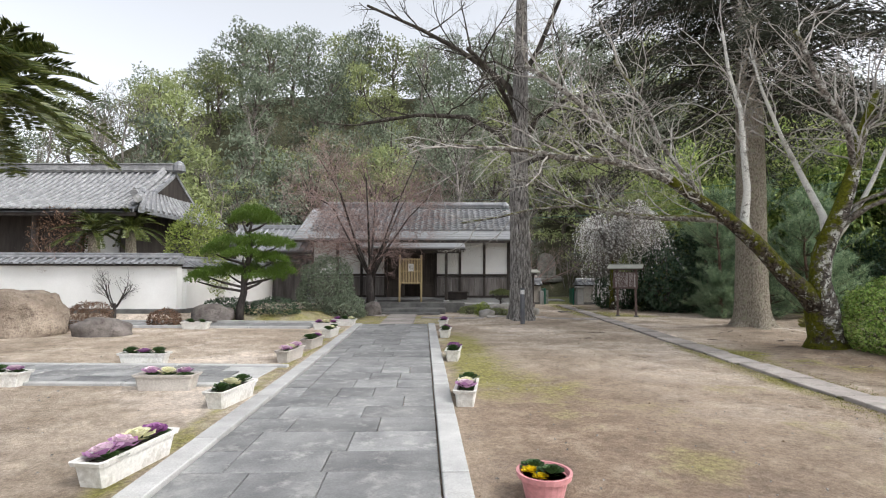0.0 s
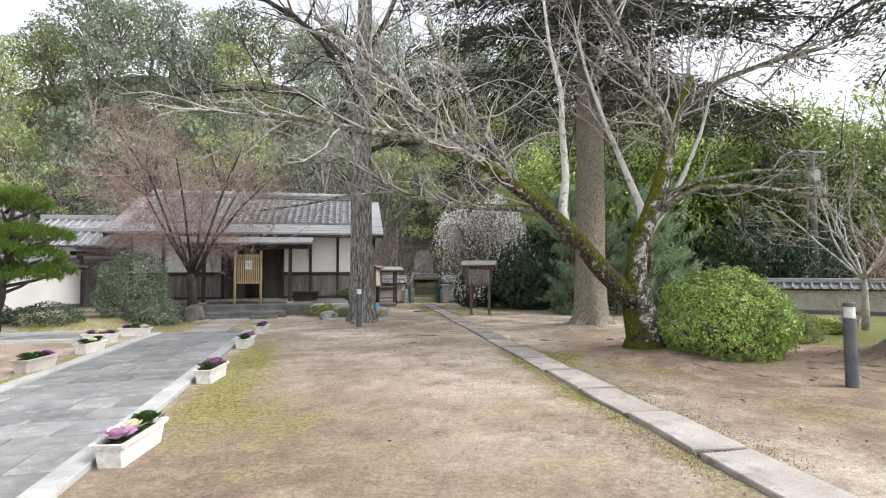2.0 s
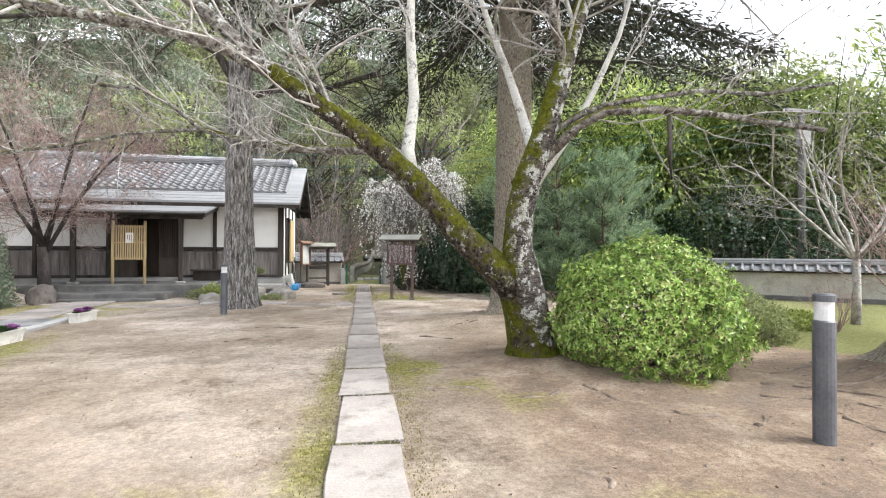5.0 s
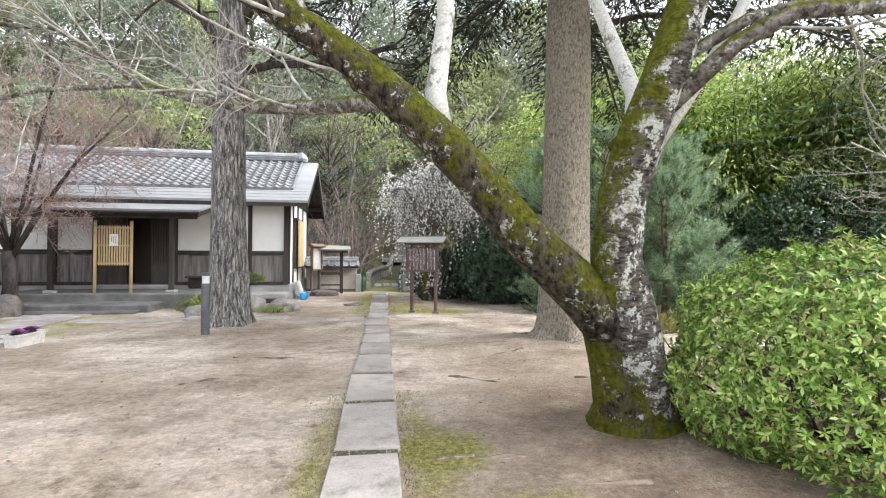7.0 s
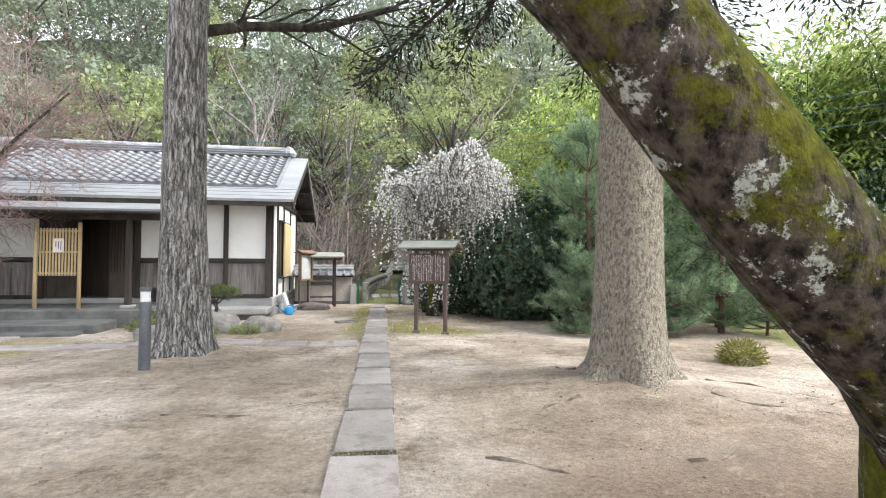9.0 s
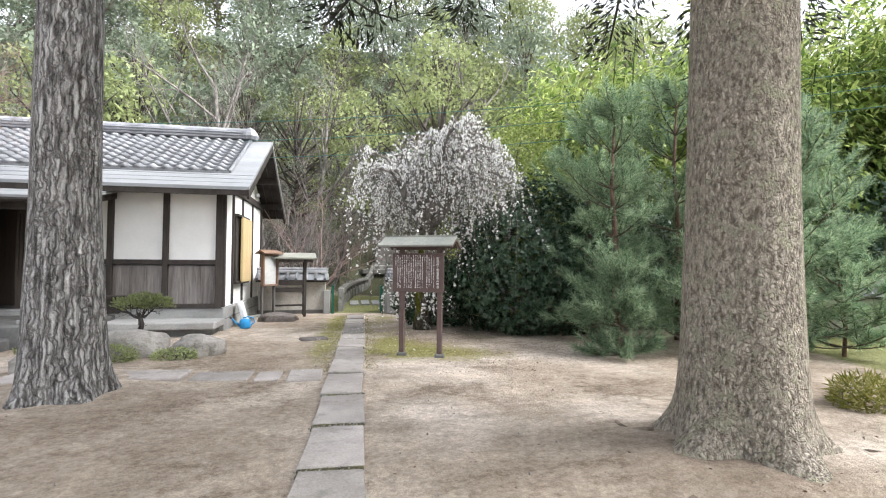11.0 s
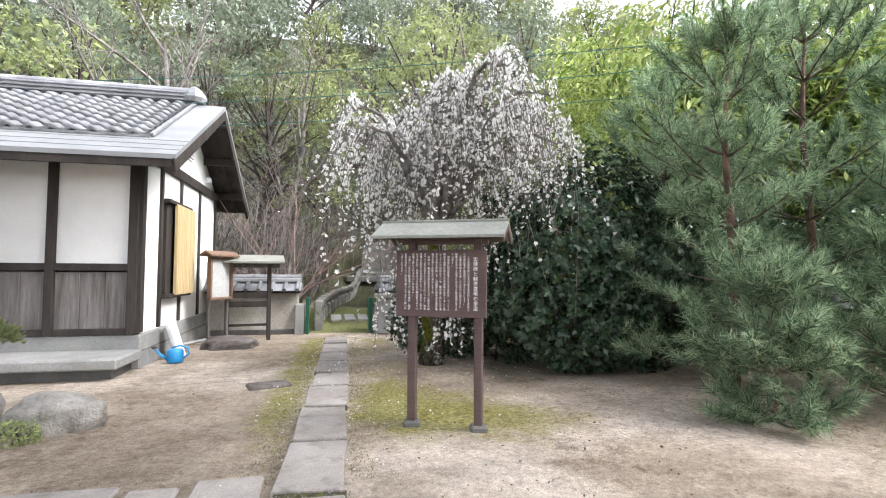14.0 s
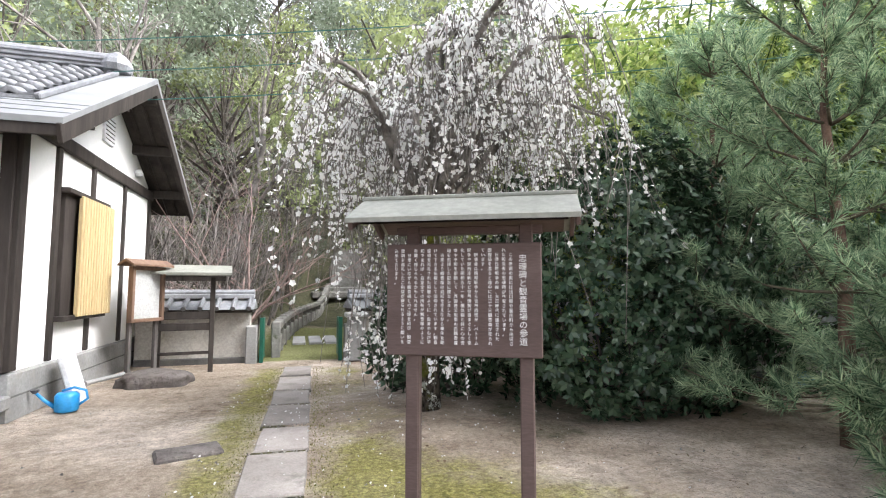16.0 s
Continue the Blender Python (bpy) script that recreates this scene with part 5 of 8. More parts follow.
part("base", Shell().box((0, 0, 0.4), (0.32, 0.32, 0.8), 0.02), M_CONCRETE, lant)
part("cap", Shell().box((0, 0, 0.84), (0.42, 0.42, 0.1), 0.03), M_CONCRETE, lant)
for x in (4.66, 6.42):
    solid("wall_end_pillar", Shell().box((x, 25.35, 0.3), (0.2, 0.36, 0.72), 0.02), M_CONCRETE, "squat pale concrete pillar at the wall end", "pillar")


# ---- bollard lamps ----
def bollard(x, y, z, name="bollard_lamp"):
    b = thing(name, "slim grey-brown bollard lamp with a frosted band near the top", "lamp", pose(x, y, z), "bollard lamps")
    part("body", Shell().lathe([(0.07, -0.1), (0.07, 0.86), (0.062, 0.87)], n=18), M_LAMPBODY, b, smooth=False)
    part("lamp_glass", Shell().lathe([(0.06, 0.87), (0.06, 1.0)], n=18), M_LAMPGLASS, b)
    part("cap", Shell().lathe([(0.07, 1.0), (0.07, 1.045), (0.055, 1.055)], n=18), M_LAMPBODY, b)


bollard(2.22, 15.1, 0.0)
bollard(8.02, 6.64, -0.02)

# ---- watering can and sack ----
can = thing("watering_can", "bright blue plastic watering can by the plinth", "watering can", pose(3.05, 21.95, 0, 0, 0, 190))
part("body", Shell().lathe([(0.1, 0), (0.115, 0.02), (0.115, 0.17), (0.09, 0.2), (0.06, 0.205)], n=16), M_BLUE, can, smooth=True)
part("spout", Shell().tube([(0.1, 0, 0.05), (0.2, 0, 0.13), (0.28, 0, 0.22)], [0.025, 0.018, 0.015], 8), M_BLUE, can, smooth=True)
part("rose", Shell().lathe([(0.02, 0), (0.042, 0.03), (0.042, 0.04)], (0.285, 0, 0.21), 10), M_LAMPBODY, can)
part("handle", Shell().tube([(-0.11, 0, 0.06), (-0.19, 0, 0.12), (-0.17, 0, 0.21), (-0.06, 0, 0.25), (0.05, 0, 0.22)], [0.014] * 5, 7), M_BLUE, can, smooth=True)
solid("sack", Shell().box((0, 0, 0.28), (0.08, 0.34, 0.62), 0.035, 0, 0, -0.3), M_WHITEPLASTIC, "white plastic sack leaning on the plinth", "sack", at=pose(2.92, 22.45, -0.02))
solid("drain_pipe", Shell().tube([(2.85, 23.0, 0.12), (3.1, 23.9, 0.1)], [0.03, 0.03], 8), M_CONCRETE, "thin pale pipe lying along the plinth", "pipe")


rt = random.Random(17)
tarp = Shell()
for i in range(7):
    for j in range(5):
        tarp.v.append((0.13 * (i - 3) + rt.uniform(-0.03, 0.03), 0.13 * (j - 2) + rt.uniform(-0.03, 0.03), 0.16 * math.exp(-((i - 3) ** 2 + (j - 2) ** 2) / 5) + rt.uniform(0, 0.07)))
tarp.f = [(i * 5 + j, i * 5 + j + 1, i * 5 + j + 6, i * 5 + j + 5) for i in range(6) for j in range(4)]
solid("tarpaulin", tarp, M_BLUE, "crumpled blue plastic sheet lying behind the pines", "tarpaulin", smooth=True, at=pose(12.3, 20.9, on_ground(12.3, 20.9) - 0.01))

# ---- planters ----
def petals(n, r, seed, h=0.06):
    """A rosette of ruffled leaves."""
    rng = np.random.RandomState(seed)
    vs, fs = [], []
    for k in range(n):
        u = (k + 0.5) / n
        a = k * 2.4
        rad = r * (0.15 + 0.85 * u)
        tilt = 1.25 - 1.0 * u
        d = np.array([math.cos(a), math.sin(a), 0])
        t = np.array([-math.sin(a), math.cos(a), 0])
        c = d * rad * 0.45 + np.array([0, 0, h * (1 - 0.6 * u)])
        tip = c + d * rad * 0.6 * math.cos(tilt) + np.array([0, 0, rad * 0.55 * math.sin(tilt) + 0.012])
        w = r * 0.34
        i = len(vs)
        vs += [c - t * w * 0.3, c + t * w * 0.3, c + (tip - c) * 0.7 + t * w + rng.uniform(-0.008, 0.008, 3), tip + rng.uniform(-0.006, 0.006, 3), c + (tip - c) * 0.7 - t * w + rng.uniform(-0.008, 0.008, 3)]
        fs.append((i, i + 1, i + 2, i + 3))
        fs.append((i, i + 3, i + 4, i + 4))
    sh2 = Shell()
    sh2.v = [tuple(v) for v in vs]
    sh2.f = [f if len(set(f)) == 4 else f[:3] for f in fs]
    return sh2


ROSETTES = {}
for nm, mt in (("pink", M_PINKPETAL), ("purple", M_PURPLE), ("cream", M_CREAM), ("green", M_GREENERY), ("yellow", M_YELLOW)):
    sh = petals(26, 0.1, len(nm))
    me = bpy.data.meshes.new("rosette_" + nm)
    me.from_pydata(sh.v, [], sh.f)
    me.materials.append(mt)
    ROSETTES[nm] = me


def trough(ln, w, h):
    sh = Shell()
    out = [(-1, -1), (1, -1), (1, 1), (-1, 1)]
    rings = []
    for sc, z, lip in ((0.86, 0.0, 0), (0.97, h - 0.03, 0), (0.97, h - 0.03, 0.018), (1.0, h, 0.02), (1.0, h, -0.012), (0.95, h - 0.03, -0.012)):
        i = len(sh.v)
        for a, b in ((-1, -1), (1, -1), (1, 1), (-1, 1)):
            for da, db in ((0.0, 0.16), (0.06, 0.0)) if a * b > 0 else ((0.06, 0.0), (0.0, 0.16)):
                sh.v.append((a * (ln / 2 * sc * (1 - da) + lip), b * (w / 2 * sc * (1 - db) + lip), z))
        rings.append(i)
    for r0, r1 in zip(rings, rings[1:]):
        for k in range(8):
            sh.f.append((r0 + k, r0 + (k + 1) % 8, r1 + (k + 1) % 8, r1 + k))
    sh.f.append(tuple(reversed(range(8))))
    return sh


def planter(x, y, yaw, plants, ln=0.68, material=M_POT, label="white plastic trough planter with ornamental cabbages", h=0.19):
    p = thing("planter", label, "planter", pose(x, y, on_ground(x, y) - 0.004, 0, 0, yaw), "trough planters")
    part("trough", trough(ln, 0.22, h), material, p)
    part("soil", Shell().box((0, 0, h - 0.05), (ln * 0.9, 0.17, 0.03), 0.01), M_SOIL, p)
    r = random.Random(int(abs(x * 100 + y * 10)))
    n = len(plants)
    for k, nm in enumerate(plants):
        px = (k + 0.5 - n / 2) * (ln * 0.86 / n)
        part("plant", ROSETTES[nm], None, p, at=pose(px, r.uniform(-0.015, 0.015), h - 0.025, r.uniform(-8, 8), r.uniform(-8, 8), r.uniform(0, 360)) @ Matrix.Diagonal((*(r.uniform(1.15, 1.5),) * 3, 1)))
        part("plant", ROSETTES["green"], None, p, at=pose(px + 0.02, r.uniform(-0.05, 0.05), h - 0.045, 0, 0, r.uniform(0, 360)) @ Matrix.Diagonal((1.15, 1.15, 0.8, 1)))


planter(-2.36, 3.78, 83, ("pink", "pink", "cream", "purple"), 0.78)
planter(-2.45, 5.75, 82, ("green", "cream", "green"), 0.72)
planter(-3.52, 6.36, 1, ("pink", "cream", "pink"), 0.74, M_STONEPOT, "grey concrete trough planter with pink ornamental cabbages", 0.2)
planter(-4.86, 8.1, 1, ("green", "purple", "green"), 0.74)
planter(-5.8, 6.5, 2, ("pink", "green", "pink"), 0.74)
planter(-2.68, 8.62, 84, ("pink", "cream", "pink"), 0.7, M_STONEPOT, "grey concrete trough planter with pink ornamental cabbages", 0.2)
planter(-2.7, 10.1, 84, ("green", "green", "purple"), 0.7, M_STONEPOT, "grey concrete trough planter with dark leafy plants", 0.2)
planter(-2.75, 11.85, 84, ("green", "cream", "green"), 0.66)
planter(-3.22, 13.35, 1, ("purple", "cream", "purple"), 0.68)
planter(-2.95, 14.4, 1, ("purple", "green", "cream"), 0.66)
planter(-6.65, 13.3, 1, ("green", "green"), 0.72)
planter(-6.8, 15.0, 1, ("green", "green"), 0.72)
planter(0.22, 5.9, 84, ("pink", "cream", "green"), 0.7)
planter(0.1, 8.8, 85, ("green", "purple", "green"), 0.68)
planter(-0.06, 11.95, 85, ("green", "green", "purple"), 0.66)
planter(-0.12, 14.35, 85, ("purple", "purple"), 0.62)
pot = thing("flower_pot", "round pink plastic pot with yellow pansies", "flower pot", pose(0.63, 3.36, -0.03) @ Matrix.Diagonal((1.18, 1.18, 1.0, 1)))
part("pot", Shell().lathe([(0.1, 0), (0.13, 0.15), (0.15, 0.155), (0.155, 0.19), (0.14, 0.19), (0.13, 0.16)], n=22), M_PINKPOT, pot, smooth=False)
part("soil", Shell().lathe([(0.12, 0.14), (0.12, 0.16)], n=16), M_SOIL, pot)
for px, py, nm, sc in ((-0.07, 0.02, "yellow", 0.6), (-0.03, -0.06, "yellow", 0.5), (0.05, 0.03, "purple", 0.6), (0.03, -0.03, "green", 0.9), (-0.05, 0.07, "green", 0.8)):
    part("plant", ROSETTES[nm], None, pot, at=pose(px, py, 0.16) @ Matrix.Diagonal((sc, sc, sc, 1)))

# ---- plants: branches, leaves, blossom ----


class Wood:
    """Grows branches into one shell and keeps the tips."""

    def __init__(self, seed):
        self.r = random.Random(seed)
        self.shell, self.tips = Shell(), []

    def stem(self, pts, radii, n=8, rough=0.0):
        self.shell.tube(pts, radii, n, True, rough, self.r if rough else None)

    def grow(self, p, d, ln, rad, level, kids=4, spread_by=0.7, lift=0.0, wob=0.22, shrink=0.62, thin=0.6, sides=(7, 5, 4, 3, 3), segs=5, low=0.3, tip=0.35):
        r = self.r
        p, d = Vector(p), Vector(d).normalized()
        pts, rr = [p.copy()], [rad]
        for i in range(segs):
            d = (d + Vector((r.gauss(0, wob), r.gauss(0, wob), r.gauss(0, wob) + lift))).normalized()
            p = p + d * (ln / segs)
            pts.append(p.copy())
            rr.append(rad * (1 - (1 - tip) * (i + 1) / segs))
        self.shell.tube(pts, rr, sides[min(level, len(sides) - 1)], False)
        if level >= len(sides) - 1:
            self.tips.append((pts[-1], d))
            return
        for k in range(kids if isinstance(kids, int) else kids[min(level, len(kids) - 1)]):
            f = low + (1 - low) * (k + r.random()) / (kids if isinstance(kids, int) else kids[min(level, len(kids) - 1)])
            i = min(segs - 1, int(f * segs))
            q = pts[i].lerp(pts[i + 1], f * segs - i)
            base = (pts[i + 1] - pts[i]).normalized()
            side = base.orthogonal().normalized()
            side.rotate(Matrix.Rotation(r.uniform(0, 6.283), 3, base))
            nd = (base * (1 - spread_by * 0.5) + side * spread_by * r.uniform(0.6, 1.3)).normalized()
            self.grow(q, nd, ln * shrink * r.uniform(0.7, 1.2) * (1.15 - 0.4 * f), rr[i] * thin, level + 1, kids, spread_by, lift, wob, shrink, thin, sides, max(2, segs - 1), low, tip)


def leaf_mesh(name, pos, axis, size, width=0.5, seed=0, fold=0.15, material=None, face=None):
    """Folded diamond leaves: pos and axis are arrays, one row a leaf."""
    rng = np.random.RandomState(seed)
    n = len(pos)
    pos, axis = np.asarray(pos, float), np.asarray(axis, float)
    axis = axis / np.maximum(1e-6, np.linalg.norm(axis, axis=1, keepdims=True))
    rnd = rng.normal(size=(n, 3))
    if face is not None:
        rnd = np.asarray(face, float) + 0.35 * rnd
    side = np.cross(axis, rnd)
    side /= np.maximum(1e-6, np.linalg.norm(side, axis=1, keepdims=True))
    nor = np.cross(side, axis)
    sz = (size * rng.uniform(0.65, 1.25, n))[:, None]
    a = pos
    tip = pos + axis * sz
    mid = pos + axis * sz * 0.5 + nor * sz * fold
    l = mid - side * sz * width / 2
    r2 = mid + side * sz * width / 2
    verts = np.stack([a, r2, tip, l], 1).reshape(-1, 3)
    faces = np.arange(4 * n).reshape(n, 4)
    me = quick_mesh(name, verts, faces)
    if material:
        me.materials.append(material)
    return me


def needle_mesh(name, tufts, dirs, per, length, width, seed, material, cone=0.9):
    """Tufts of thin needles."""
    rng = np.random.RandomState(seed)
    n = len(tufts) * per
    pos = np.repeat(np.asarray(tufts, float), per, 0)
    dr = np.repeat(np.asarray(dirs, float), per, 0)
    ax = dr + rng.normal(size=(n, 3)) * cone
    ax /= np.linalg.norm(ax, axis=1, keepdims=True)
    pos = pos + dr * (rng.uniform(-0.6, 0.3, (n, 1)) * length)
    side = np.cross(ax, rng.normal(size=(n, 3)))
    side /= np.linalg.norm(side, axis=1, keepdims=True)
    ln = length * rng.uniform(0.7, 1.1, (n, 1))
    tip = pos + ax * ln + np.array([0, 0, -0.08]) * ln
    verts = np.stack([pos - side * width / 2, pos + side * width / 2, tip], 1).reshape(-1, 3)
    me = quick_mesh(name, verts, np.arange(3 * n).reshape(n, 3))
    me.materials.append(material)
    return me


def clump_points(clumps, n, seed, shell=0.6, flat=0.75):
    """Points on the leafy outer part of clumps (x, y, z, radius), with their outward ways."""
    rng = np.random.RandomState(seed)
    cl = np.asarray(clumps, float)
    w = cl[:, 3] ** 2
    idx = rng.choice(len(cl), n, p=w / w.sum())
    d = rng.normal(size=(n, 3))
    d /= np.linalg.norm(d, axis=1, keepdims=True)
    d[:, 2] = np.where(d[:, 2] < -0.35, -d[:, 2], d[:, 2])
    rad = cl[idx, 3][:, None] * (shell + (1 - shell) * rng.rand(n, 1)) * (1 + 0.22 * np.sin(d[:, :1] * 7 + idx[:, None]) * np.cos(d[:, 1:2] * 6))
    p = cl[idx, :3] + d * rad * np.array([1, 1, flat])
    return p, d


# ---- hillside woods ----
def wood_tree(kind, seed):
    r = random.Random(seed)
    edge = kind.startswith("edge_")
    kind = kind.replace("edge_", "")
    h = {"tall": 9.0, "round": 8.0, "bare": 9.5, "scrub": 4.2}[kind]
    label = {"tall": "tall dark evergreen tree on the wooded hill", "round": "broad olive-green evergreen tree on the wooded hill",
             "bare": "leafless grey tree on the wooded hill", "scrub": "leafless grey thicket shrub at the hill foot"}[kind]
    t = thing("woodland_tree" if kind != "scrub" else "thicket_shrub", label, "tree" if kind != "scrub" else "shrub", pose(0, 0, -200), "hillside trees" if kind != "scrub" else "hill foot shrubs")
    w = Wood(seed)
    if kind in ("bare", "scrub"):
        stems = 1 if kind == "bare" else 5
        for k in range(stems):
            w.grow((r.uniform(-0.3, 0.3) * (stems > 1), r.uniform(-0.3, 0.3) * (stems > 1), -0.4), (r.uniform(-0.3, 0.3), r.uniform(-0.3, 0.3), 1), h * (0.75 if stems == 1 else 0.6), 0.15 if stems == 1 else 0.035, 0, (7, 6, 4, 3) if stems == 1 else (5, 3, 3), 0.62, 0.1, 0.13, 0.5, 0.55, (6, 4, 3, 3, 3) if stems == 1 else (4, 3, 3, 3), 4, 0.3)
        tagged(part("branchwork", w.shell, M_BARE, t, smooth=True), kind="stuff")
        return t
    trunk = [(r.uniform(-0.2, 0.2) * k, r.uniform(-0.2, 0.2) * k, -0.5 + h * 0.85 * k / 5) for k in range(6)]
    w.stem(trunk, [0.22, 0.2, 0.17, 0.13, 0.09, 0.04], 6)
    clumps = []
    n = (26 if kind == "tall" else 30) + 24 * edge
    for k in range(n):
        u = (k + r.random()) / n
        z = h * (0.16 + 0.8 * u)
        reach = (3.0 if kind == "round" else 2.5) * math.sin(math.pi * (0.16 + 0.8 * u)) ** 0.7
        a = k * 2.4 + r.uniform(-0.5, 0.5)
        rr = reach * r.uniform(0.55, 1.05)
        c = (math.cos(a) * rr, math.sin(a) * rr, z + r.uniform(-0.4, 0.4))
        clumps.append((*c, r.uniform(0.35, 0.8) if edge else r.uniform(0.8, 1.5)))
        w.stem([(0, 0, z * 0.72), (c[0] * 0.5, c[1] * 0.5, z * 0.86), c], [0.07, 0.045, 0.02], 3)
    part("trunk", w.shell, M_TRUNK, t)
    p, d = clump_points(clumps, 4600 if edge else 2150, seed, 0.35 if edge else 0.62)
    rng = np.random.RandomState(seed)
    ax = d * 0.4 + rng.normal(size=d.shape) * 0.8 + np.array([0, 0, -0.15])
    part("crown", leaf_mesh("crown", p, ax, 0.155 if edge else 0.36, 0.5, seed, 0.1, M_EVER if kind == "tall" else M_OLIVE, d + np.array([0, 0, 0.5])), None, t)
    return t


PROTO = {"tall": [wood_tree("tall", 31), wood_tree("tall", 32), wood_tree("tall", 33)], "round": [wood_tree("round", 41), wood_tree("round", 42)],
         "edge_tall": [wood_tree("edge_tall", 36), wood_tree("edge_tall", 37)], "edge_round": [wood_tree("edge_round", 46), wood_tree("edge_round", 47)],
         "bare": [wood_tree("bare", 51), wood_tree("bare", 52)], "scrub": [wood_tree("scrub", 61), wood_tree("scrub", 62)]}


def plant_copy(ob, x, y, yaw, sc):
    c = copy_thing(ob, pose(x, y, on_ground(x, y), 0, 0, yaw))
    c.scale = (sc, sc, sc)
    return c


rw = random.Random(77)
wood_rows = []
y = 30.5
while y < 67:
    x = -46 if y < 50 else -40
    while x < 44:
        px, py = x + rw.uniform(-1.5, 1.5), y + rw.uniform(-1.4, 1.4)
        x += rw.uniform(4.0, 5.6) * (1 if y < 45 else 1.15)
        if abs(px - 6 - 0.1 * (py - 26)) < 2.6 and py < 42:
            continue
        if px > 26 and py < 36:
            continue
        wood_rows.append((px, py))
    y += 4.3 if y < 45 else 5.0
for px, py in wood_rows:
    u = rw.random()
    left = px < -14 and py < 52
    if left:
        k = "bare" if u < 0.5 else "round" if u < 0.8 else "tall"
    elif py < 34.5:
        k = "bare" if u < (0.85 if -1 < px < 6.5 else 0.4) else "edge_round" if u < 0.72 else "edge_tall"
    else:
        k = "tall" if u < 0.52 else "round" if u < 0.86 else "bare"
    sc = rw.uniform(0.75, 1.1) * (0.8 if py < 33 else 1)
    plant_copy(rw.choice(PROTO[k]), px, py, rw.uniform(0, 360), sc)
for k in range(34):
    px, py = rw.uniform(-12, 15), rw.uniform(27.2, 30.5)
    if abs(px - 6) > 2.0:
        plant_copy(rw.choice(PROTO["scrub"]), px, py, rw.uniform(0, 360), rw.uniform(0.7, 1.2))
# the last few stand by the gate wall and behind the temple
for px, py, k, sc in ((3.7, 26.9, "scrub", 0.9), (2.9, 28.0, "scrub", 1.1), (4.0, 29.8, "scrub", 1.2), (2.0, 27.6, "bare", 0.5), (8.6, 27.6, "edge_tall", 0.45), (4.6, 32.5, "bare", 0.6), (5.0, 36.0, "edge_tall", 0.7), (9.6, 33, "edge_tall", 0.6), (7.0, 42.5, "edge_tall", 0.9), (9.5, 41, "edge_round", 0.9), (5.2, 41, "edge_round", 0.9), (3.2, 30.5, "scrub", 1.2), (4.9, 34, "scrub", 1.1), (8.6, 36, "scrub", 1.2), (7.6, 27.2, "scrub", 1.0), (-15, 27, "round", 0.8), (-19, 29, "bare", 1.0), (-24, 31, "round", 0.9), (-12.5, 28.5, "bare", 0.95), (-29, 33, "bare", 0.9), (10.5, 26.5, "edge_round", 0.75), (13.5, 27.5, "edge_round", 0.9), (8.6, 28.6, "edge_round", 1.15), (17, 26, "tall", 0.95), (3.2, 31.0, "bare", 1.1), (-0.5, 30.5, "bare", 1.2), (1.5, 29.5, "bare", 0.9), (11.5, 30, "bare", 1.3), (14.8, 30.5, "edge_round", 1.25), (-4.5, 30, "edge_round", 1.1), (-8.0, 29.5, "edge_tall", 0.95), (19.5, 29, "bare", 1.3), (23, 27, "round", 1.2), (27, 24, "bare", 1.25), (24, 30, "bare", 1.6), (29, 28, "edge_round", 1.6), (32, 22, "bare", 1.6), (33, 16, "edge_round", 1.5), (29, 11, "edge_tall", 1.4), (20, 33, "edge_round", 1.5), (26, 18, "bare", 1.2), (31, 7, "edge_tall", 1.4), (-10.5, 32, "tall", 0.9), (-13.5, 33.5, "tall", 1.0), (-7.5, 33, "tall", 1.0), (-16.5, 32, "bare", 0.9), (-4.0, 34.0, "round", 1.0), (-1.0, 33.0, "tall", 0.9), (1.2, 28.8, "scrub", 1.5), (2.6, 29.2, "scrub", 1.6), (3.6, 28.4, "scrub", 1.4), (0.2, 28.0, "scrub", 1.4), (2.2, 31.0, "scrub", 1.7), (4.2, 31.4, "scrub", 1.5), (1.0, 30.6, "scrub", 1.7), (3.0, 33.0, "edge_round", 1.0), (0.8, 33.5, "edge_tall", 1.0)):
    plant_copy(PROTO[k][0], px, py, rw.uniform(0, 360), sc)
for group in PROTO.values():
    for o in group:
        for c in (*o.children_recursive, o):
            bpy.data.objects.remove(c)


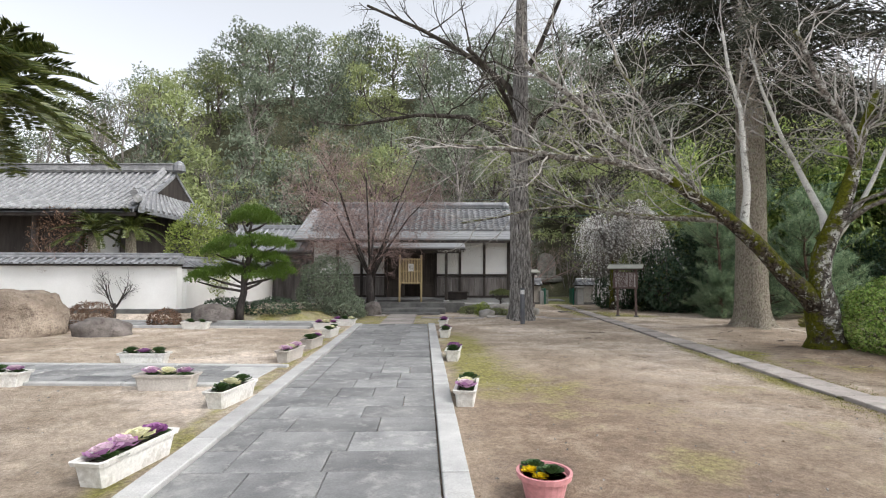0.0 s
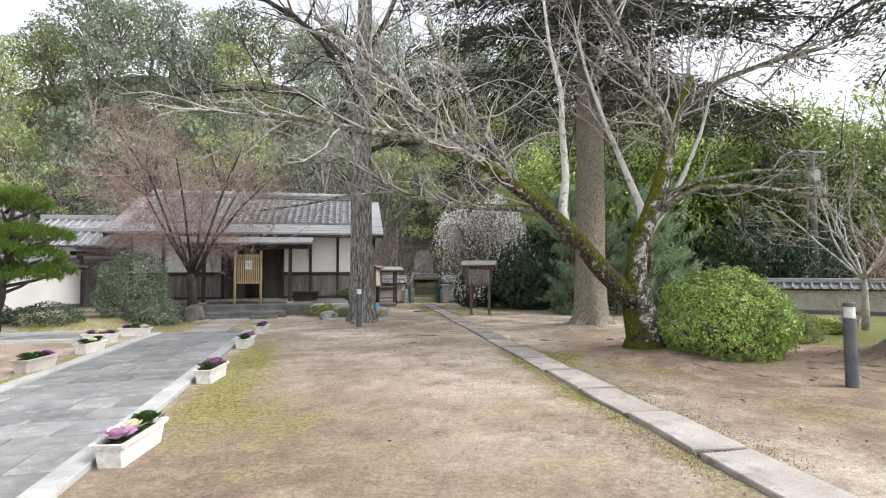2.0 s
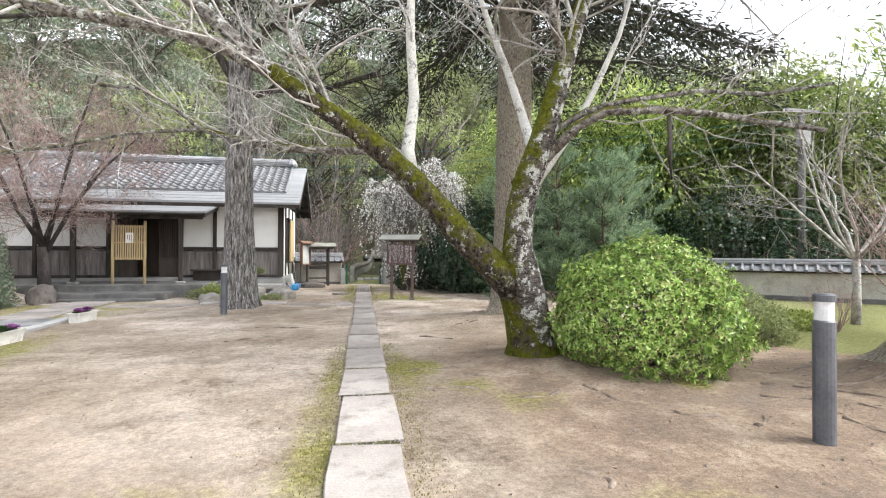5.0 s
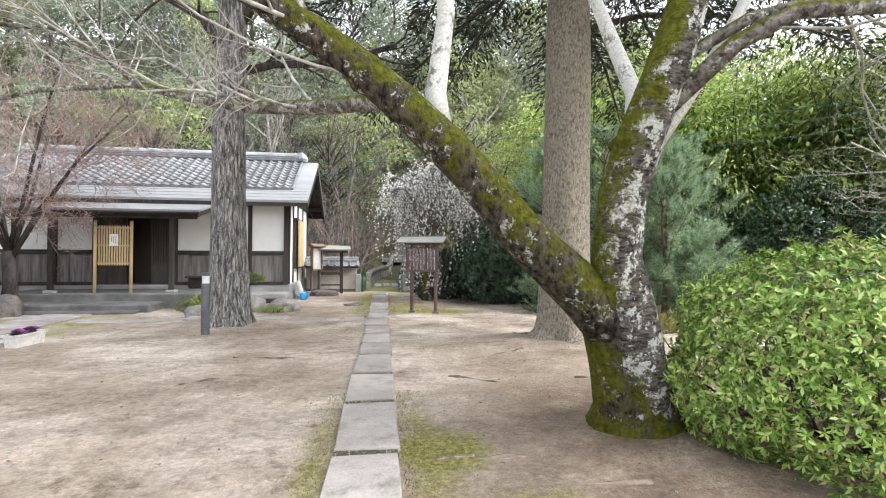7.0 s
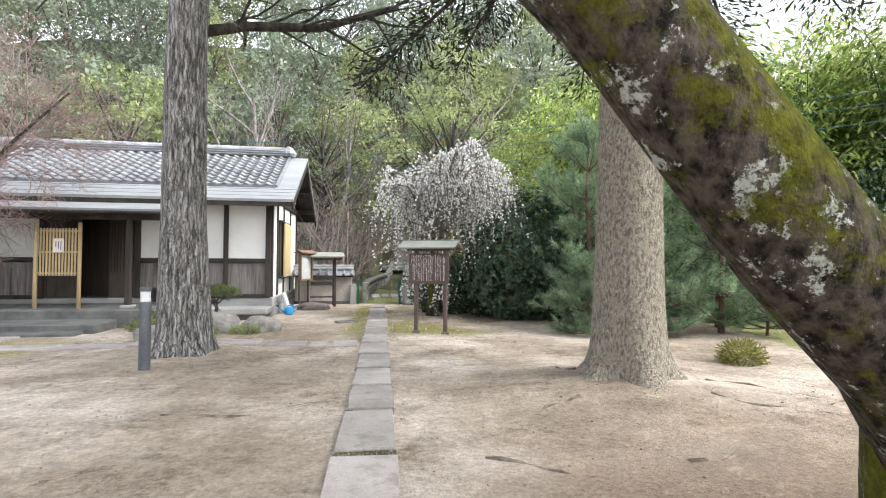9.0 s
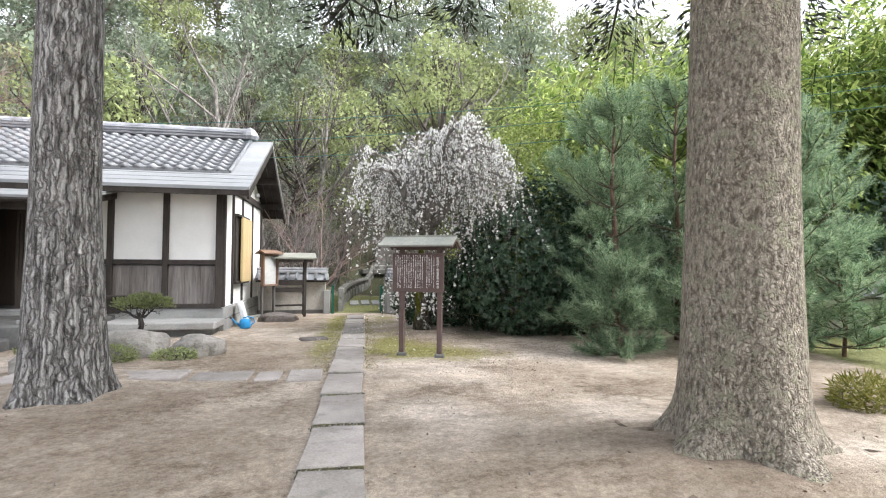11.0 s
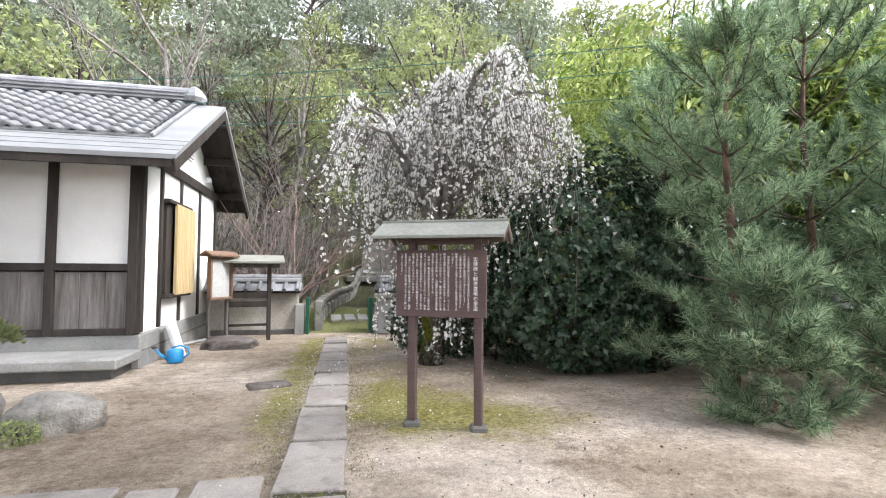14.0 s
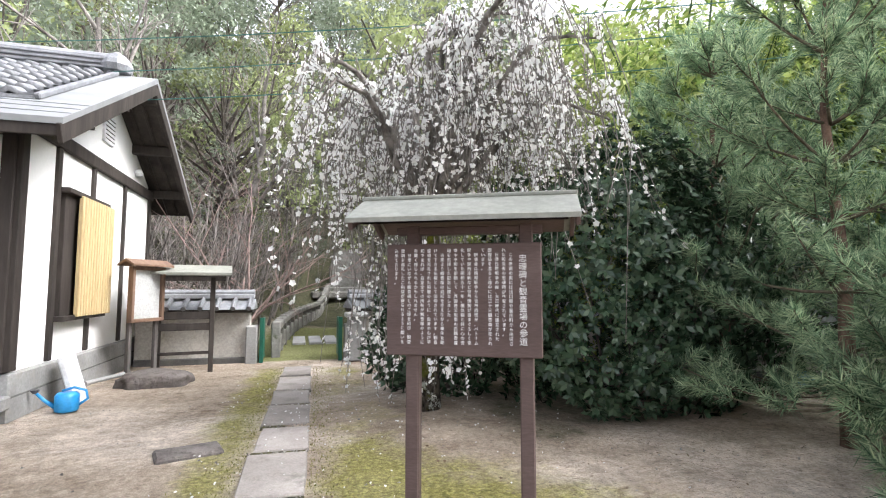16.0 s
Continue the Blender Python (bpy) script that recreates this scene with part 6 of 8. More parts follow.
# ---- bamboo grove beyond the east wall ----
def bamboo(seed):
    r = random.Random(seed)
    t = thing("bamboo_clump", "arching clump of yellow-green bamboo behind the boundary wall", "bamboo", pose(0, 0, -200), "bamboo grove")
    sh = Shell()
    pos, ax = [], []
    for k in range(7):
        x, y, h = r.uniform(-0.8, 0.8), r.uniform(-0.8, 0.8), r.uniform(5.0, 7.6)
        a, lean = r.uniform(0, 6.28), r.uniform(0.8, 2.0)
        pts = [(x + math.cos(a) * lean * (i / 7) ** 2.4, y + math.sin(a) * lean * (i / 7) ** 2.4, h * (i / 7) - 0.25 * lean * (i / 7) ** 4 - 0.2) for i in range(8)]
        part("culm", Shell().tube(pts, [0.04 - 0.0045 * i for i in range(8)], 5), M_GREENERY, t)
        for j in range(9):
            # a side branch that ends in a hanging plume of leaves
            f = 7 - 4.2 * r.random() ** 1.2
            i = min(6, int(f))
            p = Vector(pts[i]).lerp(Vector(pts[i + 1]), f - i)
            b = r.uniform(0, 6.28)
            out = Vector((math.cos(b), math.sin(b), 0))
            p = p + out * r.uniform(0.15, 0.95) * (1.25 - f / 9)
            wide = r.uniform(0.2, 0.42)
            for m in range(44):
                g = r.random()
                q = p + out * (0.8 * g) + Vector((r.gauss(0, wide), r.gauss(0, wide), 0.15 - 0.75 * g * g + r.gauss(0, wide * 0.35)))
                pos.append(tuple(q))
                ax.append((out.x * 0.7 + r.gauss(0, 0.35), out.y * 0.7 + r.gauss(0, 0.35), -0.5 + r.gauss(0, 0.3)))
    tagged(part("leafage", leaf_mesh("leafage", pos, ax, 0.25, 0.27, seed, 0.06, M_BAMBOOLEAF, np.tile([0.0, 0.0, 1.0], (len(pos), 1))), None, t), kind="stuff")
    return t


BAMBOO = [bamboo(71), bamboo(72)]
rb = random.Random(5)
for k in range(44):
    u = k / 43
    bx, by = 13.5 + 13 * rb.random(), 0
    by = 27.0 - (bx - 13.5) * 0.75 + rb.uniform(-2.5, 4.0)
    c = copy_thing(rb.choice(BAMBOO), pose(bx, by, on_ground(bx, by), 0, 0, rb.uniform(0, 360)))
    s2 = rb.uniform(0.85, 1.38)
    c.scale = (s2, s2, s2)
for o in BAMBOO:
    for c in (*o.children_recursive, o):
        bpy.data.objects.remove(c)


# ---- old cherry with lichen and moss ----
cherry = thing("cherry_tree", "old leafless cherry with mossy, lichen-spotted forked trunk", "tree", pose(0, 0, 0))
w = Wood(101)
base = Vector((6.98, 9.42, on_ground(6.98, 9.42) - 0.15))
w.stem([base, (6.95, 9.4, 0.14), (6.9, 9.35, 0.32), (6.8, 9.28, 0.65), (6.68, 9.2, 0.98), (6.6, 9.13, 1.25)], [0.5, 0.35, 0.285, 0.25, 0.235, 0.21], 20, 0.06)
LIMB = [(6.72, 9.22, 0.85), (6.4, 9.1, 1.13), (6.03, 9.06, 1.45), (5.61, 9.05, 1.92), (5.37, 9.05, 2.14), (5.12, 9.04, 2.36), (4.88, 9.03, 2.55), (4.52, 9.02, 2.78), (4.2, 9.0, 2.98), (3.98, 9.0, 3.14)]
w.stem(LIMB, [0.21, 0.17, 0.15, 0.138, 0.13, 0.122, 0.112, 0.1, 0.095, 0.09], 16, 0.07)
RIGHT = [(7.0, 9.32, 0.1), (6.9, 9.24, 0.45), (6.76, 9.14, 0.9), (6.62, 9.06, 1.36), (6.63, 9.0, 1.78), (6.68, 8.86, 2.15), (6.78, 8.75, 2.52), (6.9, 8.7, 2.94), (7.02, 8.68, 3.35), (7.2, 8.75, 3.9), (7.55, 8.8, 4.7)]
for q, rr in (((4.94, 9.03, 2.5), 0.14), ((5.47, 9.05, 2.06), 0.165), ((6.66, 8.9, 2.1), 0.18)):
    w.stem([Vector(q) + Vector((0.08, 0, -0.07)), q, Vector(q) + Vector((-0.07, 0, 0.07))], [rr * 0.7, rr * 0.9, rr * 0.7], 12, 0.08)
part("trunk", w.shell, M_CHERRY, cherry, "mossy dark trunk with white lichen", smooth=True)
w = Wood(105)
w.stem(RIGHT, [0.2, 0.205, 0.195, 0.175, 0.16, 0.15, 0.135, 0.115, 0.1, 0.085, 0.06], 16, 0.06)
part("trunk_fork", w.shell, M_FORK, cherry, "upright fork crusted with white lichen", smooth=True)
w = Wood(102)
STEMW = [[(5.43, 9.15, 2.2), (5.4, 9.2, 2.45), (5.47, 9.2, 3.0), (5.42, 9.2, 3.75), (5.45, 9.3, 4.5), (5.3, 9.4, 5.3), (5.2, 9.4, 6.1)], [(6.72, 9.0, 2.2), (6.86, 9.25, 2.55), (6.82, 9.5, 3.02), (6.7, 9.7, 3.6), (6.5, 9.8, 4.2), (6.2, 9.85, 5.1), (6.0, 9.9, 6.0)], [(6.74, 8.85, 2.05), (6.95, 8.83, 2.35), (7.2, 8.8, 2.72), (7.41, 8.8, 3.1), (7.71, 8.8, 3.73), (7.95, 8.8, 4.5), (8.1, 8.8, 5.2)]]
for pts, r0 in zip(STEMW, (0.085, 0.075, 0.055)):
    w.stem(pts, [r0 * (1 - 0.13 * i) for i in range(len(pts))], 10, 0.08)
part("pale_stem", w.shell, M_PALESTEM, cherry, "lichen-white upright stem", smooth=True)
w = Wood(103)
LOW = [(5.28, 9.15, 2.35), (5.1, 9.5, 2.5), (4.92, 9.8, 2.55), (4.44, 10.2, 2.6), (3.9, 10.5, 2.67), (3.4, 10.8, 2.8), (2.8, 11.0, 2.97)]
UPA = [(3.98, 9.0, 3.14), (3.5, 9.0, 3.36), (2.9, 9.0, 3.5), (1.96, 9.0, 3.58), (1.37, 9.0, 3.7), (0.66, 9.0, 3.73), (-0.14, 9.0, 3.8)]
UPB = [(3.98, 9.0, 3.14), (3.55, 9.0, 3.52), (2.95, 9.05, 4.02), (2.57, 9.1, 4.45), (2.0, 9.1, 4.9), (1.4, 9.1, 5.3)]
RB1 = [(6.8, 8.8, 2.3), (7.07, 8.5, 2.62), (7.29, 8.3, 2.73), (7.77, 8.2, 2.75), (8.24, 8.1, 2.72), (8.89, 8.0, 2.63), (9.46, 7.9, 2.56)]
RB2 = [(6.9, 8.7, 2.62), (7.2, 8.55, 2.8), (7.58, 8.5, 2.91), (8.47, 8.5, 3.08), (9.3, 8.5, 3.1), (10.0, 8.3, 3.2)]
LOW2 = [(2.8, 11.0, 2.97), (1.91, 11.1, 2.9), (1.11, 11.2, 2.72), (0.3, 11.3, 2.6)]
LOW3 = [(2.8, 11.0, 2.97), (2.43, 11.1, 3.28), (1.99, 11.2, 3.53), (1.3, 11.3, 3.58)]
UPC = [(4.6, 9.02, 2.72), (4.4, 9.2, 3.2), (4.0, 9.4, 3.9), (3.8, 9.5, 4.6), (3.2, 9.6, 5.6)]
UPD = [(7.0, 8.68, 3.3), (6.7, 8.4, 3.9), (6.1, 8.2, 4.6), (5.6, 8.0, 5.4)]
UPE = [(7.3, 8.78, 4.1), (8.0, 8.6, 4.6), (8.8, 8.4, 4.9), (9.6, 8.2, 5.1)]
for pts, r0 in ((LOW, 0.09), (UPA, 0.085), (UPB, 0.08), (RB1, 0.06), (RB2, 0.04), (LOW2, 0.028), (LOW3, 0.03), (UPC, 0.05), (UPD, 0.055), (UPE, 0.05)):
    w = Wood(int(r0 * 1000) + len(pts))
    w.stem(pts, [r0 * (1 - 0.1 * i) for i in range(len(pts))], 9, 0.07)
    part("limb", w.shell, M_CHERRYLIMB, cherry, smooth=True)
w = Wood(104)
rc = random.Random(9)
for pts, n, r0, up in ((LOW[2:], 9, 0.018, 0.3), (UPA, 20, 0.02, 0.35), (UPB, 18, 0.02, 0.3), (RB1, 5, 0.012, 0.3), (RB2, 6, 0.012, 0.3), (STEMW[2][4:], 8, 0.014, 0.5), (LOW2, 8, 0.012, 0.1), (LOW3, 8, 0.012, 0.3), (STEMW[0][2:], 9, 0.016, 0.4), (STEMW[1][2:], 11, 0.018, 0.4), (RIGHT[7:], 12, 0.022, 0.4), (LIMB[5:], 7, 0.016, 0.5), (UPC, 16, 0.018, 0.3), (UPD, 14, 0.018, 0.3), (UPE, 14, 0.018, 0.2)):
    for k in range(n):
        f = (0.15 + 0.85 * (k + rc.random()) / n) * (len(pts) - 1)
        i = min(len(pts) - 2, int(f))
        q = Vector(pts[i]).lerp(Vector(pts[i + 1]), f - i)
        along = (Vector(pts[i + 1]) - Vector(pts[i])).normalized()
        d = along * 0.8 + Vector((rc.gauss(0, 0.6), rc.gauss(0, 0.6), up + rc.gauss(0, 0.45)))
        w.grow(q, d, rc.uniform(0.9, 2.0), r0 * rc.uniform(0.7, 1.1), 0, (5, 4, 3), 0.8, 0.0, 0.23, 0.55, 0.55, (5, 4, 3, 3), 5, 0.25, 0.3)
tagged(part("twigwork", w.shell, M_CHERRYTWIG, cherry, "fine pale grey twigs", smooth=True), kind="stuff")
hang = [(7.9, 8.2, 2.74), (7.92, 8.2, 2.5), (7.9, 8.18, 2.3), (7.94, 8.2, 2.05)]
part("broken_branch", Shell().tube(hang, [0.018, 0.026, 0.02, 0.008], 7), M_LIMB, cherry, "dark broken branch hanging down", smooth=True)
roots = thing("surface_roots", "bare roots crossing the brown soil by the cherry", "roots", pose(0, 0, 0))
rr = random.Random(33)
for x, y, a, ln in ((6.6, 8.6, 3.4, 1.1), (6.0, 9.1, 3.0, 0.9), (9.3, 8.0, 0.2, 1.3), (9.2, 7.6, -0.3, 1.6), (9.0, 7.2, -0.9, 1.4), (8.6, 7.0, -1.2, 1.0), (9.6, 8.4, -0.1, 1.2), (6.2, 6.3, 0.6, 0.5), (6.7, 4.75, 0.8, 0.45), (6.8, 4.95, -0.5, 0.4), (8.6, 12.8, -0.6, 1.2), (7.2, 12.9, 3.4, 1.0), (8.9, 13.3, 0.1, 1.3), (7.6, 13.9, 2.6, 0.8), (8.7, 7.9, -0.5, 1.5), (8.9, 7.75, -0.7, 1.3), (8.4, 7.6, -0.8, 1.0), (9.4, 7.9, -0.5, 1.5), (9.1, 8.2, 0.1, 1.4), (8.8, 6.6, -0.7, 1.3), (8.5, 6.3, -0.4, 0.9), (7.0, 8.2, -1.6, 0.8), (6.7, 8.1, -2.2, 0.7), (6.0, 8.35, 3.3, 0.8), (7.4, 7.4, -0.9, 0.6), (7.8, 7.0, 0.4, 0.5), (5.9, 11.6, -0.1, 0.9), (7.3, 11.3, 0.2, 0.8), (3.2, 13.0, 0.1, 1.7), (3.0, 11.6, 0.5, 0.8), (9.6, 12.4, 0.15, 1.3)):
    pts, px, py = [], x, y
    for i in range(9):
        pts.append((px, py, on_ground(px, py) + 0.012 * math.sin(i * 1.7 + x) - 0.008 - 0.0022 * abs(i - 3)))
        a += rr.gauss(0, 0.3)
        px += math.cos(a) * ln / 8
        py += math.sin(a) * ln / 8
    part("root", Shell().tube(pts, [0.026 - 0.0022 * i for i in range(9)], 7, True, 0.2, rr), M_ROOT, roots, smooth=True)


# ---- tall trunks ----
def big_trunk(w, pts, radii, n=28, flare=None, seed=0, deep=0.0, segs=40):
    """A trunk with a ribbed, flaring foot, finely ringed for its relief."""
    rng = np.random.RandomState(seed)
    pts, radii = np.asarray(pts, float), np.asarray(radii, float)
    u = np.linspace(0, 1, len(pts))
    t = np.concatenate([np.linspace(0, 0.12, segs // 3), np.linspace(0.12, 1, segs)[1:]])
    base = len(w.shell.v)
    ph = rng.uniform(0, 6.28, 6)
    for ti in t:
        c = [np.interp(ti, u, pts[:, k]) for k in range(3)]
        rad = np.interp(ti, u, radii)
        for k in range(n):
            a = 2 * math.pi * k / n
            f = math.exp(-ti / 0.025) if flare else 0
            rib = 1 + deep * (math.sin(9 * a + ph[0] + 3 * ti) * 0.5 + math.sin(14 * a + ph[1] - 5 * ti) * 0.5) + 0.02 * math.sin(3 * a + ph[2] + 9 * ti)
            lobes = 1 + (flare or 0) * f * (0.55 + 0.45 * math.sin(5 * a + ph[3]))
            q = rad * rib * lobes
            w.shell.v.append((c[0] + q * math.cos(a), c[1] + q * math.sin(a), c[2]))
    for i in range(len(t) - 1):
        for k in range(n):
            a, b = base + i * n + k, base + i * n + (k + 1) % n
            w.shell.f.append((a, b, b + n, a + n))


furrowed = thing("furrowed_tree", "tall leafless tree with deeply furrowed grey bark", "tree", pose(0, 0, 0))
w = Wood(201)
z0 = on_ground(2.34, 16.2) - 0.1
big_trunk(w, [(2.34, 16.2, z0), (2.31, 16.2, 2.0), (2.29, 16.2, 4.5), (2.36, 16.25, 8), (2.45, 16.3, 12.5)], [0.4, 0.315, 0.29, 0.24, 0.12], 40, 0.45, 5, 0.02, 50)
part("trunk", w.shell, M_FURROW, furrowed, smooth=True)
w = Wood(202)
T1A = [(2.35, 16.25, 6.7), (1.99, 16.5, 7.7), (1.24, 16.5, 8.36), (0.11, 16.5, 9.1), (-1.03, 16.5, 9.72), (-2.76, 16.5, 10.5)]
T1B = [(2.3, 16.2, 5.1), (1.7, 16.5, 6.1), (0.6, 16.4, 6.65), (-1.0, 16.3, 6.69), (-2.9, 16.2, 6.35)]
T1C = [(2.3, 16.2, 5.6), (2.9, 16.2, 6.6), (3.8, 15.6, 7.0), (5.0, 15.2, 7.1)]
T1D = [(2.3, 16.2, 4.9), (3.0, 16.9, 5.4), (4.2, 17.2, 5.6), (5.6, 17.4, 6.2)]
T1E = [(2.36, 16.25, 7.8), (3.0, 16.3, 9.0), (3.6, 16.0, 10.4), (4.0, 15.8, 12)]
T1F = [(2.3, 16.2, 6.2), (1.8, 15.6, 7.0), (1.2, 14.4, 7.4), (0.5, 13.2, 7.5)]
for pts, r0 in ((T1A, 0.13), (T1B, 0.11), (T1C, 0.1), (T1D, 0.1), (T1E, 0.09), (T1F, 0.09)):
    w = Wood(int(r0 * 1000) + int(pts[1][0] * 10) + 50)
    w.stem(pts, [r0 * (1 - 0.14 * i) for i in range(len(pts))], 8, 0.08)
    for k in range(11):
        f = (0.2 + 0.8 * (k + rc.random()) / 11) * (len(pts) - 1)
        i = min(len(pts) - 2, int(f))
        q = Vector(pts[i]).lerp(Vector(pts[i + 1]), f - i)
        w.grow(q, (Vector(pts[i + 1]) - Vector(pts[i])).normalized() + Vector((rc.gauss(0, 0.7), rc.gauss(0, 0.7), rc.gauss(0.1, 0.7))), rc.uniform(1.0, 2.0), 0.03, 0, (4, 4, 3), 0.7, 0.04, 0.22, 0.55, 0.55, (5, 4, 3, 3), 4, 0.3)
    part("limb", w.shell, M_LIMB, furrowed, "dark crooked limb with moss", smooth=True)


def sprays(boughs, n, seed, size, material, owner, droop=0.35):
    """Boughs with flat hanging sprays of needles."""
    r = random.Random(seed)
    pos, ax = [], []
    for p, d, ln in boughs:
        p, d = Vector(p), Vector(d).normalized()
        pts = [p + d * (ln * i / 5) + Vector((0, 0, -droop * ln * (i / 5) ** 2 + 0.1 * r.uniform(-1, 1))) for i in range(6)]
        part("bough", Shell().tube(pts, [0.06 * (1 - 0.15 * i) for i in range(6)], 5), M_LIMB, owner, smooth=True)
        side = d.cross(Vector((0, 0, 1))).normalized()
        for k in range(n):
            f = r.uniform(0.15, 1) * 5
            i = min(4, int(f))
            q = pts[i].lerp(pts[i + 1], f - i)
            s = r.gauss(0, 0.55) * (1.15 - f / 6.5)
            q = q + side * s + Vector((0, 0, -0.35 * abs(s) + r.gauss(0, 0.12)))
            pos.append(tuple(q))
            ax.append(tuple(d * 0.5 + side * (1 if s > 0 else -1) * 0.8 + Vector((r.gauss(0, 0.4), r.gauss(0, 0.4), -0.5 + r.gauss(0, 0.35)))))
    return leaf_mesh("sprays", pos, ax, size, 0.22, seed, 0.05, material)


conifer = thing("tall_conifer", "tall conifer with flaking brown bark and dark hanging sprays", "tree", pose(0, 0, 0))
w = Wood(211)
z0 = on_ground(8.08, 13.55) - 0.1
big_trunk(w, [(8.09, 13.55, z0), (8.1, 13.53, 2.0), (8.12, 13.5, 4.5), (8.15, 13.5, 9), (8.15, 13.5, 15)], [0.43, 0.37, 0.345, 0.27, 0.1], 36, 0.75, 8, 0.015, 44)
part("trunk", w.shell, M_CEDAR, conifer, smooth=True)
w = Wood(212)
rcf = random.Random(2)
boughs = []
for k in range(104):
    a = k * 2.4
    z = (5.0 if math.cos(a) > 0.2 else 5.9) + 9.0 * (k / 104) ** 0.9
    boughs.append(((8.12, 13.5, z), (math.cos(a), math.sin(a), rcf.uniform(-0.1, 0.35)), (6.6 - 0.36 * (z - 4)) * rcf.uniform(0.7, 1.1)))
me = sprays(boughs, 1150, 3, 0.16, M_DARKNEEDLE, conifer)
tagged(part("needle_sprays", me, None, conifer, "dark green hanging sprays"), kind="stuff")

bigtree = thing("giant_conifer", "massive conifer trunk with rough brown bark at the yard edge", "tree", pose(0, 0, 0))
w = Wood(221)
z0 = on_ground(11.0, 7.35) - 0.25
big_trunk(w, [(11.02, 7.35, z0), (11.02, 7.35, 2.0), (11.0, 7.35, 5), (11.0, 7.35, 12)], [0.9, 0.63, 0.58, 0.4], 48, 0.75, 12, 0.03, 46)
part("trunk", w.shell, M_CEDAR, bigtree, smooth=True)
w = Wood(222)
boughs = []
for k in range(30):
    z = 5.6 + 6 * (k / 30)
    a = k * 2.4 + 1
    boughs.append(((11.0, 7.35, z), (math.cos(a), math.sin(a), rcf.uniform(-0.1, 0.3)), 3.0 * rcf.uniform(0.7, 1.1)))
me = sprays(boughs, 800, 4, 0.11, M_DARKNEEDLE, bigtree)
tagged(part("needle_sprays", me, None, bigtree, "dark hanging sprays"), kind="stuff")


# ---- rounded azalea and other shrubs ----
def shrub(name, label, c, size, n, leaf, material, seed, twig=M_TRUNK, stems=10, lump=0.1, width=0.42, flat_bottom=-0.55, shell=0.86, whorl=False, tuft=0.0):
    t = thing(name, label, "shrub", pose(c[0], c[1], on_ground(c[0], c[1]) if len(c) < 3 else c[2]))
    rng = np.random.RandomState(seed)
    d = rng.normal(size=(n, 3))
    d /= np.linalg.norm(d, axis=1, keepdims=True)
    d = d[d[:, 2] > flat_bottom]
    n = len(d)
    k = 1 + lump * (np.sin(d[:, 0] * 5 + seed) * np.cos(d[:, 1] * 6 + seed) + 0.6 * np.sin(d[:, 2] * 8 + d[:, 0] * 4))
    k = k * (1 + tuft * np.sin(d[:, 0] * 17 + d[:, 2] * 9) * np.sin(d[:, 1] * 19 + 1) * np.cos(d[:, 2] * 16))
    rad = (shell + (1.03 - shell) * rng.rand(n) ** 0.6) * k
    p = d * rad[:, None] * np.array(size) / 2
    p[:, 2] += size[2] * 0.5 * -flat_bottom / 1.0 * 0.9
    face = d
    if whorl:
        # shoots that end in a rosette of leaves
        p, face = np.repeat(p, 6, 0), np.repeat(d, 6, 0)
        n = len(p)
        a = np.tile(np.arange(6) * 1.047, n // 6) + np.repeat(rng.uniform(0, 6.28, n // 6), 6)
        e1 = np.cross(face, np.array([0.31, 0.17, 0.93]))
        e1 /= np.linalg.norm(e1, axis=1, keepdims=True)
        e2 = np.cross(face, e1)
        ax = e1 * np.cos(a)[:, None] + e2 * np.sin(a)[:, None] + face * rng.uniform(0.2, 0.9, (n, 1)) + rng.normal(size=(n, 3)) * 0.12
    else:
        ax = d * 0.35 + rng.normal(size=(n, 3)) * 0.75 + np.array([0, 0, 0.15])
    w = Wood(seed)
    top = size[2] * 0.5 * (-flat_bottom) * 0.9
    for s3 in range(stems):
        a = s3 * 2.4
        e = Vector((math.cos(a) * size[0] * 0.36, math.sin(a) * size[1] * 0.36, top + size[2] * w.r.uniform(-0.1, 0.3)))
        w.grow((math.cos(a) * 0.08, math.sin(a) * 0.08, -0.05), e, e.length * 0.9, 0.022, 0, (5, 4), 0.8, 0.03, 0.2, 0.5, 0.6, (5, 4, 3), 4, 0.35)
    tagged(part("stemwork", w.shell, twig, t, smooth=True), kind="stuff")
    tagged(part("leafage", leaf_mesh("leafage", p, ax, leaf, width, seed, 0.12, material, face), None, t), kind="stuff")
    return t


shrub("azalea_bush", "large clipped round azalea bush with bright green leaves", (8.08, 8.88), (1.96, 2.0, 1.68), 7800, 0.052, M_AZALEA, 301, stems=26, lump=0.07, flat_bottom=-0.66, shell=0.84, whorl=True, width=0.33, tuft=0.12)
shrub("azalea_bush", "small clipped azalea bush behind the large one", (10.6, 10.3), (1.3, 1.2, 0.9), 5000, 0.07, M_OLIVE, 302)
shrub("evergreen_shrub", "dark glossy camellia shrub beside the plum", (9.25, 20.75), (3.6, 2.5, 3.5), 5200, 0.1, M_CAMELLIA, 303, lump=0.14, flat_bottom=-0.8, shell=0.75, whorl=True, width=0.46)
shrub("evergreen_shrub", "dark glossy shrub behind the plum trunk", (7.3, 22.0), (1.8, 1.6, 1.7), 5000, 0.12, M_CAMELLIA, 304, flat_bottom=-0.8)
shrub("evergreen_tree", "bright green broadleaf tree behind the plum", (9.6, 23.0), (3.4, 3.0, 5.6), 13000, 0.1, M_YELLOWGREEN, 305, lump=0.16, flat_bottom=-0.85)
shrub("evergreen_tree", "dark broadleaf tree behind the pines", (12.2, 22.5), (3.6, 3.2, 4.6), 12000, 0.12, M_EVER, 306, lump=0.16, flat_bottom=-0.85)
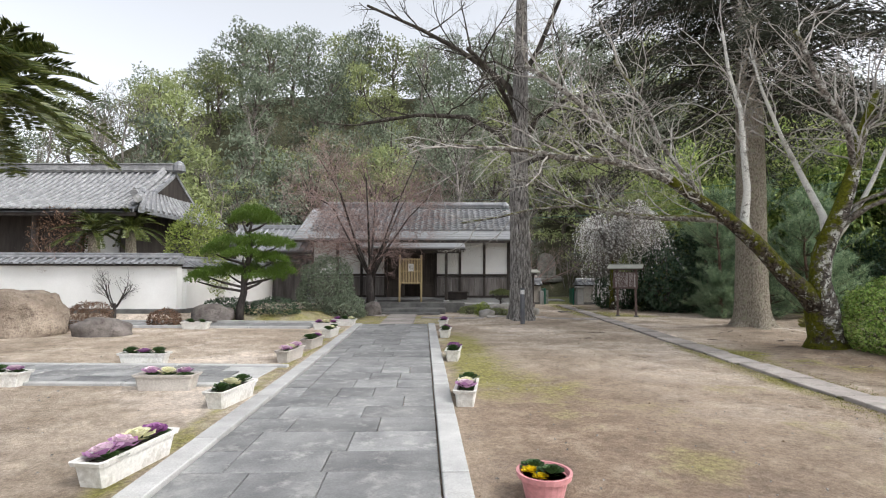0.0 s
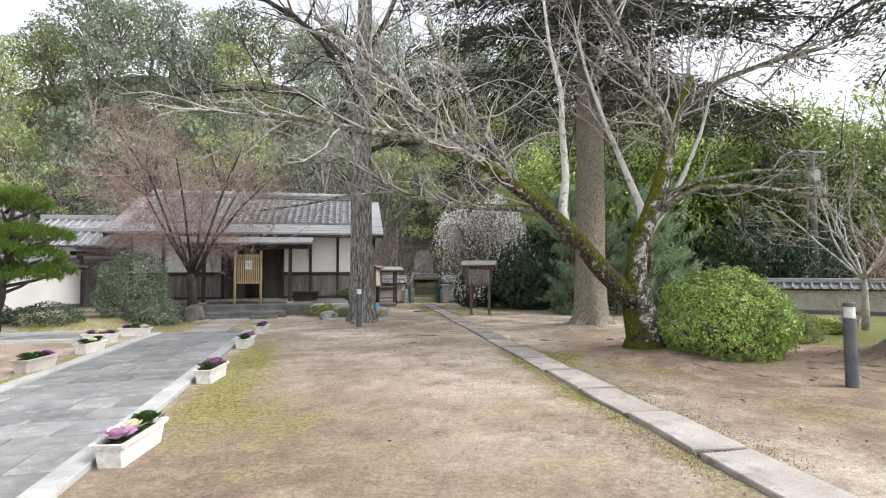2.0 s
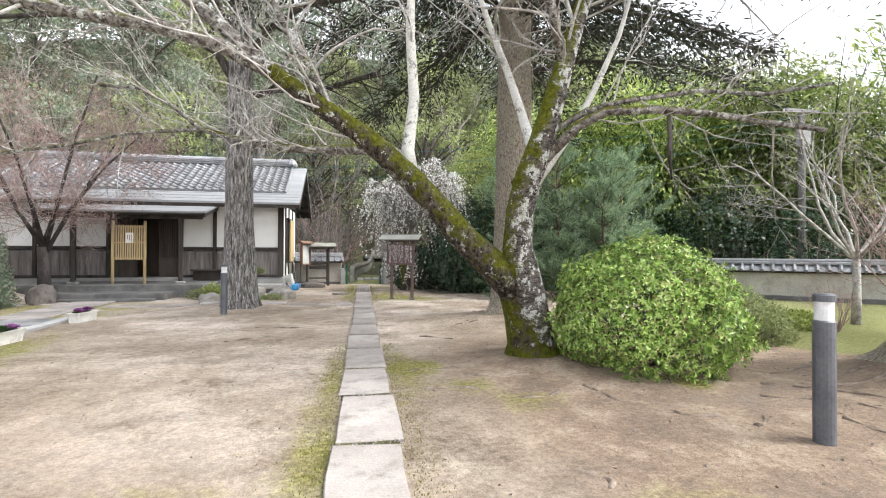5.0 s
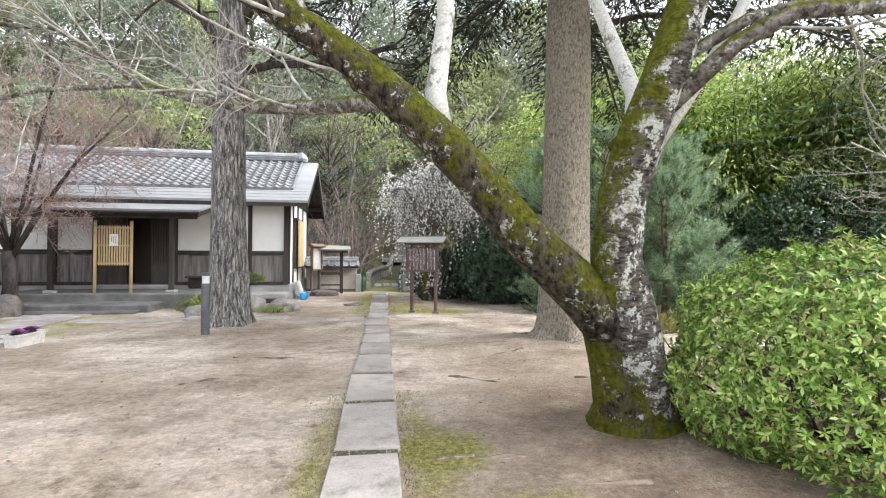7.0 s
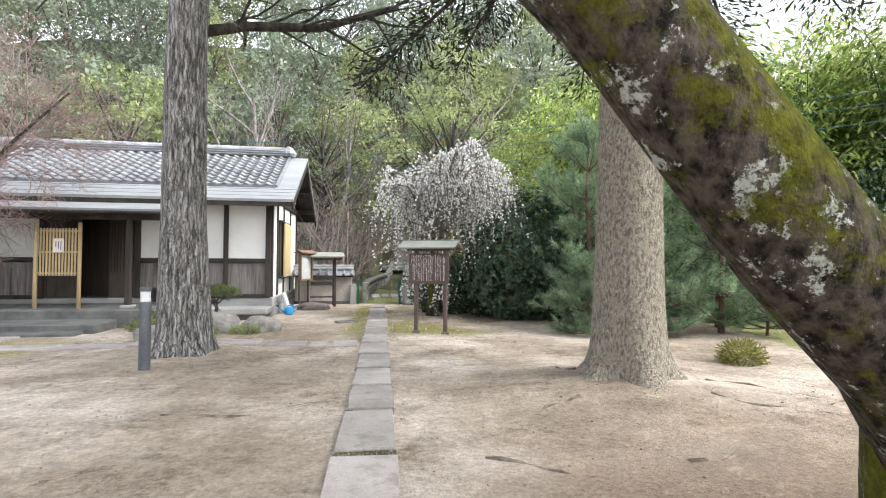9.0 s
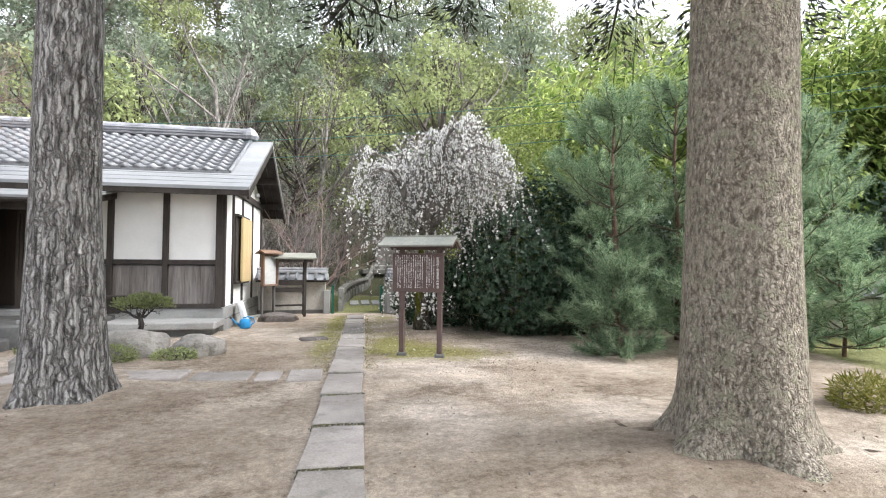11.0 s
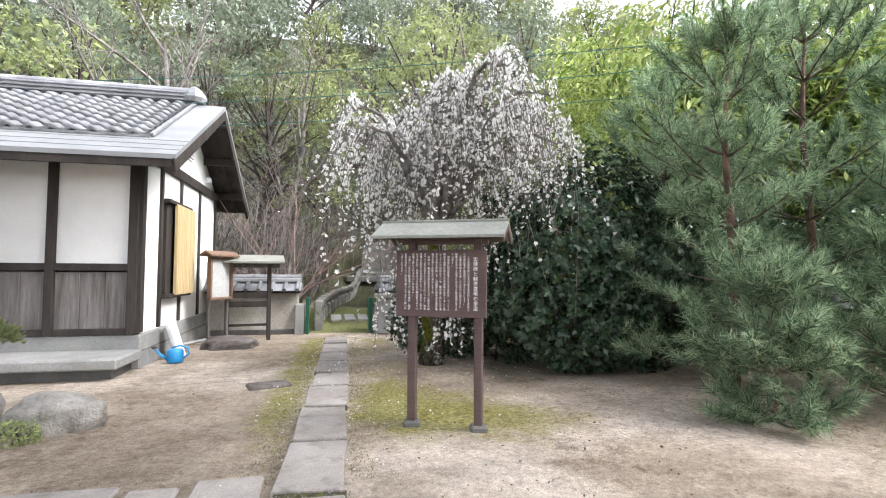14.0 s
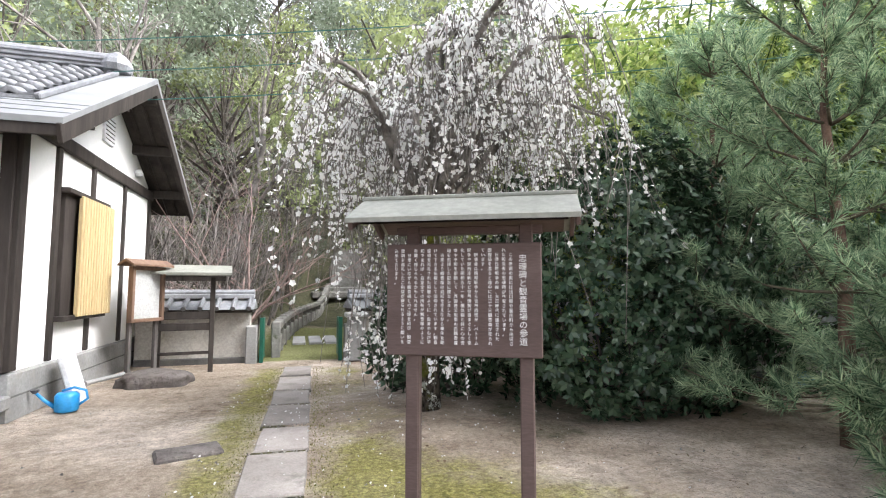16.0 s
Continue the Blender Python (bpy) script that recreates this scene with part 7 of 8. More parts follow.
# Added behind the pines so that the gaps between their needles read dark.
shrub("evergreen_shrub", "added dark glossy shrub filling the gaps behind the young pines", (11.6, 20.9), (4.4, 1.6, 3.0), 8000, 0.11, M_CAMELLIA, 331, lump=0.14, flat_bottom=-0.85)
for k, (x, y, h) in enumerate(((15.6, 20.6, 3.6), (17.6, 18.8, 4.0), (19.8, 17.0, 3.4), (22.0, 14.6, 3.8))):
    shrub("evergreen_shrub", "dark evergreen undergrowth below the bamboo", (x, y), (3.4, 2.2, h), 5000, 0.14, M_CAMELLIA, 340 + k, lump=0.16, flat_bottom=-0.85)
shrub("evergreen_shrub", "loose green shrub beside the porch", (-4.25, 17.6), (1.9, 1.6, 2.2), 6500, 0.1, M_EVER, 307, lump=0.12, flat_bottom=-0.7)
shrub("evergreen_shrub", "low dark shrub on the garden bed", (-3.5, 17.0), (1.4, 1.0, 1.0), 2600, 0.1, M_EVER, 308)
shrub("evergreen_shrub", "rounded olive-yellow shrub behind the white wall", (-8.85, 17.6), (2.0, 1.9, 3.9), 7000, 0.1, M_YELLOWGREEN, 309, lump=0.08, flat_bottom=-0.9)
shrub("red_shrub", "low rusty-brown clipped shrub by the boulders", (-9.45, 13.2), (1.2, 1.0, 0.9), 3500, 0.06, M_REDLEAF, 310, lump=0.1)
shrub("red_shrub", "low rusty-brown clipped shrub on the bed", (-7.9, 14.0), (0.8, 0.8, 0.6), 2200, 0.06, M_REDLEAF, 311)
shrub("low_shrub", "dark clipped shrub under the garden pine", (-5.4, 15.6), (1.5, 0.9, 0.65), 3200, 0.06, M_CAMELLIA, 312)
shrub("low_shrub", "dark clipped shrub under the garden pine", (-6.9, 15.6), (1.4, 0.9, 0.65), 3200, 0.06, M_CAMELLIA, 313)
shrub("low_shrub", "low green shrub between the garden rocks", (1.0, 18.9), (1.1, 0.8, 0.42), 2600, 0.05, M_OLIVE, 314)
shrub("low_shrub", "low mossy shrub before the flat rock", (1.75, 18.22), (1.0, 0.5, 0.32), 2400, 0.045, M_OLIVE, 315)
shrub("low_shrub", "low mossy shrub before the small rock", (2.75, 18.3), (0.6, 0.35, 0.2), 1200, 0.04, M_OLIVE, 316)
shrub("yellow_shrub", "small yellow-green shrub by the furrowed tree", (1.25, 18.2), (0.5, 0.5, 0.6), 900, 0.07, M_YELLOWGREEN, 317)
shrub("grass_tuft", "tuft of pale grass on the bare soil", (10.35, 14.5), (0.55, 0.5, 0.36), 1500, 0.12, M_GRASS, 318, stems=2, width=0.12)
shrub("grass_tuft", "low green ground cover by the boundary lawn", (12.6, 11.4), (1.4, 0.9, 0.35), 2500, 0.08, M_YELLOWGREEN, 319, stems=2)
shrub("red_shrub", "reddish leafless shrub behind the white wall", (-13.2, 16.9, 0.4), (2.2, 1.4, 3.6), 3000, 0.08, M_REDLEAF, 320, twig=M_MAPLETWIG, stems=24, flat_bottom=-0.9, shell=0.4)
bonsai = thing("clipped_tree", "small flat-topped clipped tree among the garden rocks", "tree", pose(1.98, 19.15, 0.0) @ Matrix.Diagonal((0.84, 0.84, 0.84, 1)))
w = Wood(330)
w.stem([(0, 0, 0), (-0.03, 0, 0.25), (0.02, 0, 0.5), (-0.05, 0, 0.72)], [0.06, 0.055, 0.045, 0.035], 8, 0.06)
for k in range(9):
    a = k * 0.7
    w.grow((-0.03, 0, 0.6), (math.cos(a), math.sin(a), 0.35), 0.5, 0.018, 0, (4, 3), 0.7, 0.05, 0.2, 0.5, 0.6, (5, 4, 3), 4)
part("trunk", w.shell, M_MAPLE, bonsai, smooth=True)
p, d = clump_points([(-0.25, 0, 0.86, 0.26), (0.05, 0.05, 0.92, 0.3), (0.32, 0, 0.86, 0.26), (-0.05, -0.2, 0.84, 0.26), (0.15, 0.25, 0.84, 0.25)], 2400, 4, 0.6, 0.55)
part("leaves", leaf_mesh("leaves", p, d + np.array([0, 0, 0.4]), 0.055, 0.6, 3, 0.1, M_OLIVE), None, bonsai)


# ---- leafless shrubs ----
def bare_shrub(name, label, x, y, h, stems, material, seed, rad=0.02, lean=0.4, trunk=0.0, kids=(5, 5, 4), z=None, lift=0.04, spread_by=0.7):
    t = thing(name, label, "tree" if trunk else "shrub", pose(x, y, on_ground(x, y) if z is None else z))
    w = Wood(seed)
    for k in range(stems):
        a = k * 2.4
        p0 = (math.cos(a) * 0.06, math.sin(a) * 0.06, trunk - 0.03)
        w.grow(p0, (math.cos(a) * lean, math.sin(a) * lean, 1), h * w.r.uniform(0.55, 0.8), rad, 0, kids, spread_by, lift, 0.14, 0.55, 0.55, (6, 4, 3, 3), 5, 0.25)
    if trunk:
        st = Wood(seed + 1)
        st.stem([(0, 0, -0.1), (0.02, 0, trunk * 0.5), (0, 0, trunk + 0.1)], [rad * 2.6, rad * 2.0, rad * 1.8], 10, 0.05)
        part("trunk", st.shell, material, t, smooth=True)
    tagged(part("branchwork", w.shell, material, t, smooth=True), kind="stuff")
    return t


bare_shrub("bare_tree", "slender leafless pale tree by the east wall", 14.3, 11.6, 4.0, 9, M_CHERRYTWIG, 402, 0.035, 0.85, 1.3)
bare_shrub("bare_shrub", "tall brown leafless thicket beyond the giant trunk", 13.7, 10.0, 3.4, 16, M_MAPLETWIG, 407, 0.016, 0.4, 0.0, (5, 4, 2))
bare_shrub("bare_shrub", "upright leafless shrub before the east wall", 13.0, 10.9, 1.2, 26, M_MAPLETWIG, 403, 0.008, 0.35, 0.0, (3, 2))
bare_shrub("bare_tree", "small leafless garden tree before the white wall", -10.1, 15.2, 1.5, 6, M_MAPLE, 404, 0.022, 0.8, 0.35)
bare_shrub("bare_tree", "leafless pinkish shrub behind the plum", 4.3, 27.6, 4.4, 8, M_MAPLETWIG, 405, 0.03, 0.75, 0.5, (6, 5, 4))
bare_shrub("bare_tree", "leafless grey tree by the lane gate", 7.6, 26.6, 3.4, 7, M_BARE, 406, 0.03, 0.7, 0.6, (6, 5, 4))

maple = thing("maple_tree", "leafless maple with a haze of reddish fine twigs", "tree", pose(-2.85, 18.35, on_ground(-2.85, 18.35)))
maple.scale = (1.25, 1.25, 1.3)
w = Wood(411)
w.stem([(0, 0, -0.1), (0.02, 0, 0.5), (-0.02, 0, 1.1)], [0.15, 0.11, 0.1], 12, 0.06)
tips = []
for k in range(8):
    a = k * 0.8
    pts = [Vector((0, 0, 0.9 + 0.04 * k)), Vector((math.cos(a) * 0.45, math.sin(a) * 0.45, 1.8)), Vector((math.cos(a) * 1.1, math.sin(a) * 1.1, 2.7 + 0.3 * (k % 3))), Vector((math.cos(a) * 1.9, math.sin(a) * 1.9, 3.5 + 0.7 * (k % 2)))]
    w.stem(pts, [0.045, 0.034, 0.024, 0.014], 7)
    tips.append(pts)
part("trunk", w.shell, M_MAPLE, maple, smooth=True)
w = Wood(412)
for pts in tips:
    for k in range(10):
        f = 0.5 + 2.5 * (k + rc.random()) / 13
        i = min(2, int(f))
        q = pts[i].lerp(pts[i + 1], f - i)
        out = Vector((q.x, q.y, 0)).normalized() if q.xy.length > 0.05 else Vector((1, 0, 0))
        w.grow(q, out * 0.7 + Vector((rc.gauss(0, 0.6), rc.gauss(0, 0.6), rc.gauss(0.5, 0.4))), rc.uniform(1.0, 1.8), 0.0095, 0, (5, 5, 5), 0.8, 0.04, 0.15, 0.62, 0.85, (4, 3, 3, 3), 3, 0.2)
tagged(part("twigwork", w.shell, M_MAPLETWIG, maple, "reddish-brown fine twigs", smooth=True), kind="stuff")

# ---- cloud-pruned pine ----
cloud = thing("garden_pine", "cloud-pruned garden pine with dense bright green pads", "tree", pose(-6.25, 15.1, 0.18))
w = Wood(421)
w.stem([(0, 0, -0.1), (0.02, 0, 0.3), (0.12, 0, 0.7), (0.1, 0.05, 1.3), (0.3, 0.02, 1.9), (0.25, 0, 2.5), (0.35, 0, 3.0)], [0.13, 0.11, 0.1, 0.09, 0.07, 0.05, 0.03], 10, 0.08)
PADS = [(0.35, 0, 3.05, 0.62), (0.0, 0.1, 2.85, 0.45), (0.75, 0, 2.85, 0.45), (-0.25, 0, 2.15, 0.65), (0.5, 0.1, 2.2, 0.75), (1.05, 0, 2.1, 0.6), (-0.75, 0, 1.9, 0.45), (0.2, -0.3, 1.8, 0.6), (0.95, 0, 1.65, 0.55), (-0.95, 0, 1.2, 0.5), (-0.4, 0.1, 1.28, 0.55), (0.75, 0, 1.15, 0.65), (1.2, 0.1, 1.3, 0.45), (-1.25, -0.1, 1.08, 0.35), (0.2, 0.2, 1.35, 0.4)]
for x, y2, z, r2 in PADS:
    w.stem([(0.15, 0, z - 0.35), (x * 0.6 + 0.06, y2, z - 0.2), (x, y2, z - 0.05)], [0.045, 0.035, 0.02], 6)
part("trunk", w.shell, M_MAPLE, cloud, smooth=True)
rng = np.random.RandomState(6)
pts, dirs = [], []
for x, y2, z, r2 in PADS:
    for k in range(int(420 * r2)):
        a, q = rng.uniform(0, 6.28), r2 * math.sqrt(rng.rand())
        pts.append((x + math.cos(a) * q, y2 + math.sin(a) * q * 0.85, z + 0.3 * (1 - (q / r2) ** 2) * rng.uniform(0.5, 1.0) + rng.normal() * 0.03))
        dirs.append((math.cos(a) * 0.4 * q / r2, math.sin(a) * 0.4 * q / r2, 0.9))
part("needles", needle_mesh("needles", pts, dirs, 18, 0.12, 0.01, 5, M_CLOUDPINE, 0.65), None, cloud)


# ---- young pines ----
def young_pine(x, y, h, seed, reach=1.5, whorls=8, label="young pine with long soft blue-green needles"):
    t = thing("pine_tree", label, "pine", pose(x, y, on_ground(x, y)), "young pines")
    w = Wood(seed)
    r = w.r
    st = Wood(seed + 50)
    st.stem([(0, 0, -0.1), (0.05, 0, h * 0.35), (-0.02, 0.04, h * 0.7), (0.03, 0, h)], [q2 * min(1, h / 3.5) for q2 in (0.075, 0.055, 0.034, 0.012)], 9, 0.06)
    tf, dr = [], []

    def shoot(q, sd, ln):
        # a shoot brushed with needles to its tip
        e = q + sd * ln
        w.stem([q, q.lerp(e, 0.5) - Vector((0, 0, 0.02)), e], [0.007, 0.006, 0.005], 3)
        for s4 in range(4):
            tf.append(tuple(q.lerp(e, 0.25 + 0.25 * s4)))
            dr.append(tuple(sd))

    for k in range(whorls):
        z = h * (0.07 + 0.88 * (k + r.uniform(-0.25, 0.25)) / (whorls - 1))
        rr2 = reach * (1 - 0.68 * max(0, k / (whorls - 1)) ** 1.6)
        for j in range(6):
            a = j * 1.047 + k * 0.55 + r.uniform(-0.4, 0.4)
            rise = r.uniform(-0.12, 0.3) + 0.75 * k / whorls
            d = Vector((math.cos(a), math.sin(a), rise))
            ln = rr2 * r.uniform(0.45, 1.15)
            bend = r.uniform(-0.25, 0.25)
            pts = [Vector((0, 0, z)) + d * (ln * i / 4) + Vector((-math.sin(a) * bend * ln * (i / 4) ** 2, math.cos(a) * bend * ln * (i / 4) ** 2, (0.28 * (i / 4) ** 2 - 0.12 * i / 4) * ln)) for i in range(5)]
            w.stem(pts, [0.016, 0.014, 0.011, 0.009, 0.007], 5)
            for m in range(5):
                f = 4 - 3.0 * r.random() ** 1.3
                i = min(3, int(f))
                q = pts[i].lerp(pts[i + 1], f - i)
                shoot(q, (d * 0.7 + Vector((r.gauss(0, 0.6), r.gauss(0, 0.6), 0.55))).normalized(), r.uniform(0.15, 0.5))
            shoot(pts[-1], (d + Vector((0, 0, 0.5))).normalized(), r.uniform(0.15, 0.35))
    for k in range(5):
        shoot(Vector((0.02, 0, h * (0.93 + 0.015 * k))), Vector((r.gauss(0, 0.3), r.gauss(0, 0.3), 1)).normalized(), r.uniform(0.3, 0.6))
    part("trunk", st.shell, M_PINEBARK, t, "reddish-brown scaly trunk", smooth=True)
    tagged(part("boughwork", w.shell, M_PINEBOUGH, t, smooth=True), kind="stuff")
    part("needles", needle_mesh("needles", tf, dr, 34, 0.17, 0.009, seed, M_PINENEEDLE, 0.6), None, t)


young_pine(10.0, 18.7, 4.2, 501, 1.2, 8)
young_pine(11.5, 19.0, 4.8, 502, 1.6, 8, "taller young pine with long soft blue-green needles")
young_pine(10.4, 20.4, 4.2, 503, 1.5, 8)
young_pine(12.9, 18.3, 4.0, 504, 1.5, 8)
young_pine(13.9, 19.2, 4.4, 506, 1.6, 8)
young_pine(12.2, 17.3, 3.2, 507, 1.4, 7)
young_pine(11.0, 17.4, 1.5, 508, 1.0, 5, "low spreading young pine with long soft needles")
young_pine(12.9, 16.9, 1.6, 509, 1.0, 5, "low spreading young pine with long soft needles")
young_pine(9.45, 17.6, 1.1, 505, 0.6, 4, "low spreading young pine with long soft needles")

# ---- weeping plum ----
plum = thing("weeping_plum", "weeping plum in full white blossom beside the board", "tree", pose(6.78, 20.85, on_ground(6.78, 20.85)))
w = Wood(601)
w.stem([(0, 0, -0.1), (0.03, 0, 0.4), (-0.02, 0, 0.9), (0.05, 0, 1.6), (0.08, 0, 2.2)], [0.2, 0.16, 0.14, 0.12, 0.1], 12, 0.08)
part("trunk", w.shell, M_CHERRY, plum, "dark mossy plum trunk", smooth=True)
w = Wood(602)
rp2 = random.Random(602)
fl, fd = [], []
for k in range(32):
    a = k * 2.4 + rp2.uniform(-0.2, 0.2)
    ln = rp2.uniform(0.7, 2.15)
    top = rp2.uniform(3.5, 4.65) - 0.22 * ln
    pts = []
    for i in range(8):
        u = i / 7
        pts.append(Vector((0.08 + 0.5 * u + math.cos(a) * ln * 0.9 * u ** 0.85, math.sin(a) * ln * u ** 0.85, 1.9 + (top - 1.9) * math.sin(min(1, u * 1.35) * math.pi / 2) - 0.75 * max(0, u - 0.6) ** 1.2 + rp2.gauss(0, 0.04))))
    w.stem(pts, [0.055 * (1 - 0.12 * i) for i in range(8)], 6)
    for j in range(25):
        f = rp2.uniform(1.6, 7)
        i = min(6, int(f))
        q = pts[i].lerp(pts[i + 1], f - i)
        b = a + rp2.gauss(0, 0.9)
        out = Vector((math.cos(b), math.sin(b), 0)) * rp2.uniform(0.06, 0.28)
        drop = rp2.uniform(0.5, 2.0) * (1.3 if rp2.random() < 0.3 else 0.85)
        drop = min(drop, q.z - 0.35)
        st = [q, q + out * 1.2 + Vector((0, 0, 0.12)), q + out * 2.3 + Vector((rp2.gauss(0, 0.09), rp2.gauss(0, 0.09), -drop * 0.4)), q + out * 2.6 + Vector((rp2.gauss(0, 0.16), rp2.gauss(0, 0.16), -drop))]
        w.shell.tube(st, [0.008, 0.007, 0.005, 0.003], 3, False)
        for m in range(rp2.choice((3, 13, 32))):
            g = rp2.uniform(0.3, 3)
            i2 = min(2, int(g))
            c = st[i2].lerp(st[i2 + 1], g - i2)
            fl.append(tuple(c + Vector((rp2.gauss(0, 0.012), rp2.gauss(0, 0.012), rp2.gauss(0, 0.012)))))
for k in range(26):
    a = rp2.uniform(2.2, 5.6)
    c = Vector((math.cos(a) * rp2.uniform(0.1, 0.9), math.sin(a) * rp2.uniform(0.2, 0.9), 1.9))
    st = [c, c + Vector((0.05, 0, -0.5)), c + Vector((0.0, 0.05, -1.1)), c + Vector((rp2.gauss(0, 0.1), rp2.gauss(0, 0.1), -rp2.uniform(1.4, 1.8)))]
    w.shell.tube(st, [0.007, 0.006, 0.005, 0.003], 3, False)
    for m in range(12):
        g = rp2.uniform(1.5, 3)
        i2 = min(2, int(g))
        fl.append(tuple(st[i2].lerp(st[i2 + 1], g - i2) + Vector((rp2.gauss(0, 0.015), rp2.gauss(0, 0.015), 0))))
tagged(part("weeping_twigwork", w.shell, M_PLUMTWIG, plum, "grey-brown weeping twigs", smooth=True), kind="stuff")


def blossom_mesh(centres, r, seed):
    """Five-petalled cupped blossoms."""
    rng = np.random.RandomState(seed)
    c = np.asarray(centres, float)
    n = len(c)
    nor = rng.normal(size=(n, 3))
    nor[:, 2] -= 0.25
    nor /= np.linalg.norm(nor, axis=1, keepdims=True)
    u = np.cross(nor, rng.normal(size=(n, 3)))
    u /= np.linalg.norm(u, axis=1, keepdims=True)
    v = np.cross(nor, u)
    rad = r * rng.uniform(0.6, 1.25, (n, 1))
    vs = [c]
    for k in range(10):
        a = 2 * math.pi * k / 10
        q = rad * (1.0 if k % 2 == 0 else 0.72)
        vs.append(c + u * q * math.cos(a) + v * q * math.sin(a) + nor * rad * 0.35)
    verts = np.stack(vs, 1).reshape(-1, 3)
    b = (np.arange(n) * 11)[:, None]
    tri = [np.concatenate([b, b + 1 + k, b + 1 + (k + 1) % 10], 1) for k in range(10)]
    me = quick_mesh("blossom", verts, np.concatenate(tri, 0))
    me.materials.append(M_BLOSSOM)
    return me


part("blossom", blossom_mesh(fl, 0.028, 7), None, plum, "white plum blossom")


# ---- cycads ----
def cycad(x, y, z, h, fronds, ln, seed, label, lean=0.2):
    t = thing("cycad", label, "cycad", pose(x, y, z))
    r = random.Random(seed)
    w = Wood(seed)
    w.stem([(0, 0, -0.2), (0.05, 0, h * 0.5), (0, 0, h)], [0.2, 0.19, 0.17], 12, 0.12)
    part("trunk", w.shell, M_CEDAR, t)
    pos, ax = [], []
    sh = Shell()
    for k in range(fronds):
        a = k * 2.4
        e = r.uniform(-0.2, 1.25)
        d = Vector((math.cos(a) * math.cos(e), math.sin(a) * math.cos(e), math.sin(e)))
        pts = [Vector((0, 0, h)) + d * (ln * i / 9) + Vector((0, 0, -0.42 * ln * (i / 9) ** 2.2)) for i in range(10)]
        sh.tube(pts, [0.016 - 0.0014 * i for i in range(10)], 4)
        for m in range(90):
            f = 1.0 + 8 * m / 90
            i = min(8, int(f))
            q = pts[i].lerp(pts[i + 1], f - i)
            tg = (pts[i + 1] - pts[i]).normalized()
            sd = tg.cross(Vector((0, 0, 1)))
            sd = sd.normalized() if sd.length > 0.01 else Vector((1, 0, 0))
            for sg in (-1, 1):
                pos.append(tuple(q))
                ax.append(tuple(sd * sg + tg * 0.55 + Vector((0, 0, 0.3))))
    part("frond_ribs", sh, M_CYCAD, t)
    tagged(part("leafage", leaf_mesh("leafage", pos, ax, 0.11 * ln, 0.16, seed, 0.02, M_CYCAD), None, t), kind="stuff")


cycad(-10.0, 10.5, 0.0, 5.3, 84, 2.55, 701, "tall cycad with long arching dark fronds by the boulders")
cycad(-12.3, 17.3, 0.2, 2.7, 36, 1.3, 702, "cycad with dark fronds behind the white wall")
cycad(-11.4, 17.9, 0.2, 2.9, 30, 1.2, 703, "cycad with dark fronds behind the white wall")

# ---- utility pole and cables ----
pole = thing("utility_pole", "grey concrete utility pole beyond the east wall", "utility pole", pose(19.0, 17.2, 0))
part("shaft", Shell().tube([(0, 0, -0.2), (0, 0, 5.9)], [0.12, 0.09], 12), M_STEP, pole)
part("junction_box", Shell().box((-0.1, -0.16, 5.0), (0.35, 0.25, 0.5), 0.03), M_SHEET, pole)
part("crossarm", Shell().box((0, 0, 5.9), (1.3, 0.09, 0.09), 0.01), M_SHEET, pole)
for z0, z1, x1 in ((5.4, 5.9, -14), (5.0, 5.4, -14), (5.7, 6.6, -14)):
    pts = [(19 + (x1 - 19) * i / 16, 17.2 + 13.3 * i / 16, z0 + (z1 - z0) * i / 16 - 1.1 * 4 * (i / 16) * (1 - i / 16)) for i in range(17)]
    solid("overhead_cable", Shell().tube(pts, [0.008] * 17, 5), M_CABLE, "teal overhead cable slung across the hill foot", "cable")

# ---- litter on the ground ----
rng = np.random.RandomState(15)
n = 900
lx = np.concatenate([rng.uniform(5.3, 10.5, n // 2), rng.uniform(-0.2, 5, n // 4), rng.uniform(5.2, 8.5, n // 4)])
ly = np.concatenate([rng.uniform(4.5, 14, n // 2), rng.uniform(2, 19, n // 4), rng.uniform(16, 20, n // 4)])
lz = ground_height(lx, ly) + 0.006
ax = np.stack([rng.normal(size=n), rng.normal(size=n), rng.normal(size=n) * 0.12], 1)
tagged(part("fallen_leaves", leaf_mesh("fallen_leaves", np.stack([lx, ly, lz], 1), ax, 0.03, 0.5, 2, 0.12, M_DRYLEAF), None), "dry fallen leaves scattered over the soil", "leaf litter", kind="stuff")
n = 1500
k = rng.randint(0, len(EDGES) - 1, n)
gy2 = np.array(EDGES)[k] + rng.normal(size=n) * 0.025
gx2 = slab_line(gy2) + rng.uniform(-0.24, 0.24, n)
ax = rng.normal(size=(n, 3))
tagged(part("joint_gravel", leaf_mesh("joint_gravel", np.stack([gx2, gy2, np.full(n, 0.007)], 1), ax, 0.02, 0.9, 4, 0.4, M_GRAVEL), None), "mixed gravel between the stepping slabs", "gravel", kind="stuff")
n = 9000
t = rng.rand(n)
gy3 = np.where(rng.rand(n) < 0.55, rng.uniform(4.5, 11.0, n), rng.uniform(17.0, 24.5, n))
gx3 = slab_line(gy3) + np.where(rng.rand(n) < 0.5, -1, 1) * (0.24 + np.abs(rng.normal(size=n)) * 0.13)
gz3 = ground_height(gx3, gy3)
ax = np.stack([rng.normal(size=n) * 0.5, rng.normal(size=n) * 0.5, np.full(n, 1.0)], 1)
tagged(part("moss_and_grass", leaf_mesh("moss_and_grass", np.stack([gx3, gy3, gz3], 1), ax, 0.018, 0.35, 6, 0.05, M_GRASS), None), "short moss and grass along the slabs", "grass", kind="stuff")
n = 420
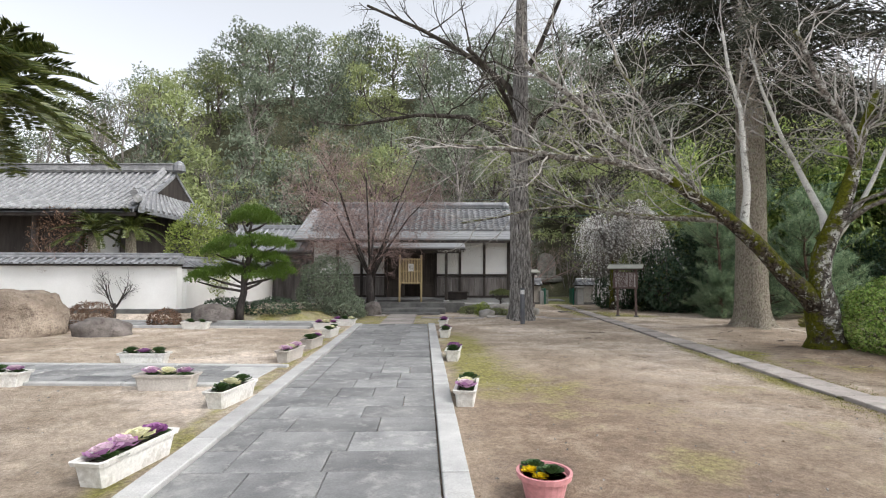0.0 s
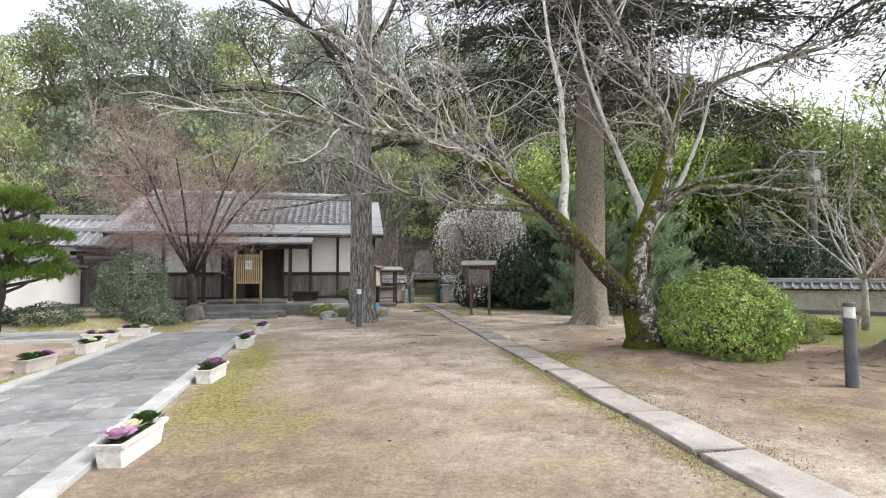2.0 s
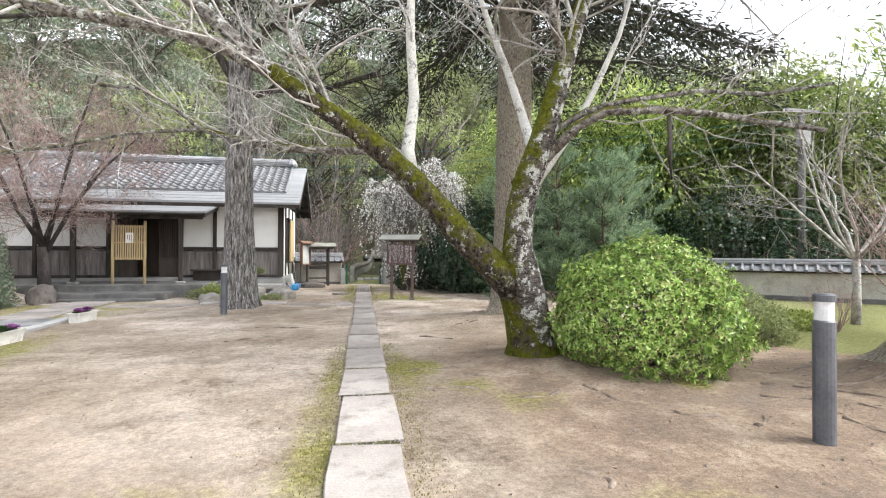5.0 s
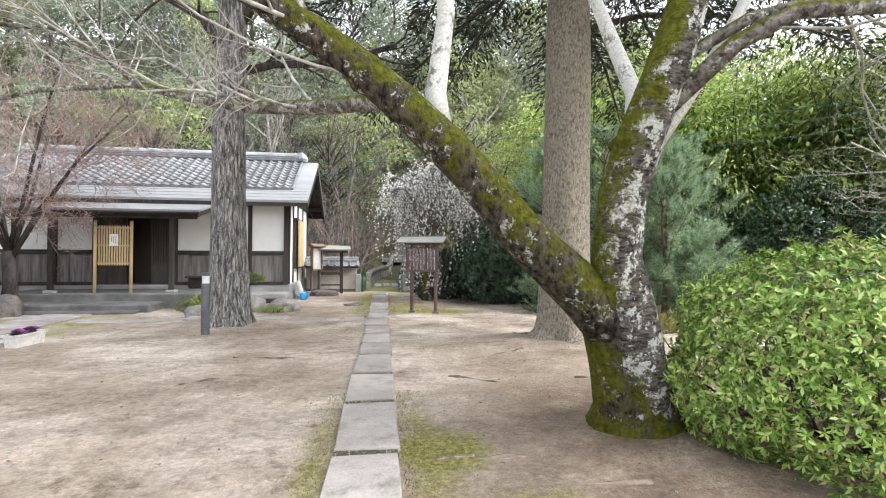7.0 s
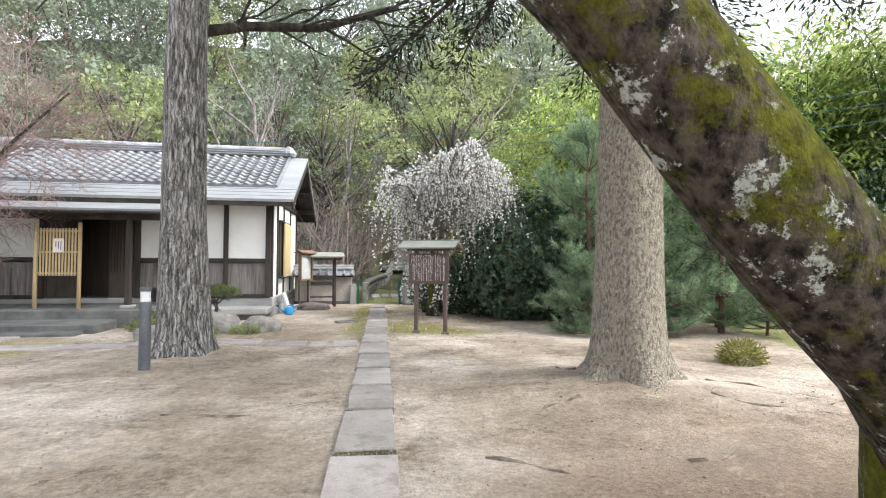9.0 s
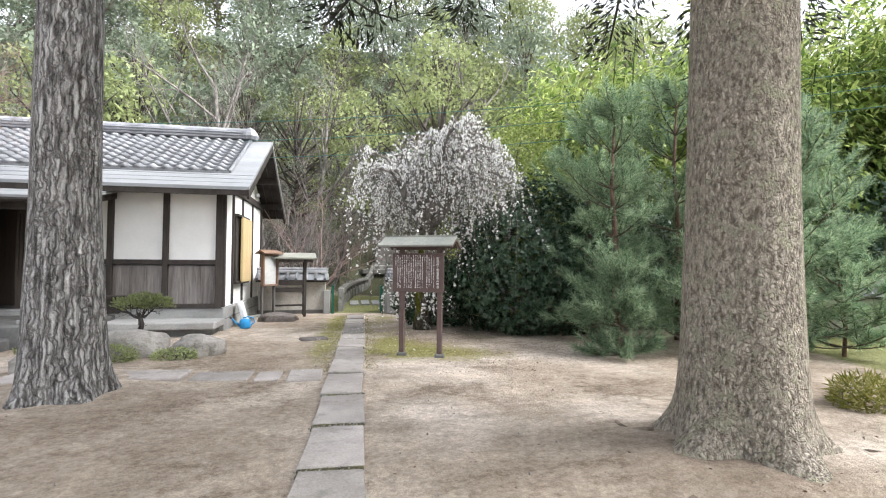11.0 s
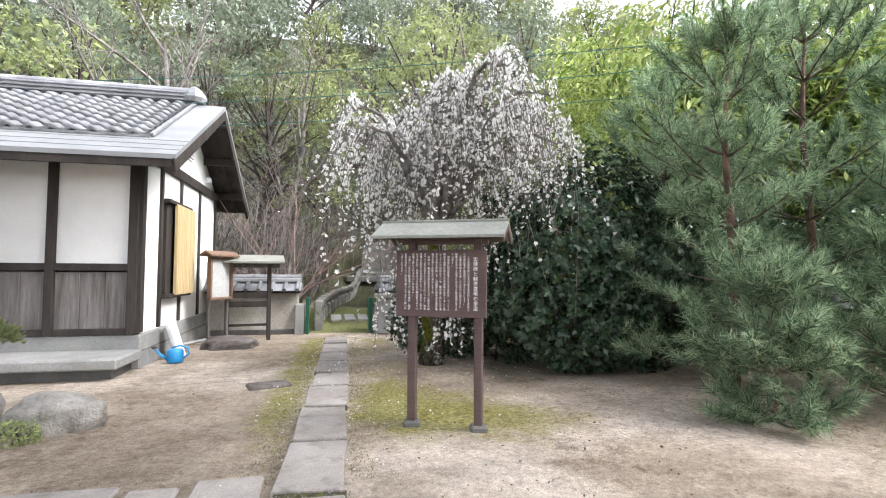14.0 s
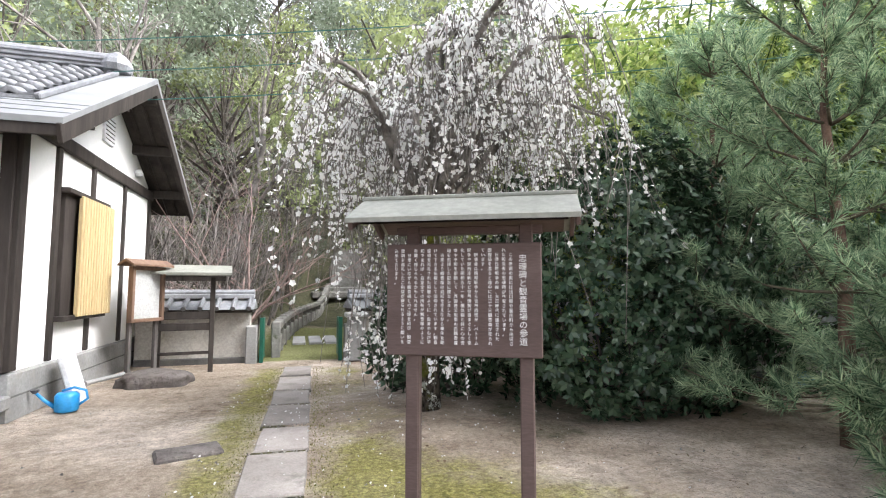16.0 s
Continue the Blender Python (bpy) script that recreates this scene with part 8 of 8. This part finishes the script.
px = np.concatenate([rng.normal(6.6, 0.9, n // 2), rng.uniform(4.6, 6.2, n // 2)])
py = np.concatenate([rng.normal(20.4, 1.1, n // 2), rng.uniform(17, 23, n // 2)])
ax = np.stack([rng.normal(size=n), rng.normal(size=n), rng.normal(size=n) * 0.1], 1)
tagged(part("fallen_petals", leaf_mesh("fallen_petals", np.stack([px, py, ground_height(px, py) + 0.03], 1), ax, 0.022, 0.8, 9, 0.1, M_BLOSSOM), None), "white petals fallen under the plum", "petals", kind="stuff")
n = 5000
px = np.concatenate([rng.normal(10.4, 1.5, n // 2), rng.normal(8.8, 1.0, n // 2)])
py = np.concatenate([rng.normal(18.0, 0.7, n // 2), rng.normal(19.2, 0.7, n // 2)])
ax = np.stack([rng.normal(size=n), rng.normal(size=n), rng.normal(size=n) * 0.1], 1)
tagged(part("needle_litter", leaf_mesh("needle_litter", np.stack([px, py, ground_height(px, py) + 0.004], 1), ax, 0.05, 0.06, 10, 0.02, M_ROOT), None), "brown pine needles strewn on the soil", "needle litter", kind="stuff")
n = 2600
px, py = rng.uniform(-6, 10, n), rng.uniform(1.5, 22, n)
keep = (np.abs(px - slab_line(py)) > 0.3) & ~((px > -2.4 - 0.05 * (py - 6)) & (px < 0.2 - 0.05 * (py - 4)) & (py < 15))
px, py = px[keep], py[keep]
ax = rng.normal(size=(len(px), 3))
tagged(part("pebbles", leaf_mesh("pebbles", np.stack([px, py, ground_height(px, py) + 0.002], 1), ax, 0.026, 0.8, 12, 0.4, M_GRAVEL), None), "small pebbles strewn over the sandy yard", "pebbles", kind="stuff")

# ---- paving slabs, one by one ----
rp = random.Random(21)
for x, y, w, dep in pave_jobs:
    part("paving_slab", Shell().box((0, 0, 0), (w - 0.008, dep - 0.008, 0.08), 0.004), M_PAVE, paving, at=pose(x, y, -0.028 + rp.uniform(-0.003, 0.003), rp.uniform(-0.25, 0.25), rp.uniform(-0.25, 0.25)))
for x, y, w in side_jobs:
    part("flagstone", Shell().box((0, 0, 0), (w - 0.025, 0.375, 0.07), 0.006), M_PAVE, side_path, at=pose(x, y, -0.02 + rp.uniform(-0.003, 0.003)))

# ---- roof tiles, one by one ----
for k, (x, y, z) in enumerate(tile_jobs):
    t = part("roof_tile", tile_me, M_TILE, hall, at=pose(x, y, z, math.degrees(PITCH)))
